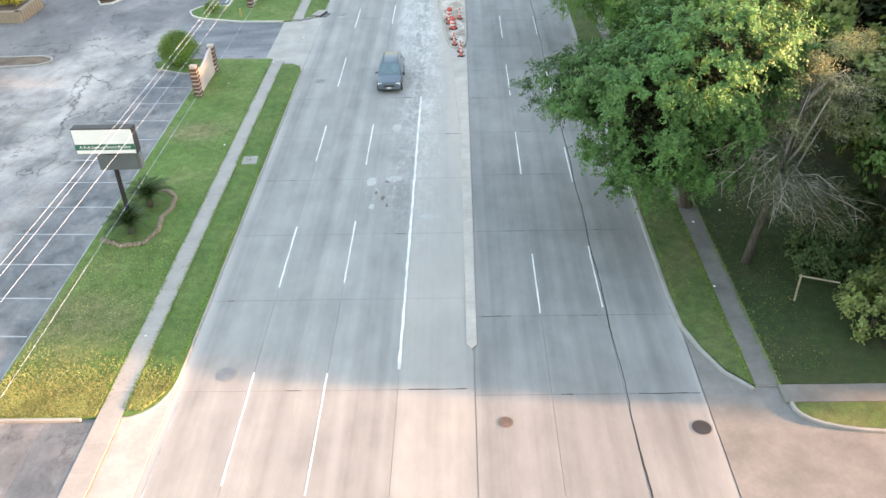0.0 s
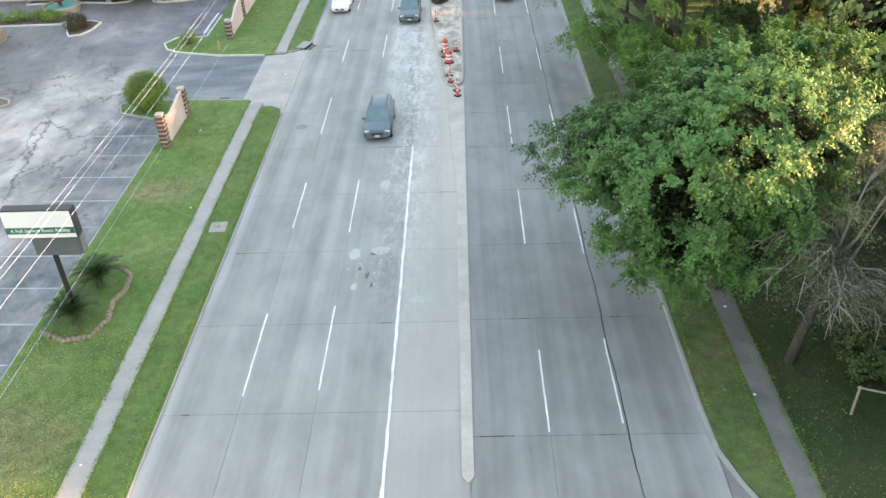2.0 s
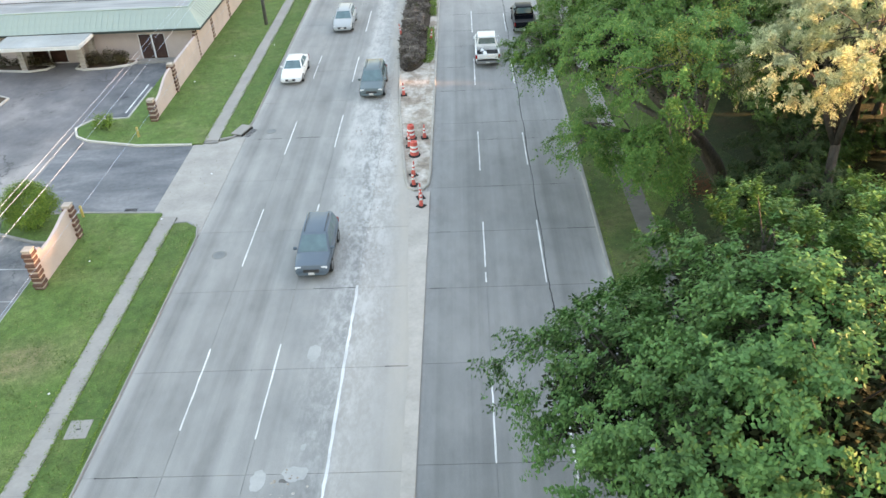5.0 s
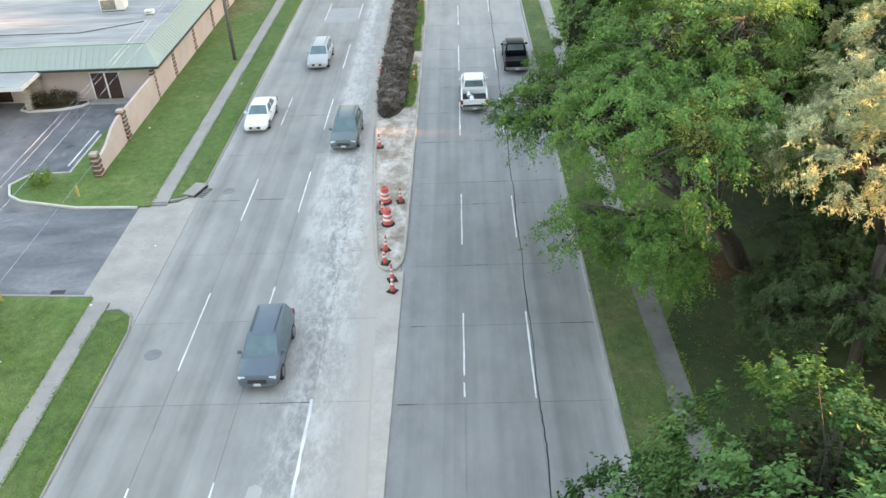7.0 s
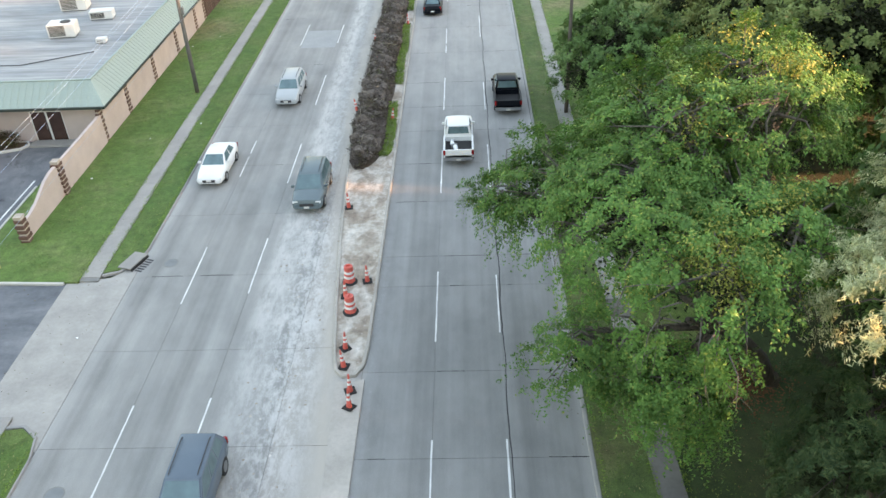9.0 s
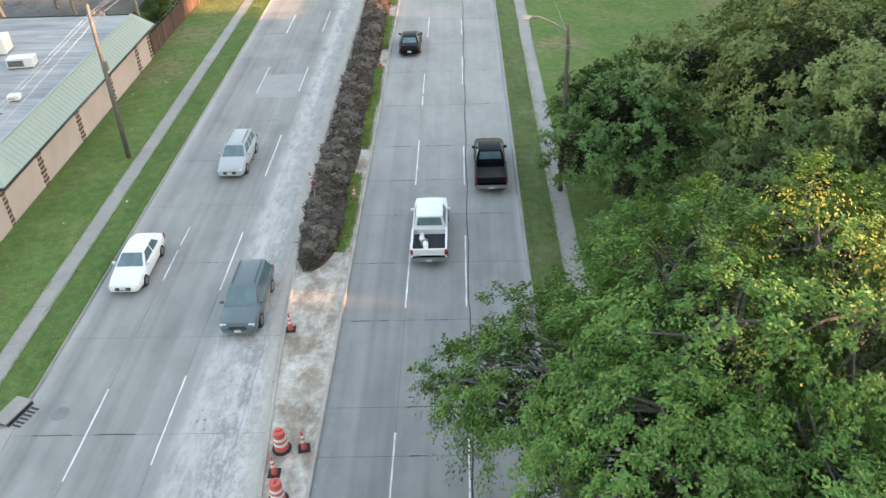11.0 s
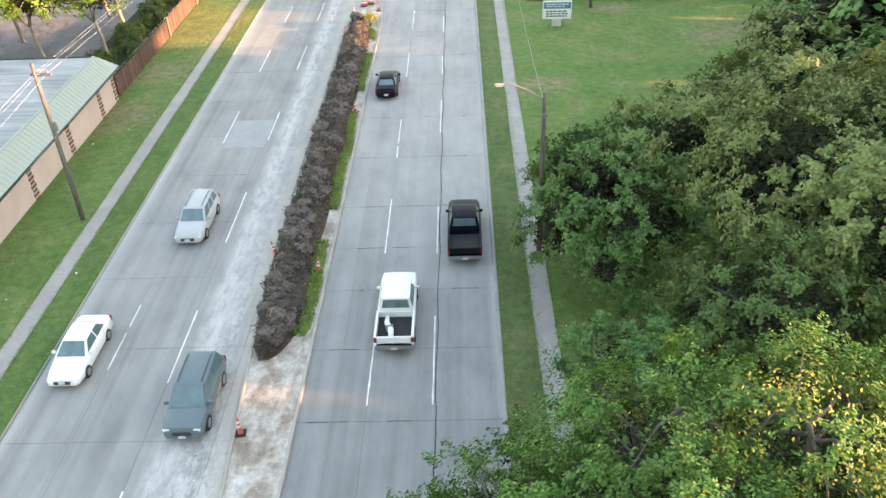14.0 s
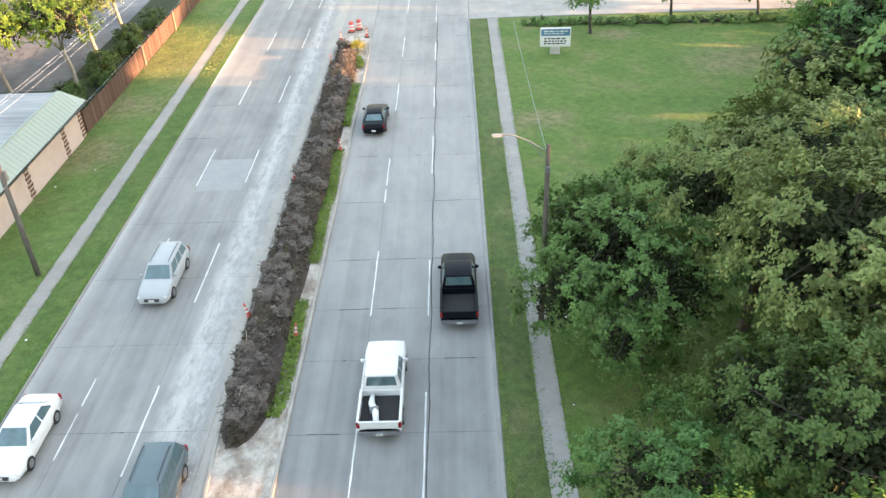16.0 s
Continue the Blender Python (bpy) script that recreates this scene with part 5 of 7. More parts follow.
def roof_membrane():
    n = Nodes("stained_roof_membrane", 0.7)
    c = n.ramp(n.noise(0.22, 6, 0.6, (0.5, 1.5, 1), 0.5), [(0.3, (0.20, 0.215, 0.225)), (0.5, (0.31, 0.325, 0.33)), (0.75, (0.45, 0.455, 0.45))])
    c = n.mix(1.0, c, n.ramp(n.noise(0.9, 5, 0.7, (0.2, 3, 1)), [(0.35, 0.72), (0.6, 1.05)]), "MULTIPLY")
    n.color(c)
    return n.m


MEMBRANE = roof_membrane()


def paint(name, c, rough=0.25, gloss=0.3):
    n = Nodes(name, rough)
    n.color(n.ramp(n.noise(1.2, 3), [(0.3, tuple(v * 0.92 for v in c)), (0.7, c)]))
    n.p.inputs["Specular IOR Level"].default_value = gloss
    n.p.inputs["Coat Weight"].default_value = 0.4 * gloss
    n.p.inputs["Coat Roughness"].default_value = 0.08
    return n.m


def text(name, words, size, material, parent, m, extrude=0.006):
    cu = bpy.data.curves.new(name, "FONT")
    cu.body, cu.size, cu.extrude, cu.align_x, cu.align_y = words, size, extrude, "CENTER", "CENTER"
    cu.materials.append(material)
    ob = obj(name, cu, parent, m)
    return ob


# ---- the event hall with its pink walls and green mansard ----
hall = thing("event_hall", 0, 0, 0, 0, "single-storey pink stucco hall with pale green metal mansard", "building")
EAVE, TOP = 2.95, 4.35


def wall_with_holes(name, x0, x1, y, holes, height, parent, thick=0.3):
    """A wall that faces the lot, with openings right through it."""
    bm = bmesh.new()
    xs = sorted({x0, x1, *(v for h in holes for v in h[:2])})
    for a, b in zip(xs, xs[1:]):
        hole = [h for h in holes if h[0] <= a and h[1] >= b]
        if hole:
            _, _, z0, z1 = hole[0]
            if z0 > 0.05:
                box(bm, a, b, y, y + thick, 0, z0)
            box(bm, a, b, y, y + thick, z1, height)
        else:
            box(bm, a, b, y, y + thick, 0, height)
    bmesh.ops.remove_doubles(bm, verts=bm.verts, dist=0.001)
    return part(name, bm, STUCCO, parent)


wall_with_holes("front_wall", -50, -20.95, 103.0, [(-42.0, -39.1, 0.75, 2.7), (-36.2, -33.0, 0.0, 2.3), (-26.3, -23.9, 0.0, 2.35)], 3.0, hall)
bm = bmesh.new()
box(bm, -21.25, -20.95, 103.3, 130.3, 0, 3.0)
part("side_wall", bm, STUCCO, hall)
bm = bmesh.new()
box(bm, -50, -21.25, 130.0, 130.3, 0, 3.0)
box(bm, -50, -49.7, 103.3, 130.0, 0, 3.0)
part("rear_wall", bm, STUCCO, hall)
bm = bmesh.new()
box(bm, -49.5, -21.6, 103.85, 129.2, 4.05, 4.24)
part("roof_deck", bm, MEMBRANE, hall, "flat stained pale grey roof deck")
for name, b in (("roof_edge", (-50, -21.45, 103.72, 103.9, 4.15, 4.38)), ("roof_edge", (-21.6, -21.45, 103.9, 129.2, 4.15, 4.38)), ("gutter", (-50, -20.2, 101.95, 102.07, 2.83, 3.0)), ("gutter", (-20.32, -20.2, 102.07, 130.6, 2.83, 3.0)),
                ("soffit", (-50, -20.32, 102.07, 103.0, 2.85, 2.92)), ("soffit", (-20.95, -20.32, 103.0, 130.6, 2.85, 2.92))):
    bm = bmesh.new()
    box(bm, *b)
    part(name, bm, DARK_TRIM if name != "roof_edge" else GREEN_METAL, hall)
FRONT_Y, RISE, SIDE_RUN, FRONT_RUN = 102.05, 1.4, 1.3, 1.75


def roof_panel(run):
    """One standing-seam panel of the mansard, laid flat along x."""
    length = math.hypot(run, RISE)
    bm = bmesh.new()
    box(bm, 0, length, -0.25, 0.25, -0.04, 0.0)
    box(bm, 0, length, -0.262, -0.238, 0.0, 0.022)
    me = bpy.data.meshes.new("roof_panel")
    bm.to_mesh(me)
    bm.free()
    me.materials.append(GREEN_METAL)
    return me, run / length, RISE / length


side_panel, sx, sz = roof_panel(SIDE_RUN)
side_turn = Matrix(((-sx, 0, sz, 0), (0, -1, 0, 0), (sz, 0, sx, 0), (0, 0, 0, 1)))
for i in range(51):
    obj("roof_panel", side_panel, hall, Matrix.Translation((-20.22, 104.05 + 0.5 * i, EAVE)) @ side_turn)
front_panel, sx, sz = roof_panel(FRONT_RUN)
front_turn = Matrix(((0, -1, 0, 0), (sx, 0, -sz, 0), (sz, 0, sx, 0), (0, 0, 0, 1)))
for i in range(55):
    obj("roof_panel", front_panel, hall, Matrix.Translation((-21.77 - 0.5 * i, FRONT_Y, EAVE)) @ front_turn)
a, b, c, d = (-20.22, FRONT_Y, EAVE), (-21.52, FRONT_Y + FRONT_RUN, TOP), (-20.22, FRONT_Y + FRONT_RUN, EAVE), (-21.52, FRONT_Y, EAVE)
obj("roof_hip", mesh_of("roof_hip", [a, c, b, d], [(0, 1, 2), (0, 2, 3)], GREEN_METAL), hall)
obj("roof_hip", mesh_of("roof_hip", [(-20.22, 129.3, EAVE), (-20.22, 130.6, EAVE), (-21.52, 129.3, TOP)], [(0, 1, 2)], GREEN_METAL), hall)
obj("roof_hip", mesh_of("roof_hip", [(-20.22, 130.6, EAVE), (-50, 130.6, EAVE), (-50, 129.3, TOP), (-21.52, 129.3, TOP)], [(0, 1, 2, 3)], GREEN_METAL), hall)
# arched window with its grid of small panes
win = obj("arched_window", None, hall)
bm = bmesh.new()
box(bm, -42.0, -39.1, 103.12, 103.16, 0.75, 2.72)
part("pane", bm, GLASS, win)
bm = bmesh.new()
for i in range(8):
    x = -42.0 + 2.9 * i / 7
    box(bm, x - 0.024, x + 0.024, 103.04, 103.14, 0.75, 2.7)
for i in range(6):
    z = 0.75 + 1.95 * i / 5
    box(bm, -42.0, -39.1, 103.05, 103.13, z - 0.022, z + 0.022)
part("mullion", bm, WHITE_METAL, win, "white window grid")
bm = bmesh.new()
tube(bm, [(-42.1, 102.97, 0.7), (-42.1, 102.97, 2.2)] + [(-40.55 - 1.55 * math.cos(radians(q)), 102.97, 2.2 + 0.62 * math.sin(radians(q))) for q in range(15, 180, 15)] + [(-39.0, 102.97, 2.2), (-39.0, 102.97, 0.7)], 0.06, 6)
part("arch_trim", bm, DARK_TRIM, win)
# glazed double doors
for x0, x1 in ((-26.3, -23.9), (-36.2, -33.0)):
    dr = obj("door", None, hall)
    h = 2.35 if x0 > -30 else 2.3
    mid = (x0 + x1) / 2
    bm = bmesh.new()
    for a, b in ((x0, x0 + 0.07), (x1 - 0.07, x1), (mid - 0.06, mid + 0.06)):
        box(bm, a, b, 103.04, 103.2, 0.0, h)
    for z in (0.0, h - 0.07):
        box(bm, x0, x1, 103.05, 103.19, z, z + 0.07)
    part("door_frame", bm, WHITE_METAL, dr)
    for a, b in ((x0 + 0.07, mid - 0.06), (mid + 0.06, x1 - 0.07)):
        bm = bmesh.new()
        box(bm, a, b, 103.1, 103.13, 0.07, h - 0.07)
        part("pane", bm, BROWN_GLASS, dr)
    for xx in (mid - 0.14, mid + 0.14):
        bm = bmesh.new()
        tube(bm, [(xx, 102.98, 0.95), (xx, 102.98, 1.35)], 0.02, 6)
        part("handle", bm, GREY_METAL, dr)
bm = bmesh.new()
box(bm, -26.5, -21.3, 102.0, 102.98, 0, 0.14, None, 0.02)
part("door_step", bm, WALK, hall, "grey concrete step before the doors")
# porch canopy
canopy = obj("canopy", None, hall)
bm = bmesh.new()
box(bm, -37.3, -29.7, 98.8, 102.9, 2.62, 2.9)
part("fascia", bm, WHITE_METAL, canopy)
bm = bmesh.new()
box(bm, -37.2, -29.8, 98.9, 102.95, 2.905, 2.95)
for i in range(16):
    box(bm, -37.2 + 0.49 * i, -37.17 + 0.49 * i, 98.9, 102.95, 2.95, 2.962)
part("canopy_roof", bm, CANOPY_METAL, canopy, "ribbed grey metal canopy roof")
for x, y in ((-36.3, 101.5), (-31.0, 101.5), (-36.3, 102.6), (-30.4, 102.6)):
    col = obj("column", None, canopy)
    rnd = random.Random(int(x * 10 + y))
    for i in range(7):
        for sx_, sy_ in ((-0.13, -0.13), (0.13, -0.13), (-0.13, 0.13), (0.13, 0.13)):
            w = rnd.uniform(0.105, 0.14)
            piece("stone", x + sx_ - w, x + sx_ + w, y + sy_ - 0.12, y + sy_ + 0.12, i * 0.372, i * 0.372 + 0.355, COLUMN_STONE, col)
# brick-and-band pilasters on the side wall


def quoin(parent, x, y, height, proud=0.06):
    """A pilaster of alternating long and short brown courses with pale bands."""
    n = int(height / 0.3)
    for i in range(n):
        z = i * height / n
        w = 0.34 if i % 2 else 0.24
        piece("brick", x - 0.20, x + proud, y - w, y + w, z, z + height / n * 0.62, QUOIN, parent)
        piece("band", x - 0.19, x + proud * 0.8, y - 0.24, y + 0.24, z + height / n * 0.62, z + height / n, QUOIN_PALE, parent)


for y in (102.6, 107.7, 114.1, 120.6, 126.9, 130.1):
    quoin(hall, -20.95, y, 2.75)
# the vents and coolers on the roof
for x, y, w, d, h, nm, lab in ((-27.4, 113.8, 2.1, 1.5, 1.1, "air_conditioner", "white rooftop air conditioner with a dark grille"), (-29.3, 121.0, 2.2, 1.6, 1.3, "air_conditioner", "white rooftop air conditioner with a dark grille"), (-25.8, 118.0, 1.9, 1.1, 0.75, "roof_cooler", "low white rooftop cooler box"), (-23.6, 111.8, 0.8, 0.6, 0.4, "roof_vent", "small white roof vent box")):
    u = thing(nm, x, y, 4.24, 8, lab, "roof unit")
    bm = bmesh.new()
    box(bm, -w / 2, w / 2, -d / 2, d / 2, 0.08, h, None, 0.03)
    part("casing", bm, WHITE_METAL, u)
    bm = bmesh.new()
    for i in range(9):
        z = 0.2 + (h - 0.35) * i / 8
        box(bm, -w / 2 + 0.12, w / 2 * 0.3, -d / 2 - 0.02, -d / 2 + 0.02, z, z + (h - 0.35) / 14)
    part("grille", bm, DARK_METAL, u)
    for xx in (-w / 2 + 0.1, w / 2 - 0.2):
        bm = bmesh.new()
        box(bm, xx, xx + 0.1, -d / 2, d / 2, 0, 0.08)
        part("rail", bm, GREY_METAL, u)
    if h > 1:
        bm = bmesh.new()
        lathe(bm, [(0.4, h), (0.42, h + 0.05), (0.36, h + 0.08)], 20, (w * 0.15, 0))
        part("fan_ring", bm, DARK_METAL, u)
bm = bmesh.new()
tube(bm, [(-44, 107.0, 4.33), (-36, 107.2, 4.33), (-28, 107.0, 4.33), (-23.4, 109.5, 4.33)], 0.035, 6)
pipe = part("roof_pipe", bm, DARK_METAL, None)
tagged(pipe, "thin dark conduit lying across the flat roof", "pipe")

# ---- garden walls in pink stucco ----


def garden_wall(label, profile, piers, x=-20.95):
    w = thing("garden_wall", x, 0, 0, 0, label, "wall")
    bm = bmesh.new()
    front, back = [], []
    for y, z in profile:
        for s, row in ((0.1, front), (-0.1, back)):
            row.append((bm.verts.new((s, y, 0.0)), bm.verts.new((s, y, z))))
    for i in range(len(profile) - 1):
        for row in (front, back):
            bm.faces.new((row[i][0], row[i + 1][0], row[i + 1][1], row[i][1]))
        bm.faces.new((front[i][1], front[i + 1][1], back[i + 1][1], back[i][1]))
    for i in (0, -1):
        bm.faces.new((front[i][0], front[i][1], back[i][1], back[i][0]))
    bmesh.ops.recalc_face_normals(bm, faces=bm.faces)
    part("panel", bm, STUCCO, w)
    for y, h in piers:
        pier = obj("pier", None, w)
        n = int(h / 0.3)
        for i in range(n):
            z = i * h / n
            s = 0.33 if i % 2 else 0.25
            piece("brick", -0.26, 0.26, y - s, y + s, z, z + h / n * 0.6, QUOIN, pier)
            piece("band", -0.22, 0.22, y - 0.22, y + 0.22, z + h / n * 0.6, z + h / n, QUOIN_PALE, pier)
        piece("cap", -0.24, 0.24, y - 0.26, y + 0.26, h, h + 0.08, QUOIN_PALE, pier)
    return w


garden_wall("short pink stucco wall between two brick piers", [(68.2, 2.1), (69.0, 2.1), (69.15, 1.8), (70.2, 1.75), (71.3, 1.9), (72.2, 2.1), (73.0, 2.15)], [(68.1, 2.5), (73.1, 2.25)], -20.55)
garden_wall("long pink stucco wall with a swept end and brick piers", [(89.6, 1.25), (90.5, 1.3), (91.4, 1.45), (92.2, 1.75), (93.0, 2.05), (94.0, 2.2), (95, 2.22), (102.4, 2.22)], [(89.4, 1.75), (95.0, 2.4)], -20.95)

# ---- the roadside sign ----
sign = thing("pylon_sign", -19.5, 49.1, 0.1, 0, "lit white pylon sign with green lettering band on a dark post", "sign")
bm = bmesh.new()
box(bm, -1.65, 1.65, -0.28, 0.28, 5.15, 6.65, None, 0.03)
part("cabinet", bm, DARK_METAL, sign)
bm = bmesh.new()
box(bm, -1.6, 1.6, -0.30, -0.285, 5.2, 6.6)
part("face", bm, SIGN_WHITE, sign, "white sign face")
bm = bmesh.new()
box(bm, -1.6, 1.6, -0.31, -0.302, 5.42, 5.76)
band = part("lettering_band", bm, GREEN_PRINT, sign, "green band with white words")
text("lettering", "A Full Service Event Facility", 0.25, SIGN_WHITE, sign, Matrix.Translation((0, -0.318, 5.59)) @ Euler((radians(90), 0, 0)).to_matrix().to_4x4())
bm = bmesh.new()
box(bm, -0.65, 1.5, -0.22, 0.22, 4.15, 5.1, None, 0.03)
part("message_board", bm, SIGN_GREY, sign, "blank grey message board")
bm = bmesh.new()
for x in (1.52, 1.62):
    box(bm, x, x + 0.05, -0.2, 0.2, 4.2, 5.15)
part("bracket", bm, GREY_METAL, sign)
bm = bmesh.new()
tube(bm, [(0.1, 0, -0.1), (0.1, 0, 5.2)], 0.13, 10)
part("post", bm, BLACK, sign)

# ---- the stone-edged bed with two sago palms ----


def frond_mesh():
    bm = bmesh.new()
    pts = [Vector((0.12 * i * 1.05, 0, 0.36 * math.sin(i / 9 * 2.1) - 0.004 * i * i)) for i in range(11)]
    tube(bm, pts, [0.018 - 0.0012 * i for i in range(11)], 4)
    for i in range(1, 31):
        f = i / 3.0
        k = min(int(f), 9)
        p = pts[k].lerp(pts[k + 1], f - k)
        l = 0.26 * math.sin(min(1, (i + 3) / 12) * 1.57) * (1.0 if i < 24 else (33 - i) / 9)
        for s in (-1, 1):
            q = p + Vector((0.08, s * l, 0.05))
            a = bm.verts.new(p + Vector((-0.026, 0, 0)))
            b = bm.verts.new(p + Vector((0.026, 0, 0)))
            bm.faces.new((a, b, bm.verts.new(q)) if s > 0 else (b, a, bm.verts.new(q)))
    me = bpy.data.meshes.new("frond")
    bm.to_mesh(me)
    bm.free()
    me.materials.append(PALM_LEAF)
    return me


FROND = frond_mesh()


def sago(x, y, s, seed):
    p = thing("sago_palm", x, y, 0.12, 0, "dark green sago palm with arching fronds in the bed", "palm", "sago palms in the stone-edged bed")
    bm = bmesh.new()
    lathe(bm, [(0.2, -0.05), (0.24, 0.15), (0.2, 0.35), (0.16, 0.55), (0.1, 0.65)], 10)
    part("trunk", bm, BARK, p)
    rnd = random.Random(seed)
    for i in range(34):
        m = pose(0, 0, 0.55, 0, 0, i * 137.5) @ pose(0, 0, 0, 0, -(62 - 1.9 * i) + rnd.uniform(-6, 6), 0)
        m = m @ Matrix.Scale(s * rnd.uniform(0.85, 1.1), 4)
        obj("frond", FROND, p, m)
    return p


sago(-19.45, 48.9, 1.15, 1)
sago(-19.3, 51.9, 1.18, 2)
bed = slab("palm_bed", [(-20.75, 48.3), (-19.6, 47.6), (-18.5, 47.9), (-18.1, 49.1), (-18.3, 50.5), (-18.0, 51.5), (-18.1, 52.7), (-18.7, 53.4), (-20.2, 53.6), (-21.2, 52.2), (-21.2, 49.7)], 0.0, 0.135, VERGE, "weedy planted bed round the palms", "flower bed")
edge = thing("bed_edging", 0, 0, 0, 0, "row of rough brown stones edging the palm bed", "edging")
outline = [(-20.9, 48.2), (-19.6, 47.5), (-18.4, 47.8), (-17.98, 49.1), (-18.2, 50.5), (-17.9, 51.5), (-18.0, 52.8), (-18.7, 53.6), (-20.2, 53.7)]
STONES = []
for k in range(4):
    bm = bmesh.new()
    bmesh.ops.create_icosphere(bm, subdivisions=1, radius=0.17)
    rnd = random.Random(k)
    for v in bm.verts:
        v.co *= rnd.uniform(0.8, 1.15)
    me = bpy.data.meshes.new("stone")
    bm.to_mesh(me)
    bm.free()
    me.materials.append(STONE)
    STONES.append(me)
rnd = random.Random(9)
for (ax, ay), (bx, by) in zip(outline, outline[1:]):
    n = max(1, round(math.hypot(bx - ax, by - ay) / 0.27))
    for i in range(n):
        f = i / n
        obj("stone", STONES[rnd.randrange(4)], edge, pose(ax + (bx - ax) * f, ay + (by - ay) * f, 0.16, rnd.uniform(0, 60), 0, rnd.uniform(0, 360)))

# ---- beds, hedges and fountain in front of the hall ----


MULCH = plain("brown_bark_mulch", (0.16, 0.115, 0.085), 0.95, 0.0, 0.4, 3.0)


def bed_with_kerb(nm, outline, material, label, edge=None):
    slab(nm, outline, -0.02, 0.10, material, label, "flower bed")
    kerb(nm + "_kerb", outline, 0.18, 0.16, edge or KERB_PALE, "pale painted kerb round a planted bed", True)


bed_with_kerb("island_bed", [(-36.6, 91.3), (-35.6, 91.6), (-35.0, 93.0), (-34.9, 95.0), (-36.0, 95.6), (-38.2, 95.4), (-38.6, 94.2), (-47, 94.0), (-47, 97.0), (-38.4, 96.6), (-37.2, 94.4)][:6] + [(-38.4, 95.2), (-37.2, 92.4)], BED_SOIL, "kerbed island bed with dark shrubs")
bed_with_kerb("fountain_bed", [(-48, 94.6), (-38.8, 94.8), (-38.2, 96.4), (-39, 97.6), (-48, 97.6)], BED_SOIL, "kerbed bed with yellowing plants beside the fountain")
bed_with_kerb("hedge_bed", [(-31.7, 101.3), (-30.9, 100.9), (-28.6, 101.1), (-27.0, 101.7), (-26.6, 102.3), (-26.9, 102.8), (-31.7, 102.8)], BED_SOIL, "kerbed bed with a brown hedge by the doors")
bed_with_kerb("window_bed", [(-45, 101.4), (-38.8, 101.5), (-35.8, 101.0), (-34.4, 101.4), (-34.0, 102.1), (-36.4, 102.8), (-45, 102.8)], BED_SOIL, "kerbed bed under the arched window")
bed_with_kerb("lot_island", [(-46, 74.4), (-40, 74.9), (-36.2, 75.2), (-35.3, 76.0), (-35.6, 76.8), (-36.6, 77.3), (-46, 77.0)], MULCH, "bare brown kerbed island in the parking lot", KERB)
shrub("island_shrub", -36.6, 93.6, [(0, 0, 0.45, 1.0, 1.4, 0.55), (-0.6, 1.0, 0.5, 1.0, 0.8, 0.6)], DRY_LEAF, "dark reddish-green shrub in the island bed", 12, 9)
shrub("island_shrub", -40.6, 96.2, [(0, 0, 0.5, 1.6, 0.8, 0.6), (-3.2, 0, 0.5, 1.8, 0.8, 0.6)], HEDGE, "loose yellow-green shrub beside the fountain", 13, 8)
shrub("entrance_hedge", -29.2, 101.9, [(-1.2, 0.1, 0.55, 0.9, 0.7, 0.6), (0.3, 0.1, 0.6, 1.1, 0.7, 0.65), (1.4, 0.3, 0.5, 0.8, 0.55, 0.5)], DRY_LEAF, "brownish low hedge by the glazed doors", 14, 10)
shrub("window_hedge", -38.0, 102.1, [(-1.0, 0.1, 0.4, 1.2, 0.5, 0.45), (1.6, 0, 0.45, 1.4, 0.6, 0.5), (3.4, -0.2, 0.4, 0.8, 0.5, 0.4)], DRY_LEAF, "low dark hedge under the arched window", 15, 9)
fountain = thing("fountain", -40.4, 99.2, 0, 0, "round stone fountain with turquoise basin and red urn", "fountain")
bm = bmesh.new()
lathe(bm, [(1.85, 0.0), (1.9, 0.55), (1.85, 0.62), (1.55, 0.62), (1.5, 0.3), (0.05, 0.28)], 28)
part("basin", bm, STONE, fountain)
bm = bmesh.new()
lathe(bm, [(1.5, 0.44), (1.51, 0.5)], 28)
part("water", bm, WATER, fountain, "turquoise water")
bm = bmesh.new()
lathe(bm, [(0.35, 0.3), (0.2, 0.6), (0.16, 0.9), (0.7, 1.15), (0.75, 1.25), (0.15, 1.3), (0.12, 1.6), (0.4, 1.8), (0.42, 1.88), (0.1, 2.0), (0.05, 2.3)], 18)
part("urn", bm, TERRACOTTA, fountain)
# a stone planter at the lot's edge
planter = thing("stone_planter", -45.0, 87.6, 0, 0, "low rubble stone planter with a yellow-leaved shrub", "planter")
rnd = random.Random(4)
for i in range(5):
    for j in range(9):
        w = rnd.uniform(0.24, 0.3)
        piece("stone", -2.4 + 0.55 * j, -2.4 + 0.55 * j + 2 * w, -1.2 + rnd.uniform(-.03, .03), -0.7, i * 0.22, i * 0.22 + 0.2, STONE, planter)
        piece("stone", 2.1, 2.6 + rnd.uniform(-.03, .03), -1.2 + 0.55 * j, -1.2 + 0.55 * j + 2 * w, i * 0.22, i * 0.22 + 0.2, STONE, planter)
bm = bmesh.new()
box(bm, -2.6, 2.1, -0.7, 3.6, 0, 0.98)
part("soil", bm, BED_SOIL, planter)
shrub("planter_shrub", -44.6, 89.2, [(0, 0, 0.9, 1.5, 1.3, 0.9)], YELLOW_LEAF, "yellow-leaved shrub in the stone planter", 16, 8, z=0.95)

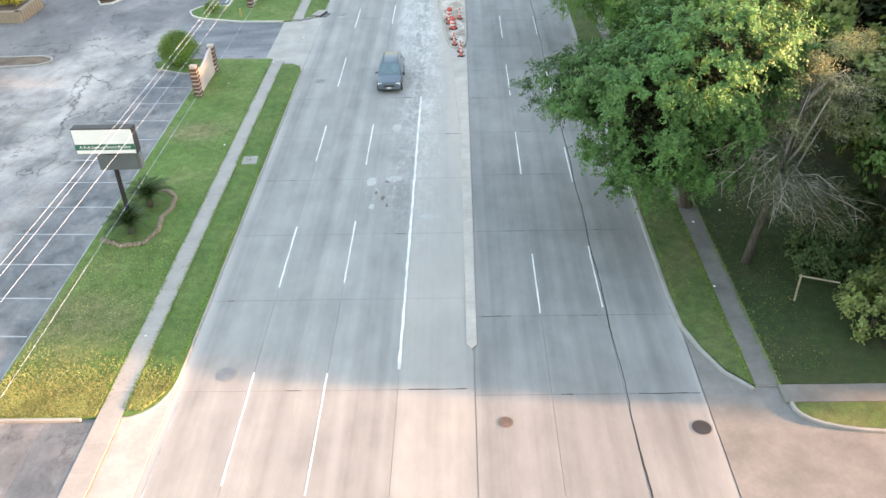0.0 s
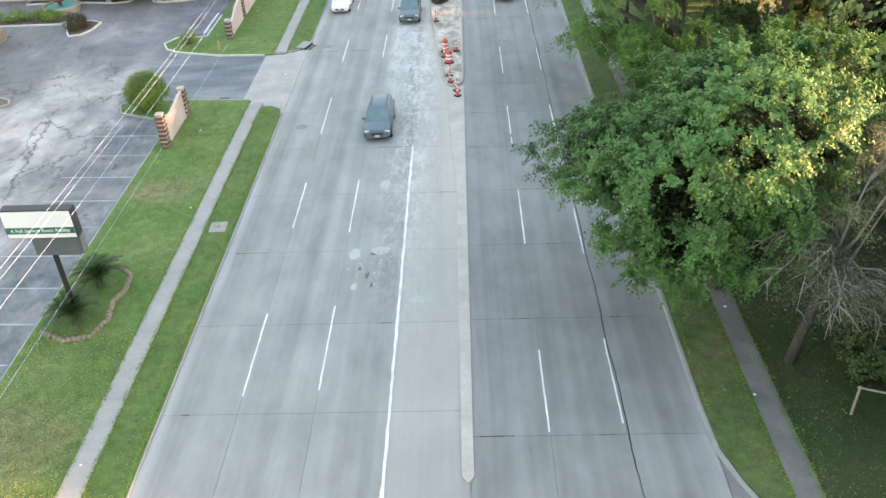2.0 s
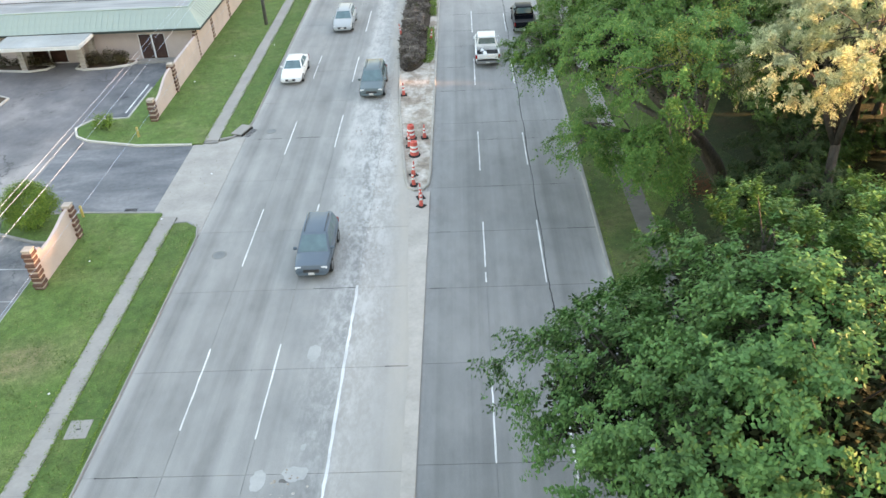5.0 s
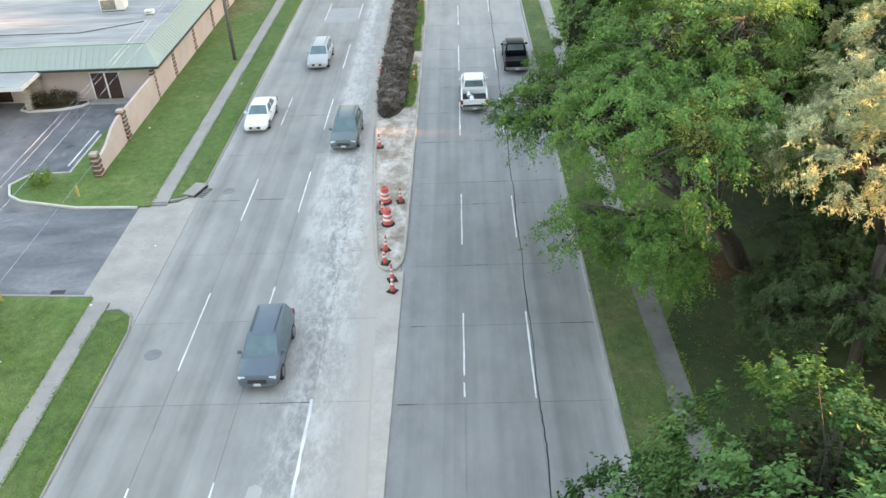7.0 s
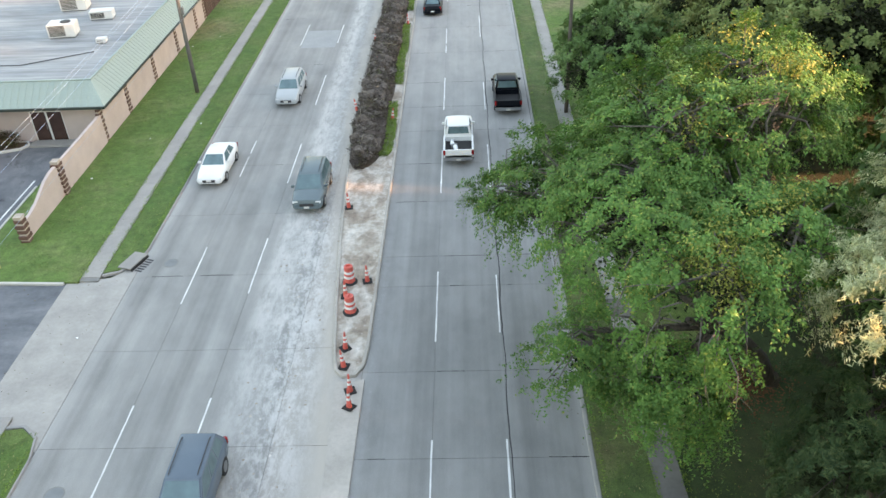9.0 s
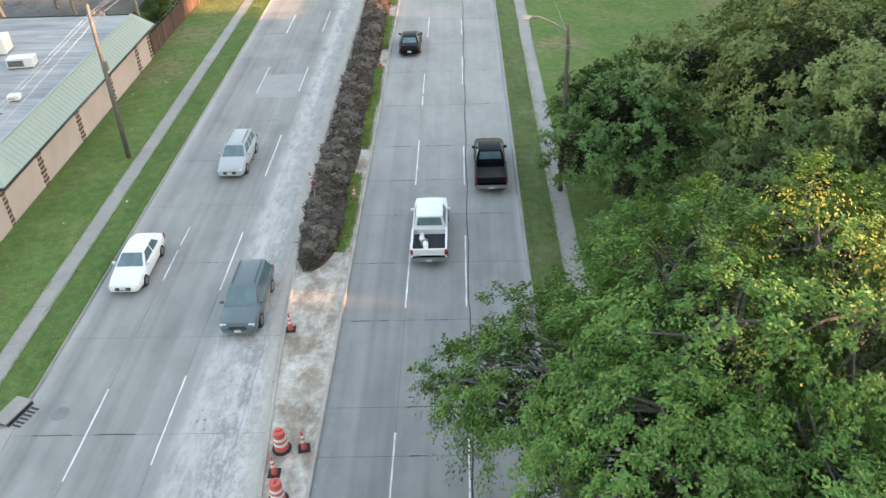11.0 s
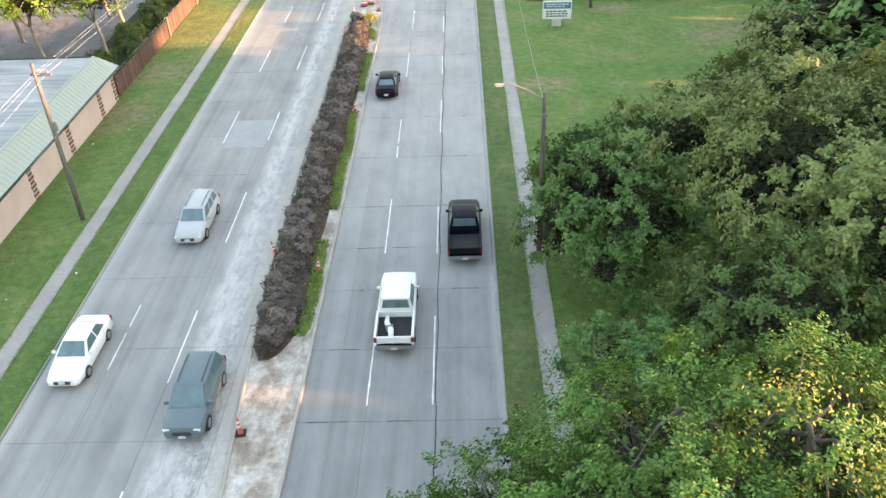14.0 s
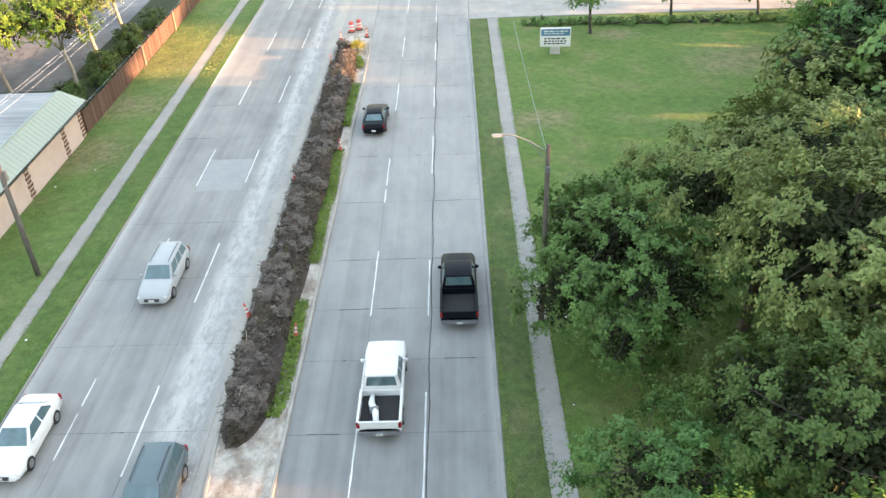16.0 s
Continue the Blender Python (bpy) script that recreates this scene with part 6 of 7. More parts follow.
# ---- poles, wires, lamps, fence ----


def utility_pole(x, y, h, label):
    p = thing("utility_pole", x, y, 0.1, 0, label, "pole", "wooden poles along the lawn")
    bm = bmesh.new()
    tube(bm, [(0, 0, -0.2), (0, 0, h * 0.5), (0, 0, h)], [0.17, 0.15, 0.115], 10)
    part("shaft", bm, POLE_WOOD, p, smooth=True)
    bm = bmesh.new()
    box(bm, -0.25, 0.95, -0.07, 0.07, h - 0.75, h - 0.62)
    part("crossarm", bm, POLE_WOOD, p)
    for xx in (0.06, 0.3, 0.74):
        bm = bmesh.new()
        lathe(bm, [(0.03, h - 0.62), (0.05, h - 0.56), (0.03, h - 0.5), (0.05, h - 0.46), (0.02, h - 0.42)], 8, (xx, 0))
        part("insulator", bm, GREY_METAL, p)
    bm = bmesh.new()
    box(bm, 0.12, 0.3, -0.1, 0.1, 6.3, 6.9, None, 0.02)
    part("terminal_box", bm, GREY_METAL, p)
    return p


utility_pole(-16.72, 111.2, 10.6, "weathered wooden utility pole on the grass beside the sidewalk")
utility_pole(-16.72, 172.0, 10.6, "weathered wooden utility pole beyond the fence")
utility_pole(-16.72, 9.0, 10.6, "weathered wooden utility pole beside the driveway apron")


def wire(x0, z, sag, r, label):
    bm = bmesh.new()
    for y0, y1 in ((9.0, 111.2), (111.2, 172.0), (172.0, 235.0)):
        s = sag * ((y1 - y0) / 100) ** 2
        tube(bm, [(x0, y0 + (y1 - y0) * i / 24, z - 4 * s * (i / 24) * (1 - i / 24)) for i in range(25)], r, 4, False)
    return tagged(part("overhead_wire", bm, WIRE, None), label, "wire", "wires between the poles")


wire(-16.66, 10.16, 1.28, 0.0055, "pale overhead wire strung along the lawn")
wire(-16.44, 10.12, 1.35, 0.0055, "pale overhead wire strung along the lawn")
wire(-15.98, 10.08, 1.7, 0.0055, "pale overhead wire strung along the lawn")
wire(-16.3, 6.4, 0.75, 0.005, "thin low overhead cable strung between the poles")

lamp = thing("street_lamp", 12.3, 105.3, 0.1, 0, "wooden lamp post with a long arm over the sidewalk", "street lamp")
bm = bmesh.new()
tube(bm, [(0, 0, -0.2), (0, 0, 5.0), (0, 0, 10.45)], [0.16, 0.14, 0.11], 10)
part("shaft", bm, DARK_POLE, lamp, smooth=True)
bm = bmesh.new()
tube(bm, [(0, 0, 10.05), (-0.8, 0, 10.6), (-1.6, -0.02, 10.98), (-2.1, -0.05, 11.04)], 0.035, 8)
part("arm", bm, GREY_METAL, lamp, "thin grey metal arm")
bm = bmesh.new()
tube(bm, [(0, 0, 9.6), (-0.9, 0, 10.6)], 0.018, 6)
part("brace", bm, GREY_METAL, lamp)
bm = bmesh.new()
box(bm, -2.58, -2.05, -0.13, 0.05, 10.96, 11.06, None, 0.04)
head = part("lamp_head", bm, LAMP_GREY, lamp, "pale cobra lamp head")
bm = bmesh.new()
box(bm, -2.5, -2.15, -0.1, 0.02, 10.93, 10.96)
part("lens", bm, SIGN_WHITE, head)
bm = bmesh.new()
box(bm, -0.12, 0.12, -0.2, -0.1, 9.1, 9.4, None, 0.02)
part("control_box", bm, GREY_METAL, lamp)
bm = bmesh.new()
tube(bm, [(12.3, 105.3 + (165 - 105.3) * i / 20, 9.95 - 4 * 1.0 * (i / 20) * (1 - i / 20)) for i in range(21)], 0.006, 4, False)
tagged(part("overhead_wire", bm, WIRE, None), "thin wire from the lamp post across the lawn", "wire")
copy_thing(lamp, pose(12.3, 165.0, 0.1))

fence = thing("wooden_fence", -21.0, 130.9, 0.08, 0, "tall brown wooden board fence beside the grass", "fence")
rnd = random.Random(3)
y = 0.0
while y < 52:
    piece("board", 0.0, 0.03, y, y + 0.145, 0.02, 1.86 - 0.02 * rnd.randrange(3), FENCE_WOOD, fence)
    y += 0.182
for k in range(19):
    piece("post", -0.16, -0.04, k * 2.9, k * 2.9 + 0.12, 0, 1.98, FENCE_WOOD, fence)
for z in (0.35, 1.5):
    piece("rail", -0.04, 0.0, 0, 52, z, z + 0.09, FENCE_WOOD, fence)
for k in range(1, 5):
    piece("pilaster", 0.03, 0.2, 4.2 + 10.2 * k, 4.5 + 10.2 * k, 0, 2.0, PILASTER_WOOD, fence)

church = thing("lawn_sign", 17.5, 145.3, 0.1, -3, "white lawn sign with a blue header and rows of letters", "sign")
bm = bmesh.new()
box(bm, -1.4, 1.4, -0.14, 0.14, 0.7, 2.45, None, 0.03)
part("cabinet", bm, WHITE_METAL, church)
bm = bmesh.new()
box(bm, -1.3, 1.3, -0.16, -0.145, 1.75, 2.35)
part("header", bm, BLUE_PRINT, church, "blue header panel")
bm = bmesh.new()
box(bm, -1.3, 1.3, -0.16, -0.145, 0.8, 1.7)
part("letter_board", bm, SIGN_WHITE, church)
rnd = random.Random(2)
for z0, h, mt, row in ((2.12, 0.1, SIGN_WHITE, 1), (1.92, 0.07, SIGN_WHITE, 2), (1.42, 0.13, DARK_METAL, 3), (1.18, 0.13, DARK_METAL, 4), (0.95, 0.13, DARK_METAL, 5)):
    x = -1.05
    while x < 0.95:
        w = rnd.uniform(0.14, 0.4)
        if row != 2 or x < 0.5:
            piece("letter_bar", x, min(1.1, x + w), -0.172, -0.161, z0, z0 + h, mt, church)
        x += w + 0.09
bm = bmesh.new()
box(bm, -0.45, 0.45, -0.2, 0.2, -0.1, 0.7, None, 0.04)
part("pedestal", bm, KERB_PALE, church)

# a white timber sign frame in the grass
post = thing("timber_sign_frame", 15.8, 41.9, 0.1, 0, "faded bare timber frame with one arm and no board", "post")
bm = bmesh.new()
box(bm, -0.04, 0.04, -0.04, 0.04, -0.2, 1.6, None, 0.008)
part("upright", bm, FADED_TIMBER, post)
bm = bmesh.new()
box(bm, -0.1, 1.75, -0.035, 0.035, 1.48, 1.55, pose(0, 0, 0, 0, 0, -20), 0.008)
part("arm", bm, FADED_TIMBER, post)
for x, y in ((-21.3, 86.6), (-21.1, 75.4)):
    p = thing("bollard", x, y, 0.08, 0, "short faded yellow marker post by the driveway", "bollard", "yellow posts at the driveway")
    bm = bmesh.new()
    tube(bm, [(0, 0, -0.1), (0, 0, 0.75)], 0.09, 10)
    part("tube", bm, YELLOW_PAINT, p)
    bm = bmesh.new()
    lathe(bm, [(0.09, 0.75), (0.07, 0.8), (0.02, 0.83)], 10)
    part("cap", bm, YELLOW_PAINT, p)

# ---- drums and cones on the median ----


def drum():
    d = thing("traffic_drum", 0, 0, 0, 0, "orange traffic drum with white bands and a black base", "traffic drum", "drums on the median")
    zs = [(0.0, 0.28, ORANGE), (0.28, 0.43, REFLECT), (0.43, 0.56, ORANGE), (0.56, 0.71, REFLECT), (0.71, 0.98, ORANGE)]
    for a, b, mt in zs:
        bm = bmesh.new()
        ra, rb = 0.30 - 0.07 * a, 0.30 - 0.07 * b
        lathe(bm, [(ra - 0.012, a + 0.05), (ra, a + 0.065), (rb, b + 0.035), (rb - 0.012, b + 0.05)], 18)
        part("band" if mt is REFLECT else "shell", bm, mt, d, "white reflective band" if mt is REFLECT else "")
    bm = bmesh.new()
    lathe(bm, [(0.40, 0.0), (0.41, 0.04), (0.33, 0.09), (0.3, 0.1)], 18)
    part("base", bm, BLACK, d, "black rubber base")
    bm = bmesh.new()
    box(bm, -0.12, 0.12, -0.02, 0.02, 1.02, 1.12, None, 0.01)
    part("handle", bm, ORANGE, d)
    return d


def cone():
    c = thing("traffic_cone", 0, 0, 0, 0, "slim orange traffic cone with white bands on the median", "traffic cone", "cones on the median")
    prof = lambda z: 0.135 - 0.095 * z
    for a, b, mt in ((0.03, 0.42, ORANGE), (0.42, 0.55, REFLECT), (0.55, 0.66, ORANGE), (0.66, 0.79, REFLECT), (0.79, 1.02, ORANGE)):
        bm = bmesh.new()
        lathe(bm, [(prof(a), a), (prof(b), b)], 14)
        part("band" if mt is REFLECT else "shell", bm, mt, c, "white reflective band" if mt is REFLECT else "")
    bm = bmesh.new()
    box(bm, -0.25, 0.25, -0.25, 0.25, 0.0, 0.055, None, 0.02)
    part("base", bm, BLACK, c, "black rubber base")
    return c


d0, c0 = drum(), cone()
d0.matrix_basis = pose(-1.38, 84.6, 0.1, 0, 0, 20)
copy_thing(d0, pose(-1.05, 82.0, 0.1, 0, 0, 75))
c0.matrix_basis = pose(-0.45, 84.6, 0.1, 0, 0, 12)
for k, (x, y, r) in enumerate(((-1.45, 83.3, 0), (-1.0, 79.2, 3), (-0.92, 77.9, -4), (-0.45, 76.3, 0), (-0.38, 75.3, 5), (-2.3, 92.3, 2), (-0.5, 104.8, -8), (-3.25, 106.6, 9), (-3.2, 122.0, -6), (-0.45, 126.4, 4), (-3.2, 144.0, 0), (-3.0, 150.6, 0), (-0.5, 151.6, 0), (-2.5, 115.2, 10))):
    copy_thing(c0, pose(x, y, 0.1 if y > 77 else 0.078, r, r * 0.5, 37 * k))
for x, y in ((-2.2, 153.4), (-1.5, 154.0)):
    copy_thing(d0, pose(x, y, 0.1, 0, 0, 40 * x))

# ---- the heap of dug-up roots and brush ----
heap_rng = np.random.default_rng(17)
heap = tagged(obj("brush_heap", None), "long heap of dug-up dark roots and brush on the median", "brush heap", kind="stuff")
ys = np.arange(97.2, 149.2, 0.35)
us = np.linspace(0, 1, 11)
verts, faces = [], []


def heap_edge(y):
    left = -3.25 if y > 104 else -2.9 - 0.35 * (y - 97) / 7
    right = -0.5 - 0.45 * (0.5 + 0.5 * noise.noise(Vector((y * 0.22, 9, 0))))
    if y < 100:
        right -= 0.25 * (100 - y)
    if y > 144:
        right -= 0.25 * (y - 144)
        left += 0.1 * (y - 144)
    left += 0.16 * noise.noise(Vector((y * 0.7, 2, 0)))
    if y < 98.8:
        mid, half = (left + right) / 2, (right - left) / 2 * math.sqrt(max(0.04, 1 - ((98.8 - y) / 1.65) ** 2))
        left, right = mid - half, mid + half
    return left, right


def heap_height(y, u):
    e = min(1, (y - 97.0) / 1.2, (149.4 - y) / 1.5)
    h = (math.sin(math.pi * u) ** 0.6) * (0.95 + 0.55 * noise.noise(Vector((y * 0.45, u * 2, 0))) + 0.25 * noise.noise(Vector((y * 1.3, u * 4, 5))))
    return 0.1 + max(0.0, h * e) * (1.0 if y < 132 else 0.85)


for y in ys:
    l, r = heap_edge(y)
    for u in us:
        verts.append((l + (r - l) * u, y, heap_height(y, u)))
n = len(us)
for i in range(len(ys) - 1):
    for k in range(n - 1):
        faces.append((i * n + k, i * n + k + 1, (i + 1) * n + k + 1, (i + 1) * n + k))
obj("soil_core", mesh_of("soil_core", verts, faces, SOIL), heap)
bm = bmesh.new()
LUMPS = []
for k in range(120):
    y = 98.2 + 50.2 * ((k * 0.618034) % 1.0)
    l, r = heap_edge(y)
    u = heap_rng.uniform(0.22, 0.8)
    R = heap_rng.uniform(0.32, 0.7) * (1.0 if y < 135 else 0.8)
    c0_ = Vector((l + (r - l) * u, y, 0.1 + heap_rng.uniform(0.25, 0.65) * R + 0.45 * math.sin(math.pi * u)))
    LUMPS.append((c0_, R))
    for v in bmesh.ops.create_icosphere(bm, subdivisions=3, radius=R, matrix=Matrix.Translation(c0_))["verts"]:
        d = (v.co - c0_)
        q = v.co * 2.2
        v.co = c0_ + Vector((d.x, d.y, d.z * 0.8)) * (1 + 0.4 * noise.noise(q) + 0.28 * noise.noise(q * 2.7) + 0.16 * noise.noise(q * 6))
part("root_balls", bm, BRUSH, heap)
verts, faces = [], []
for _ in range(11000):
    y = heap_rng.uniform(97.2, 149)
    u = heap_rng.uniform(0.02, 0.98)
    l, r = heap_edge(y)
    p = Vector((l + (r - l) * u, y, heap_height(y, u) + heap_rng.uniform(-0.06, 0.2)))
    if heap_rng.random() < 0.6:
        c0_, R = LUMPS[int(heap_rng.integers(len(LUMPS)))]
        w = Vector((heap_rng.normal(), heap_rng.normal(), abs(heap_rng.normal()) * 0.8)).normalized()
        p = c0_ + Vector((w.x, w.y, w.z * 0.8)) * R * heap_rng.uniform(0.92, 1.2)
    d = Vector((heap_rng.normal(), heap_rng.normal(), heap_rng.normal() * 0.55)).normalized()
    ln, rad = heap_rng.uniform(0.15, 0.6), heap_rng.choice((0.009, 0.013, 0.018, 0.032))
    bend = Vector((heap_rng.normal(), heap_rng.normal(), heap_rng.normal())) * 0.25
    side = d.cross(Vector((0.2, 0.5, 0.8))).normalized()
    up = d.cross(side)
    k = len(verts)
    for f, w in ((-0.5, 1.0), (0.05, 0.8), (0.5, 0.3)):
        q = p + d * ln * f + bend * (f * f) * ln * 1.6
        for a in range(3):
            verts.append(q + (side * math.cos(a * 2.094) + up * math.sin(a * 2.094)) * rad * w)
    for s in (0, 3):
        for a in range(3):
            b = (a + 1) % 3
            faces.append((k + s + a, k + s + b, k + s + 3 + b, k + s + 3 + a))
ROOT = foliage("loose_roots", [(0.0, (0.026, 0.02, 0.017)), (0.5, (0.08, 0.064, 0.054)), (0.85, (0.19, 0.156, 0.134)), (0.93, (0.10, 0.12, 0.05)), (1.0, (0.36, 0.30, 0.25))], 0.0, 0.9)
obj("roots", mesh_of("roots", verts, faces, ROOT), heap)
pts = []
for _ in range(9000):
    y = heap_rng.uniform(97.2, 149)
    u = heap_rng.uniform(0.05, 0.97)
    if noise.noise(Vector((y * 0.3, u * 1.5, 11))) > 0.05:
        l, r = heap_edge(y)
        pts.append((l + (r - l) * u, y, heap_height(y, u) + heap_rng.uniform(0, 0.15)))
pts = np.array(pts)
obj("dry_leaves", leaf_mesh("dry_leaves", pts, np.tile([0, 0, 1.0], (len(pts), 1)), 0.16, 0.08, DRY_LEAF, 5), heap)
WEED = foliage("weed_leaves", [(0.0, (0.10, 0.18, 0.03)), (0.5, (0.16, 0.26, 0.045)), (1.0, (0.24, 0.32, 0.07))], 0.25)
pts = []
for _ in range(12000):
    y = heap_rng.uniform(99, 146)
    if noise.noise(Vector((y * 0.16, 2, 3))) > -0.15:
        l, r = heap_edge(y)
        pts.append((min(-0.06, r + heap_rng.uniform(-0.25, 0.6)), y, 0.12 + heap_rng.uniform(0, 0.22)))
pts = np.array(pts)
weeds = tagged(obj("weeds", leaf_mesh("weeds", pts, np.tile([0, 0, 1.0], (len(pts), 1)), 0.19, 0.08, WEED, 6)), "green weeds along the median kerb beside the brush", "weeds", kind="stuff")

# ---- covers and drains ----


def disc(nm, x, y, r, z, material, label, cat):
    t = thing(nm, x, y, z, 0, label, cat)
    bm = bmesh.new()
    lathe(bm, [(r, 0.0), (r, 0.006)], 24)
    part("ring", bm, JOINT, t)
    bm = bmesh.new()
    lathe(bm, [(r * 0.86, 0.003), (r * 0.86, 0.011)], 24)
    lid = part("lid", bm, material, t)
    bm = bmesh.new()
    for i in range(7):
        q = -0.6 + 0.2 * i
        w = math.sqrt(max(0, 0.7 - q * q)) * r * 0.9
        box(bm, -w, w, q * r - 0.015, q * r + 0.015, 0.011, 0.015)
    part("rib", bm, material, lid)
    return t


RUST = plain("rusty_iron", (0.16, 0.12, 0.10), 0.7, 0.3, 0.25)
disc("manhole_cover", 1.2, 34.1, 0.36, 0.002, RUST, "round rusty manhole cover in the concrete", "manhole cover")
disc("manhole_cover", 9.25, 33.7, 0.46, 0.002, DARK_METAL, "round dark iron manhole cover near the corner", "manhole cover")
disc("manhole_cover", -11.3, 37.2, 0.5, 0.002, GREY_METAL, "round grey patched manhole cover in the lane", "manhole cover")
disc("manhole_cover", -11.6, 70.8, 0.42, 0.002, GREY_METAL, "round grey manhole cover in the lane", "manhole cover")
disc("manhole_cover", -11.7, 86.9, 0.42, 0.002, GREY_METAL, "round grey manhole cover near the drain inlet", "manhole cover")
inlet = thing("drain_inlet", -13.75, 86.9, 0.0, 0, "concrete storm drain inlet with a dark slot", "drain inlet")
bm = bmesh.new()
box(bm, -0.55, 0.3, -0.75, 0.85, 0.13, 0.2, pose(0, 0, 0, 0, 0, -18), 0.02)
part("top_slab", bm, WALK, inlet)
bm = bmesh.new()
box(bm, 0.28, 0.36, -0.7, 0.8, 0.0, 0.13, pose(0, 0, 0, 0, 0, -18))
part("slot", bm, BLACK, inlet)
bm = bmesh.new()
for i in range(6):
    box(bm, 0.42, 0.85, -0.6 + 0.22 * i, -0.5 + 0.22 * i, 0.002, 0.02, pose(0, 0, 0, 0, 0, -18))
part("grate", bm, DARK_METAL, inlet)
vault = thing("vault_lid", -14.42, 57.5, 0.11, 3, "pale square concrete vault lid in the verge", "vault lid")
bm = bmesh.new()
box(bm, -0.48, 0.48, -0.55, 0.55, -0.05, 0.03, None, 0.01)
part("lid", bm, WALK, vault)
bm = bmesh.new()
box(bm, -0.08, 0.08, -0.03, 0.03, 0.03, 0.04)
part("lift_ring", bm, DARK_METAL, vault)
grate = thing("gutter_grate", -18.4, 75.95, 0.02, 0, "dark iron gutter grate beside the driveway kerb", "grate")
for i in range(8):
    piece("bar", -0.4 + 0.1 * i, -0.34 + 0.1 * i, 0.02, 0.4, -0.01, 0.012, DARK_METAL, grate)

# rubble where the lane surface has broken up
rubble_pts = np.random.default_rng(3)
rv, rf = [], []
for _ in range(260):
    cx, cy = (rubble_pts.normal(-5.1, 0.5), rubble_pts.normal(52.5, 1.6)) if rubble_pts.random() < 0.35 else (rubble_pts.uniform(-5.4, -2.2), rubble_pts.uniform(70, 100))
    s = rubble_pts.uniform(0.02, 0.07)
    k = len(rv)
    for q in range(5):
        a = q * math.tau / 5 + rubble_pts.uniform(-.3, .3)
        rv.append((cx + s * math.cos(a) * rubble_pts.uniform(.7, 1.4), cy + s * math.sin(a) * rubble_pts.uniform(.7, 1.4), 0.001))
    rv.append((cx, cy, s * 0.5))
    for q in range(5):
        rf.append((k + q, k + (q + 1) % 5, k + 5))
tagged(obj("concrete_crumbs", mesh_of("concrete_crumbs", rv, rf, DIRT)), "pale crumbs of broken concrete on the lanes", "rubble", kind="stuff")

# pale patches and dark breaks in the worn lane
PALE_PATCH = side_concrete("pale_lane_patch", (0.36, 0.36, 0.345), (0.46, 0.455, 0.435))
DARK_BREAK = side_concrete("dark_lane_break", (0.10, 0.095, 0.09), (0.17, 0.16, 0.15))


def lane_patch(x, y, rx, ry, material, label, seed):
    """A thin ragged patch lying in the lane."""
    rnd = random.Random(seed)
    ring = []
    for i in range(18):
        a = i * math.tau / 18
        k = 1 + 0.28 * noise.noise(Vector((math.cos(a) * 1.6, math.sin(a) * 1.6, seed))) + rnd.uniform(-0.12, 0.12)
        ring.append((x + rx * k * math.cos(a), y + ry * k * math.sin(a)))
    return slab("lane_patch", ring, -0.02, 0.003 + 0.0004 * (seed % 4), material, label, "road")


for k, (x, y, rx, ry) in enumerate(((-6.15, 54.6, 0.34, 0.5), (-4.75, 54.9, 0.5, 0.42), (-5.0, 62.2, 0.3, 0.6), (-4.6, 56.3, 0.12, 0.2), (-5.9, 51.6, 0.16, 0.3), (-2.4, 50.4, 0.6, 0.25))):
    lane_patch(x, y, rx, ry, PALE_PATCH, "pale scraped patch in the worn concrete lane", 10 + k)
for k, (x, y, rx, ry) in enumerate(((-5.1, 54.55, 0.22, 0.1), (-5.3, 52.6, 0.12, 0.3), (-5.75, 53.2, 0.09, 0.16), (-5.0, 51.7, 0.08, 0.2))):
    lane_patch(x, y, rx, ry, DARK_BREAK, "dark broken spot in the worn concrete lane", 20 + k)

# ---- vehicles ----
RIM = plain("alloy_rim", (0.35, 0.36, 0.37), 0.35, 0.8)
LAMP_CLEAR = plain("headlamp_lens", (0.75, 0.77, 0.78), 0.12)
LAMP_RED = plain("tail_lamp_lens", (0.35, 0.012, 0.012), 0.15)
PLATE = plain("plain_plate", (0.62, 0.62, 0.60), 0.4)
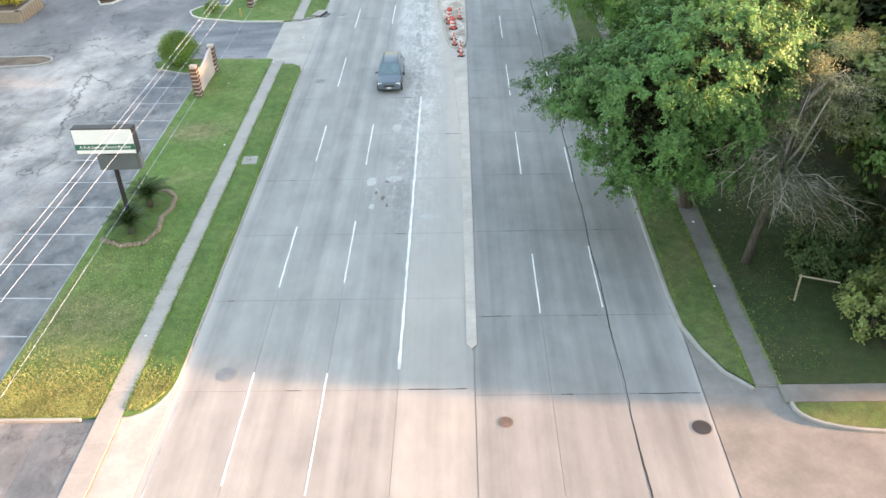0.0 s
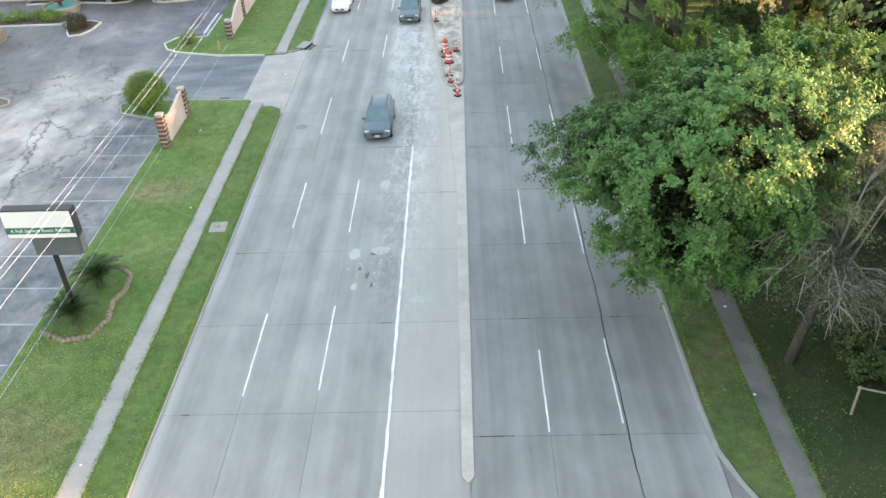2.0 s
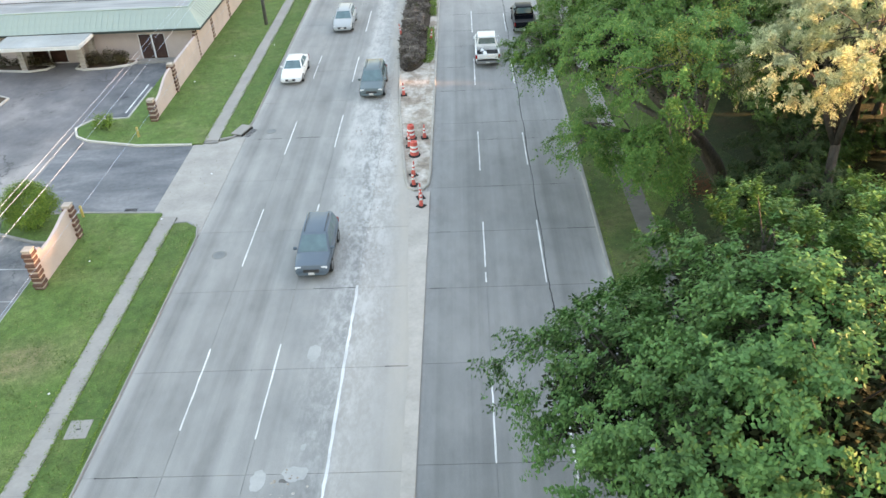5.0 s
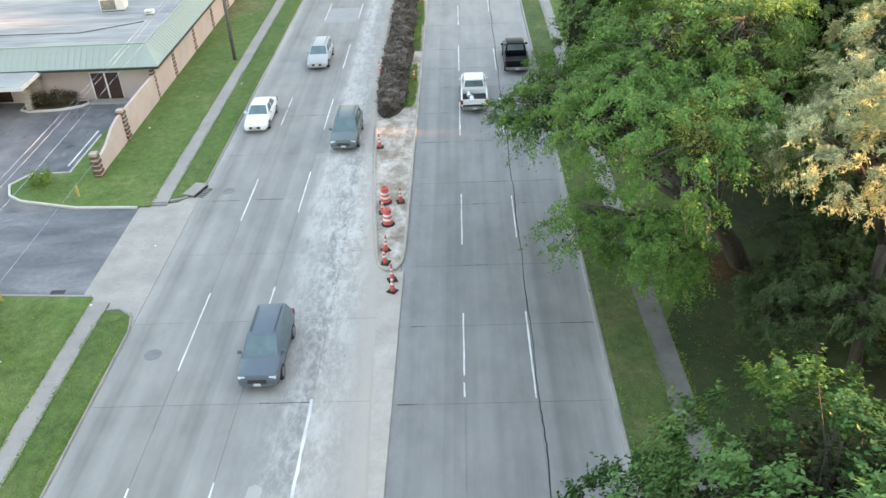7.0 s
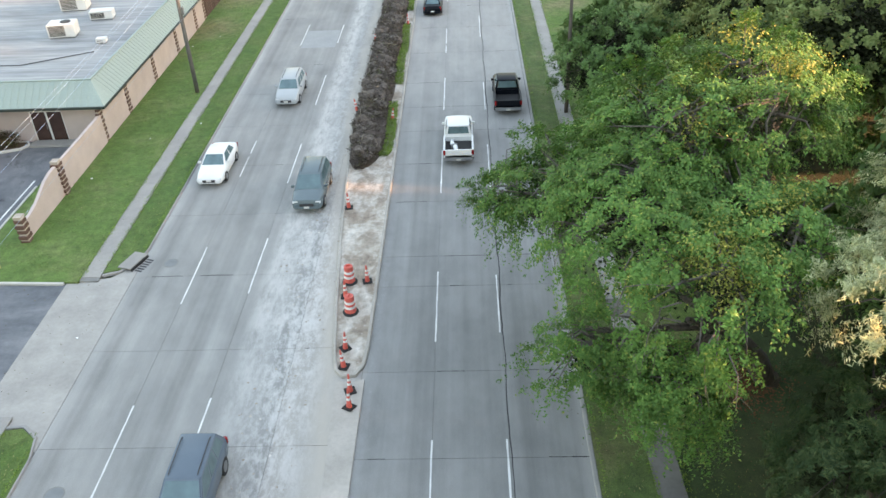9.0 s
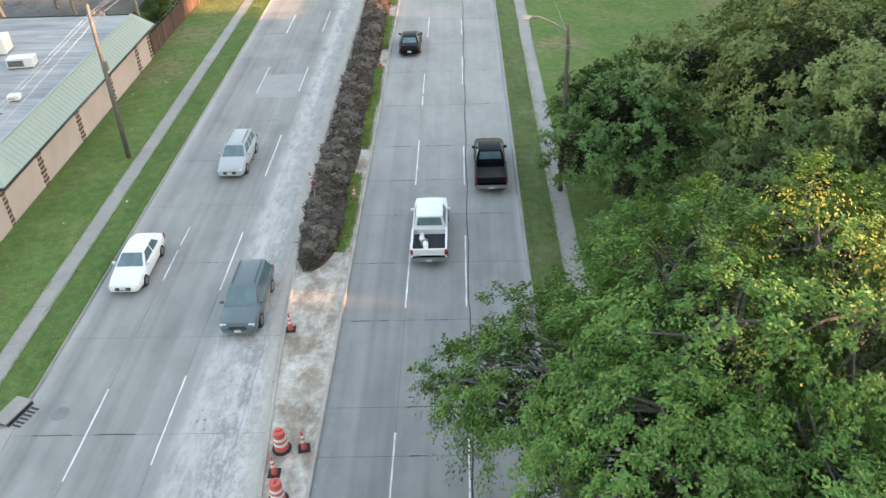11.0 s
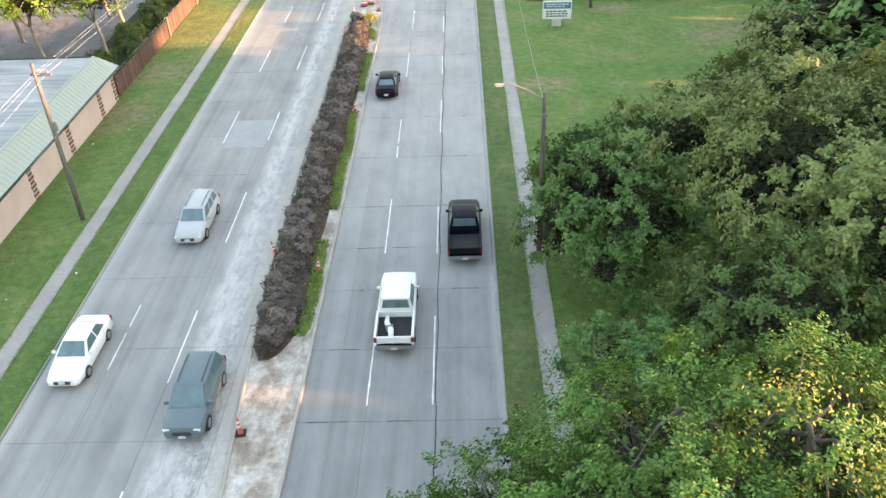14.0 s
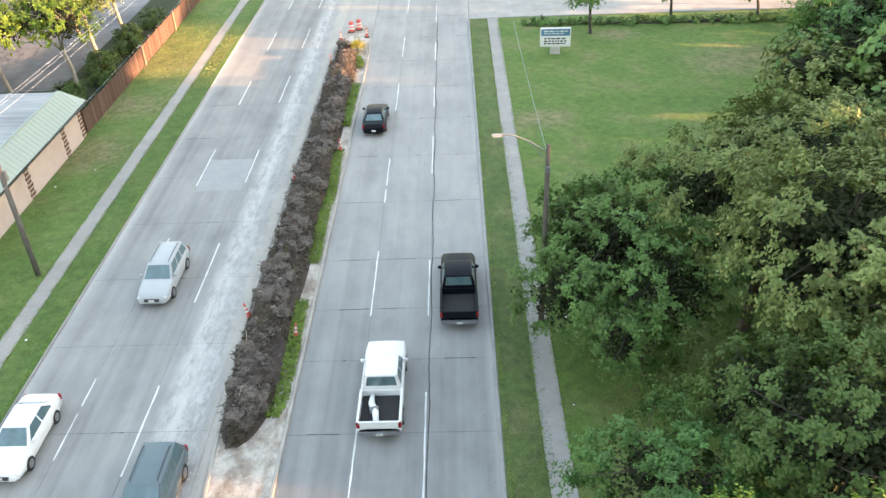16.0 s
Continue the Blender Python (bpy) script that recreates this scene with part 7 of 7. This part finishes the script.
KINDS = {
    "sedan": dict(L=[(2.38, .70, .34, .52), (2.28, .82, .26, .66), (1.75, .89, .22, .78), (1.0, .91, .22, .90), (0.0, .915, .22, .95), (-1.0, .915, .22, .97), (-1.75, .90, .24, 1.0), (-2.25, .85, .28, .96), (-2.4, .74, .36, .78)],
                  low=(1.05, -1.85, .82), top=(0.25, -1.15, .60), z=(.90, 1.44), axles=(1.42, -1.38), r=.33),
    "wagon": dict(L=[(2.42, .72, .36, .58), (2.3, .84, .28, .74), (1.75, .90, .25, .88), (1.05, .92, .25, .98), (0.0, .925, .25, 1.0), (-1.0, .925, .25, 1.0), (-2.0, .91, .27, 1.0), (-2.32, .87, .32, .98), (-2.42, .78, .4, .85)],
                  low=(1.1, -2.3, .83), top=(0.35, -2.0, .66), z=(.96, 1.58), axles=(1.45, -1.42), r=.35),
    "suv": dict(L=[(2.4, .76, .42, .70), (2.3, .88, .34, .92), (1.75, .94, .30, 1.02), (1.1, .955, .30, 1.08), (0.0, .96, .30, 1.1), (-1.0, .96, .30, 1.1), (-2.0, .95, .32, 1.1), (-2.32, .91, .36, 1.08), (-2.42, .82, .44, .95)],
                low=(1.3, -2.32, .88), top=(0.35, -1.95, .70), z=(1.05, 1.74), axles=(1.45, -1.42), r=.38),
    "pickup": dict(L=[(2.92, .82, .48, .80), (2.82, .93, .40, 1.02), (2.3, .985, .36, 1.10), (1.45, 1.0, .36, 1.16), (0.5, 1.0, .36, 1.18), (-0.72, 1.0, .36, 1.18), (-0.78, 1.0, .36, .80), (-2.0, 1.0, .38, .80), (-2.8, .985, .42, .80), (-2.9, .96, .48, .78)],
                   low=(1.5, -0.74, .90), top=(0.85, -0.62, .74), z=(1.14, 1.90), axles=(1.85, -1.75), r=.41),
}


def loft(bm, rows):
    """A closed skin through rows of points."""
    made = [[bm.verts.new(p) for p in row] for row in rows]
    n = len(rows[0])
    for a, b in zip(made, made[1:]):
        for k in range(n):
            bm.faces.new((a[k], a[(k + 1) % n], b[(k + 1) % n], b[k]))
    bm.faces.new(made[0][::-1])
    bm.faces.new(made[-1])
    bmesh.ops.recalc_face_normals(bm, faces=bm.faces)


def pane(name, quad, ins, parent, material):
    """A thin sheet over a quad, inset by shares of its sides and set a little proud."""
    a, b, c, d = [Vector(q) for q in quad]
    at = lambda u, v: a.lerp(b, u).lerp(d.lerp(c, u), v)
    u0, u1, v0, v1 = ins
    q = [at(u0, v0), at(u1, v0), at(u1, v1), at(u0, v1)]
    nor = (q[1] - q[0]).cross(q[3] - q[0]).normalized()
    mid = sum(q, Vector()) / 4
    if nor.dot(mid - Vector((0, mid.y * 0.6, 1.0))) < 0:
        nor = -nor
    bm = bmesh.new()
    lo = [bm.verts.new(p + nor * 0.004) for p in q]
    hi = [bm.verts.new(p.lerp(mid, 0.03) + nor * 0.014) for p in q]
    bm.faces.new(hi)
    for i in range(4):
        bm.faces.new((lo[i], lo[(i + 1) % 4], hi[(i + 1) % 4], hi[i]))
    bmesh.ops.recalc_face_normals(bm, faces=bm.faces)
    return part(name, bm, material, parent)


def car(kind, x, y, turn, colour, label, category="car", bed=None):
    k = KINDS[kind]
    c = thing(kind if kind != "suv" else "sport_utility_car", x, y, 0.004, turn, label, category)
    rows = []
    for yy, w, zb, zt in k["L"]:
        zm = zb + (zt - zb) * 0.55
        half = [(w * 0.86, zb), (w * 0.97, zb + 0.08), (w, zm), (w * 0.975, zt - 0.09), (w * 0.90, zt - 0.015), (w * 0.45, zt + 0.02)]
        rows.append([(px, yy, pz) for px, pz in half] + [(-px, yy, pz) for px, pz in reversed(half)])
    bm = bmesh.new()
    loft(bm, rows)
    body = part("body", bm, colour, c, smooth=True)
    body.data.set_sharp_from_angle(angle=radians(42))
    (y1, y0, wl), (t1, t0, wt), (z0, z1) = k["low"], k["top"], k["z"]
    bm = bmesh.new()
    loft(bm, [[(-wl, y0, z0), (wl, y0, z0), (wl, y1, z0), (-wl, y1, z0)], [(-wt, t0, z1 - 0.04), (wt, t0, z1 - 0.04), (wt, t1, z1 - 0.04), (-wt, t1, z1 - 0.04)], [(-wt * 0.86, t0 + 0.08, z1), (wt * 0.86, t0 + 0.08, z1), (wt * 0.86, t1 - 0.1, z1), (-wt * 0.86, t1 - 0.1, z1)]])
    bmesh.ops.bevel(bm, geom=[e for e in bm.edges if abs(e.verts[0].co.z - e.verts[1].co.z) > 0.2], offset=0.05, segments=2, affect="EDGES")
    cab = part("cabin", bm, colour, c, smooth=True)
    cab.data.set_sharp_from_angle(angle=radians(50))
    zt = z1 - 0.05
    pane("windscreen", [(-wl, y1, z0), (wl, y1, z0), (wt, t1, zt), (-wt, t1, zt)], (0.05, 0.95, 0.08, 0.95), c, CAR_GLASS)
    pane("rear_window", [(-wl, y0, z0), (wl, y0, z0), (wt, t0, zt), (-wt, t0, zt)], (0.08, 0.92, 0.25, 0.92), c, CAR_GLASS)
    for s in (-1, 1):
        quad = [(s * wl, y0, z0), (s * wl, y1, z0), (s * wt, t1, zt), (s * wt, t0, zt)]
        for u0, u1 in ((0.07, 0.33), (0.36, 0.60), (0.63, 0.93)) if kind in ("wagon", "suv") else ((0.1, 0.46), (0.50, 0.92)):
            pane("side_window", quad, (u0, u1, 0.12, 0.92), c, CAR_GLASS)
        bm = bmesh.new()
        box(bm, s * (wl + 0.03), s * (wl + 0.24), y1 - 0.42, y1 - 0.28, z0 + 0.02, z0 + 0.18, None, 0.03)
        part("wing_mirror", bm, colour, c)
        fy, fw, fb, ft = k["L"][1]
        bm = bmesh.new()
        box(bm, s * (fw - 0.36), s * (fw - 0.03), fy - 0.12, fy + 0.05, ft - 0.2, ft - 0.04, None, 0.02)
        part("headlight", bm, LAMP_CLEAR, c, "clear headlight")
        ry, rw, rb, rt = k["L"][-2]
        bm = bmesh.new()
        top = rt - 0.04 if kind != "pickup" else 1.16
        box(bm, s * (rw - 0.16), s * (rw + 0.012), ry - 0.1, ry + 0.06, top - 0.34, top, None, 0.02)
        part("tail_light", bm, LAMP_RED, c, "red tail light")
        for ay in k["axles"]:
            wheel = obj("wheel", None, c, Matrix.Translation((s * (k["L"][4][1] - 0.10), ay, k["r"])) @ Euler((0, radians(90), 0)).to_matrix().to_4x4())
            bm = bmesh.new()
            r = k["r"]
            lathe(bm, [(r * 0.66, -0.11), (r * 0.93, -0.115), (r, -0.08), (r, 0.08), (r * 0.93, 0.115), (r * 0.66, 0.11)], 22)
            part("tyre", bm, BLACK, wheel)
            bm = bmesh.new()
            lathe(bm, [(r * 0.62, -0.118), (r * 0.64, 0.118)], 18)
            part("rim", bm, RIM, wheel)
    f, b = k["L"][0], k["L"][-1]
    for nm, y2, w, zb, mt in (("front_bumper", f[0] - 0.03, f[1], f[2], colour), ("rear_bumper", b[0] - 0.05, b[1], b[2], colour if kind != "pickup" else RIM)):
        bm = bmesh.new()
        box(bm, -w, w, y2 - 0.05, y2 + 0.09, zb - 0.04, zb + 0.2, None, 0.04)
        part(nm, bm, mt, c)
    bm = bmesh.new()
    box(bm, -0.42, 0.42, f[0] - 0.02, f[0] + 0.075, f[3] - 0.14, f[3] + 0.04, None, 0.02)
    part("grille", bm, DARK_METAL, c)
    for y2 in (b[0] - 0.115, f[0] + 0.07):
        bm = bmesh.new()
        box(bm, -0.16, 0.16, y2, y2 + 0.03, 0.46, 0.6)
        part("plate", bm, PLATE, c, "plain pale plate")
    if kind == "pickup":
        floor = BLACK if bed is None else bed
        for nm, bx in (("bed_side", (-1.0, -0.88, -2.86, -0.78, 0.8, 1.2)), ("bed_side", (0.88, 1.0, -2.86, -0.78, 0.8, 1.2)), ("tailgate", (-0.9, 0.9, -2.9, -2.8, 0.62, 1.19)), ("bed_front", (-0.88, 0.88, -0.86, -0.79, 0.8, 1.19))):
            bm = bmesh.new()
            box(bm, *bx, None, 0.015)
            part(nm, bm, colour, c)
        bm = bmesh.new()
        box(bm, -0.88, 0.88, -2.8, -0.86, 0.822, 0.84)
        part("bed_liner", bm, floor, c, "dark ribbed bed liner")
    if kind in ("suv", "wagon"):
        for s in (-1, 1):
            bm = bmesh.new()
            tube(bm, [(s * wt * 0.8, t1 - 0.15, z1 + 0.01), (s * wt * 0.8, t1 - 0.3, z1 + 0.06), (s * wt * 0.8, t0 + 0.4, z1 + 0.06), (s * wt * 0.8, t0 + 0.25, z1 + 0.01)], 0.02, 6)
            part("roof_rail", bm, DARK_METAL, c)
    return c


PAINT_WHITE = paint("white_car_paint", (0.78, 0.79, 0.78))
PAINT_SILVER = paint("silver_car_paint", (0.42, 0.45, 0.46), 0.3)
PAINT_TEAL = paint("dark_grey_green_car_paint", (0.13, 0.175, 0.19))
PAINT_BLUE = paint("slate_blue_car_paint", (0.115, 0.155, 0.19))
PAINT_BLACK = paint("black_car_paint", (0.006, 0.008, 0.012), 0.3, 0.12)
car("suv", -4.75, 94.2, 180, PAINT_TEAL, "dark grey-green sport utility car in the inner lane")
car("sedan", -11.65, 97.8, 180, PAINT_WHITE, "white sedan in the kerb lane")
car("wagon", -8.85, 110.2, 180, PAINT_SILVER, "silver station wagon with roof rails in the middle lane")
car("pickup", 4.4, 100.4, 0, PAINT_WHITE, "white pickup truck with a dark open bed", "pickup truck")
car("pickup", 8.05, 108.1, 0, PAINT_BLACK, "black pickup truck with an open bed in the kerb lane", "pickup truck")
car("sedan", 1.85, 131.2, 0, PAINT_BLACK, "black sedan in the inner lane beside the median")
car("suv", -5.9, 70.4, 180, PAINT_BLUE, "dark slate-blue sport utility car in the middle lane")
roll = thing("tarp_roll", 4.1, 98.5, 0.862, 12, "white rolled tarpaulin lying in the pickup bed", "tarpaulin")
bm = bmesh.new()
tube(bm, [(0, -0.75, 0.12), (0.06, -0.2, 0.15), (-0.04, 0.4, 0.14), (0.08, 0.9, 0.12)], [0.13, 0.16, 0.15, 0.1], 10)
part("cloth", bm, SIGN_WHITE, roll, smooth=True)
bm = bmesh.new()
tube(bm, [(-0.18, -0.05, 0.15), (0.22, -0.05, 0.15)], 0.17, 10)
part("strap", bm, GREY_METAL, roll)

# ---- the many flat pieces: road slabs and sidewalk slabs ----
RIGHT_JOINTS = [-60, 10, 23.5, 29.6, 35.7, 41.1, 48.7, 55.2, 61.2, 67.0, 72.4, 77.6, 84.2, 87.0, 93.0, 98.0, 103.0, 107.2, 112.0, 118.8, 125.5, 132, 138.6, 145, 151.5, 158, 166, 240, 420]
LEFT_JOINTS = [-60, 10, 22.8, 29.4, 36.1, 42.6, 48.6, 54.9, 61.1, 67.3, 73.2, 79.4, 85.6, 92.0, 98.4, 104.6, 110.6, 116.8, 123.0, 129.4, 135.8, 142, 148.4, 155, 163, 240, 420]
LEFT_STRIPS = [-13.34, -10.05, -6.70, -3.45, -0.05]
RIGHT_STRIPS = [-0.03, 3.28, 6.46, 9.8]
for strips, joints in ((LEFT_STRIPS, LEFT_JOINTS), (RIGHT_STRIPS, RIGHT_JOINTS)):
    for x0, x1 in zip(strips, strips[1:]):
        for y0, y1 in zip(joints, joints[1:]):
            piece("road_slab", x0 + 0.008, x1 - 0.008, y0 + 0.01, y1 - 0.01, -0.07, 0.0, ROAD, road)
sidewalk_left = slab("sidewalk_left", rect(-16.22, -15.18, -40, 74.9), -0.09, 0.09, JOINT, "narrow grey concrete sidewalk beside the lawn", "pavement")
slab("sidewalk_beyond", rect(-16.22, -15.18, 85.2, 260), -0.09, 0.09, JOINT, "narrow grey concrete sidewalk beside the pink wall", "pavement")
sidewalk_right = slab("sidewalk_right", NEAR_SIDE + FAR_SIDE[::-1], -0.09, 0.09, JOINT, "narrow grey concrete sidewalk under the trees", "pavement")
y = 18.0
while y < 175:
    if not 74.9 < y + 0.75 < 85.2:
        piece("paving_slab", -16.22, -15.18, y + 0.003, y + 1.497, 0.05, 0.13, WALK, sidewalk_left)
    y += 1.5
y = 36.05
# slabs beside the near trees take the tone darkened for shade
while y < 156:
    piece("paving_slab", walk_edge(y), walk_edge(y) + 1.1, y + 0.003, y + 1.5, 0.05, 0.13, SHADE_TONED_WALK if y < 80 + 5 * math.sin(y * 7.0) else WALK, sidewalk_right)
    y += 1.503
# the tarred crack along the lane joint
rng = random.Random(8)
verts, faces = [], []
n = 330
for i in range(n + 1):
    yy = 20 + i * 0.42
    cx = 6.52 + 0.035 * math.sin(yy * 0.9) + rng.uniform(-0.02, 0.02)
    w = 0.018 + 0.03 * max(0, noise.noise(Vector((yy * 0.15, 3, 0))) + 0.25)
    verts += [(cx - w, yy, 0.004), (cx + w, yy, 0.004)]
    if i:
        faces.append((2 * i - 2, 2 * i - 1, 2 * i + 1, 2 * i))
tagged(obj("tarred_crack", mesh_of("tarred_crack", verts, faces, TAR)), "dark tarred crack along the lane joint", "marking", kind="structure")
joint_seals = tagged(obj("joint_seal", None), "dark tar seals across the concrete joints", "marking", kind="structure")
for strips, joints, chance in ((LEFT_STRIPS, LEFT_JOINTS, 0.35), (RIGHT_STRIPS, RIGHT_JOINTS, 0.7)):
    for x0, x1 in zip(strips, strips[1:]):
        for jy in joints:
            if 28 < jy < 160 and rng.random() < chance:
                a, b = sorted((rng.uniform(x0 + 0.1, x1 - 0.1), rng.uniform(x0 + 0.1, x1 - 0.1)))
                verts, faces = [], []
                m = max(3, int((b - a) / 0.2))
                for i in range(m + 1):
                    xx = a + (b - a) * i / m
                    d = 0.03 * noise.noise(Vector((xx, jy, 1)))
                    w = 0.012 + 0.02 * rng.random()
                    verts += [(xx, jy + d - w, 0.004), (xx, jy + d + w, 0.004)]
                    if i:
                        faces.append((2 * i - 2, 2 * i, 2 * i + 1, 2 * i - 1))
                obj("seal", mesh_of("seal", verts, faces, TAR), joint_seals)
# grass growing over the edges of the sidewalks and verges
edge_rng = np.random.default_rng(23)
pts = []
for x, y0, y1, n, s in ((-16.22, 35, 75, 1900, 0.07), (-15.18, 35, 74, 1900, 0.07), (-16.22, 85, 165, 2600, 0.07), (-15.18, 86, 165, 2600, 0.07), (12.0, 36, 72, 1600, 0.09), (13.15, 36, 72, 1600, 0.08), (11.62, 95, 156, 1500, 0.06), (12.7, 95, 156, 1500, 0.07), (-13.56, 36, 73, 1500, 0.05), (-13.56, 88, 165, 2000, 0.05), (10.02, 42, 156, 2200, 0.06)):
    yy = edge_rng.uniform(y0, y1, n)
    wob = np.array([0.09 * noise.noise(Vector((float(v) * 0.9, x, 0))) for v in yy])
    pts.append(np.stack([x + wob + edge_rng.normal(0, s, n), yy, 0.14 + edge_rng.uniform(0, 0.05, n)], 1))
pts = np.concatenate(pts)
tagged(obj("edge_grass", leaf_mesh("edge_grass", pts, np.tile([0, 0, 0.8], (len(pts), 1)), 0.11, 0.05, HEDGE, 31)), "tufts of grass creeping over the sidewalk edges", "grass", kind="stuff")
# fallen leaves and scraps of litter
FALLEN = foliage("fallen_leaves", [(0.0, (0.07, 0.05, 0.03)), (0.6, (0.15, 0.11, 0.06)), (1.0, (0.22, 0.19, 0.09))], 0.1, 0.9)
pts = []
for x0, x1, y0, y1, n in ((10.1, 15.5, 37, 120, 1300), (-21, -13.6, 36, 130, 700), (9.0, 9.8, 38, 150, 130), (15, 24, 40, 100, 4000)):
    pts.append(np.stack([edge_rng.uniform(x0, x1, n), edge_rng.uniform(y0, y1, n), np.full(n, 0.145 if x0 != 9.0 else 0.012)], 1))
pts = np.concatenate(pts)
pts = pts[(pts[:, 0] < 11.5) | (pts[:, 0] > 13.25)]
tagged(obj("leaf_litter", leaf_mesh("leaf_litter", pts, np.tile([0, 0, 2.5], (len(pts), 1)), 0.075, 0.05, FALLEN, 33)), "brown fallen leaves strewn on grass and gutter", "leaf litter", kind="stuff")
for k in range(16):
    x, y = (edge_rng.uniform(-20.5, -13.8), edge_rng.uniform(38, 128)) if k % 3 else (edge_rng.uniform(10.2, 14.5), edge_rng.uniform(40, 110))
    s = edge_rng.uniform(0.05, 0.1)
    bm = bmesh.new()
    bmesh.ops.create_icosphere(bm, subdivisions=1, radius=s)
    for v in bm.verts:
        v.co = Vector((v.co.x * edge_rng.uniform(0.7, 1.3), v.co.y * edge_rng.uniform(0.5, 1), v.co.z * 0.3))
    scrap = part("litter_scrap", bm, SIGN_WHITE, None)
    scrap.matrix_basis = pose(x, y, 0.15, 0, 0, edge_rng.uniform(0, 180))
    tagged(scrap, "crumpled white paper scrap on the grass", "litter", "scraps of litter")
# tufts that roughen the mown grass
pts = []
for x0, x1, y0, y1, dens in ((-21.3, -16.3, 36, 75, 42), (-15.1, -13.6, 36, 74, 55), (-20.8, -16.3, 86, 132, 36), (-15.1, -13.6, 88, 150, 40), (-25.5, -21.2, 86, 89.5, 40), (10.05, 12.0, 40, 130, 42), (13.2, 16.2, 37, 60, 40), (13.2, 15.6, 60, 112, 26)):
    n = int((x1 - x0) * (y1 - y0) * dens)
    q = np.stack([edge_rng.uniform(x0, x1, n), edge_rng.uniform(y0, y1, n), np.full(n, 0.13)], 1)
    keep = np.array([noise.noise(Vector((float(a) * 0.55, float(b) * 0.55, 4))) + 0.35 > 0.5 * u for (a, b, _), u in zip(q, edge_rng.random(n))])
    pts.append(q[keep])
pts = np.concatenate(pts)
pts[:, 2] += edge_rng.uniform(0, 0.03, len(pts))
TUFT = foliage("grass_tufts", [(0.0, (0.05, 0.10, 0.022)), (0.6, (0.09, 0.15, 0.035)), (0.9, (0.15, 0.19, 0.055)), (1.0, (0.28, 0.26, 0.12))], 0.1, 0.8)
tagged(obj("lawn_tufts", leaf_mesh("lawn_tufts", pts, np.tile([0, 0, 0.9], (len(pts), 1)), 0.13, 0.045, TUFT, 37)), "short uneven tufts in the mown grass", "grass", kind="stuff")
# long dry grass by fence and wall; elsewhere pale blades stand in for sunlight
n = 16000
q = np.stack([edge_rng.uniform(-20.8, -13.7, n), edge_rng.uniform(126, 162, n), np.full(n, 0.16)], 1)
keep = np.array([(a < -16.4 or a > -15.1) and noise.noise(Vector((float(a) * 0.4, float(b) * 0.25, 8))) + 0.25 - 0.1 * (a + 21) > 0.5 * u - 0.2 for (a, b, _), u in zip(q, edge_rng.random(n))])
q = q[keep]
# blades laid where the low sun falls, coloured pale to look sunlit
near = np.stack([edge_rng.uniform(-21.3, -16.35, 7000), 34.6 + 14 * edge_rng.random(7000) ** 1.6, np.full(7000, 0.15)], 1)
corner = np.stack([edge_rng.uniform(-21.4, -16.3, 15000), 34.55 + 1.3 * np.abs(edge_rng.normal(0, 1, 15000)), np.full(15000, 0.15)], 1)
bend_strip = np.stack([edge_rng.uniform(-15.1, -13.6, 4500), 34.9 + 1.1 * np.abs(edge_rng.normal(0, 1, 4500)), np.full(4500, 0.15)], 1)
bend_strip = bend_strip[bend_strip[:, 1] > 34.7 + (np.maximum(0, bend_strip[:, 0] + 14.9) * 0.95) ** 2]
far = np.stack([edge_rng.uniform(-20.8, -16.4, 15000), edge_rng.normal(149, 4, 15000), np.full(15000, 0.15)], 1)
strip = np.stack([edge_rng.uniform(-15.0, -13.75, 4000), edge_rng.normal(148, 3.5, 4000), np.full(4000, 0.15)], 1)
q = np.concatenate([q, near, corner, bend_strip, far, strip])
# blades turned towards the sun so that these patches look brighter
ang = edge_rng.normal(0, 1.0, len(q))
DRY_SUN_GRASS = foliage("dry_sun_toned_blades", [(0.0, (0.15, 0.20, 0.06)), (0.6, (0.26, 0.29, 0.11)), (1.0, (0.42, 0.41, 0.20))], 0.3, 0.8)
tagged(obj("dry_grass", leaf_mesh("dry_grass", q, np.stack([np.cos(ang), np.sin(ang), 0.2 + 0 * ang], 1), 0.11, 0.035, DRY_SUN_GRASS, 41)), "dry grass and sun-toned yellow blades by fence and street corner", "grass", kind="stuff")
# rust-coloured litter round the oak's foot
q = edge_rng.normal(0, 1, (1500, 2)) * np.array([0.9, 0.9]) + np.array([16.9, 76.4])
RUST_LEAF = foliage("rusty_fallen_leaves", [(0.0, (0.10, 0.05, 0.028)), (1.0, (0.22, 0.10, 0.05))], 0.1, 0.9)
tagged(obj("oak_litter", leaf_mesh("oak_litter", np.column_stack([q, np.full(1500, 0.13)]), np.tile([0, 0, 2.5], (1500, 1)), 0.12, 0.08, RUST_LEAF, 43)), "rusty fallen leaves round the foot of the oak", "leaf litter", kind="stuff")
# newer rectangular repairs in the concrete
for x0, x1, y0, y1 in ((-9.95, -6.8, 121.0, 125.7),):
    slab("road_repair", rect(x0, x1, y0, y1), -0.02, 0.004, PATCH, "paler rectangular repair in the concrete lanes", "road")
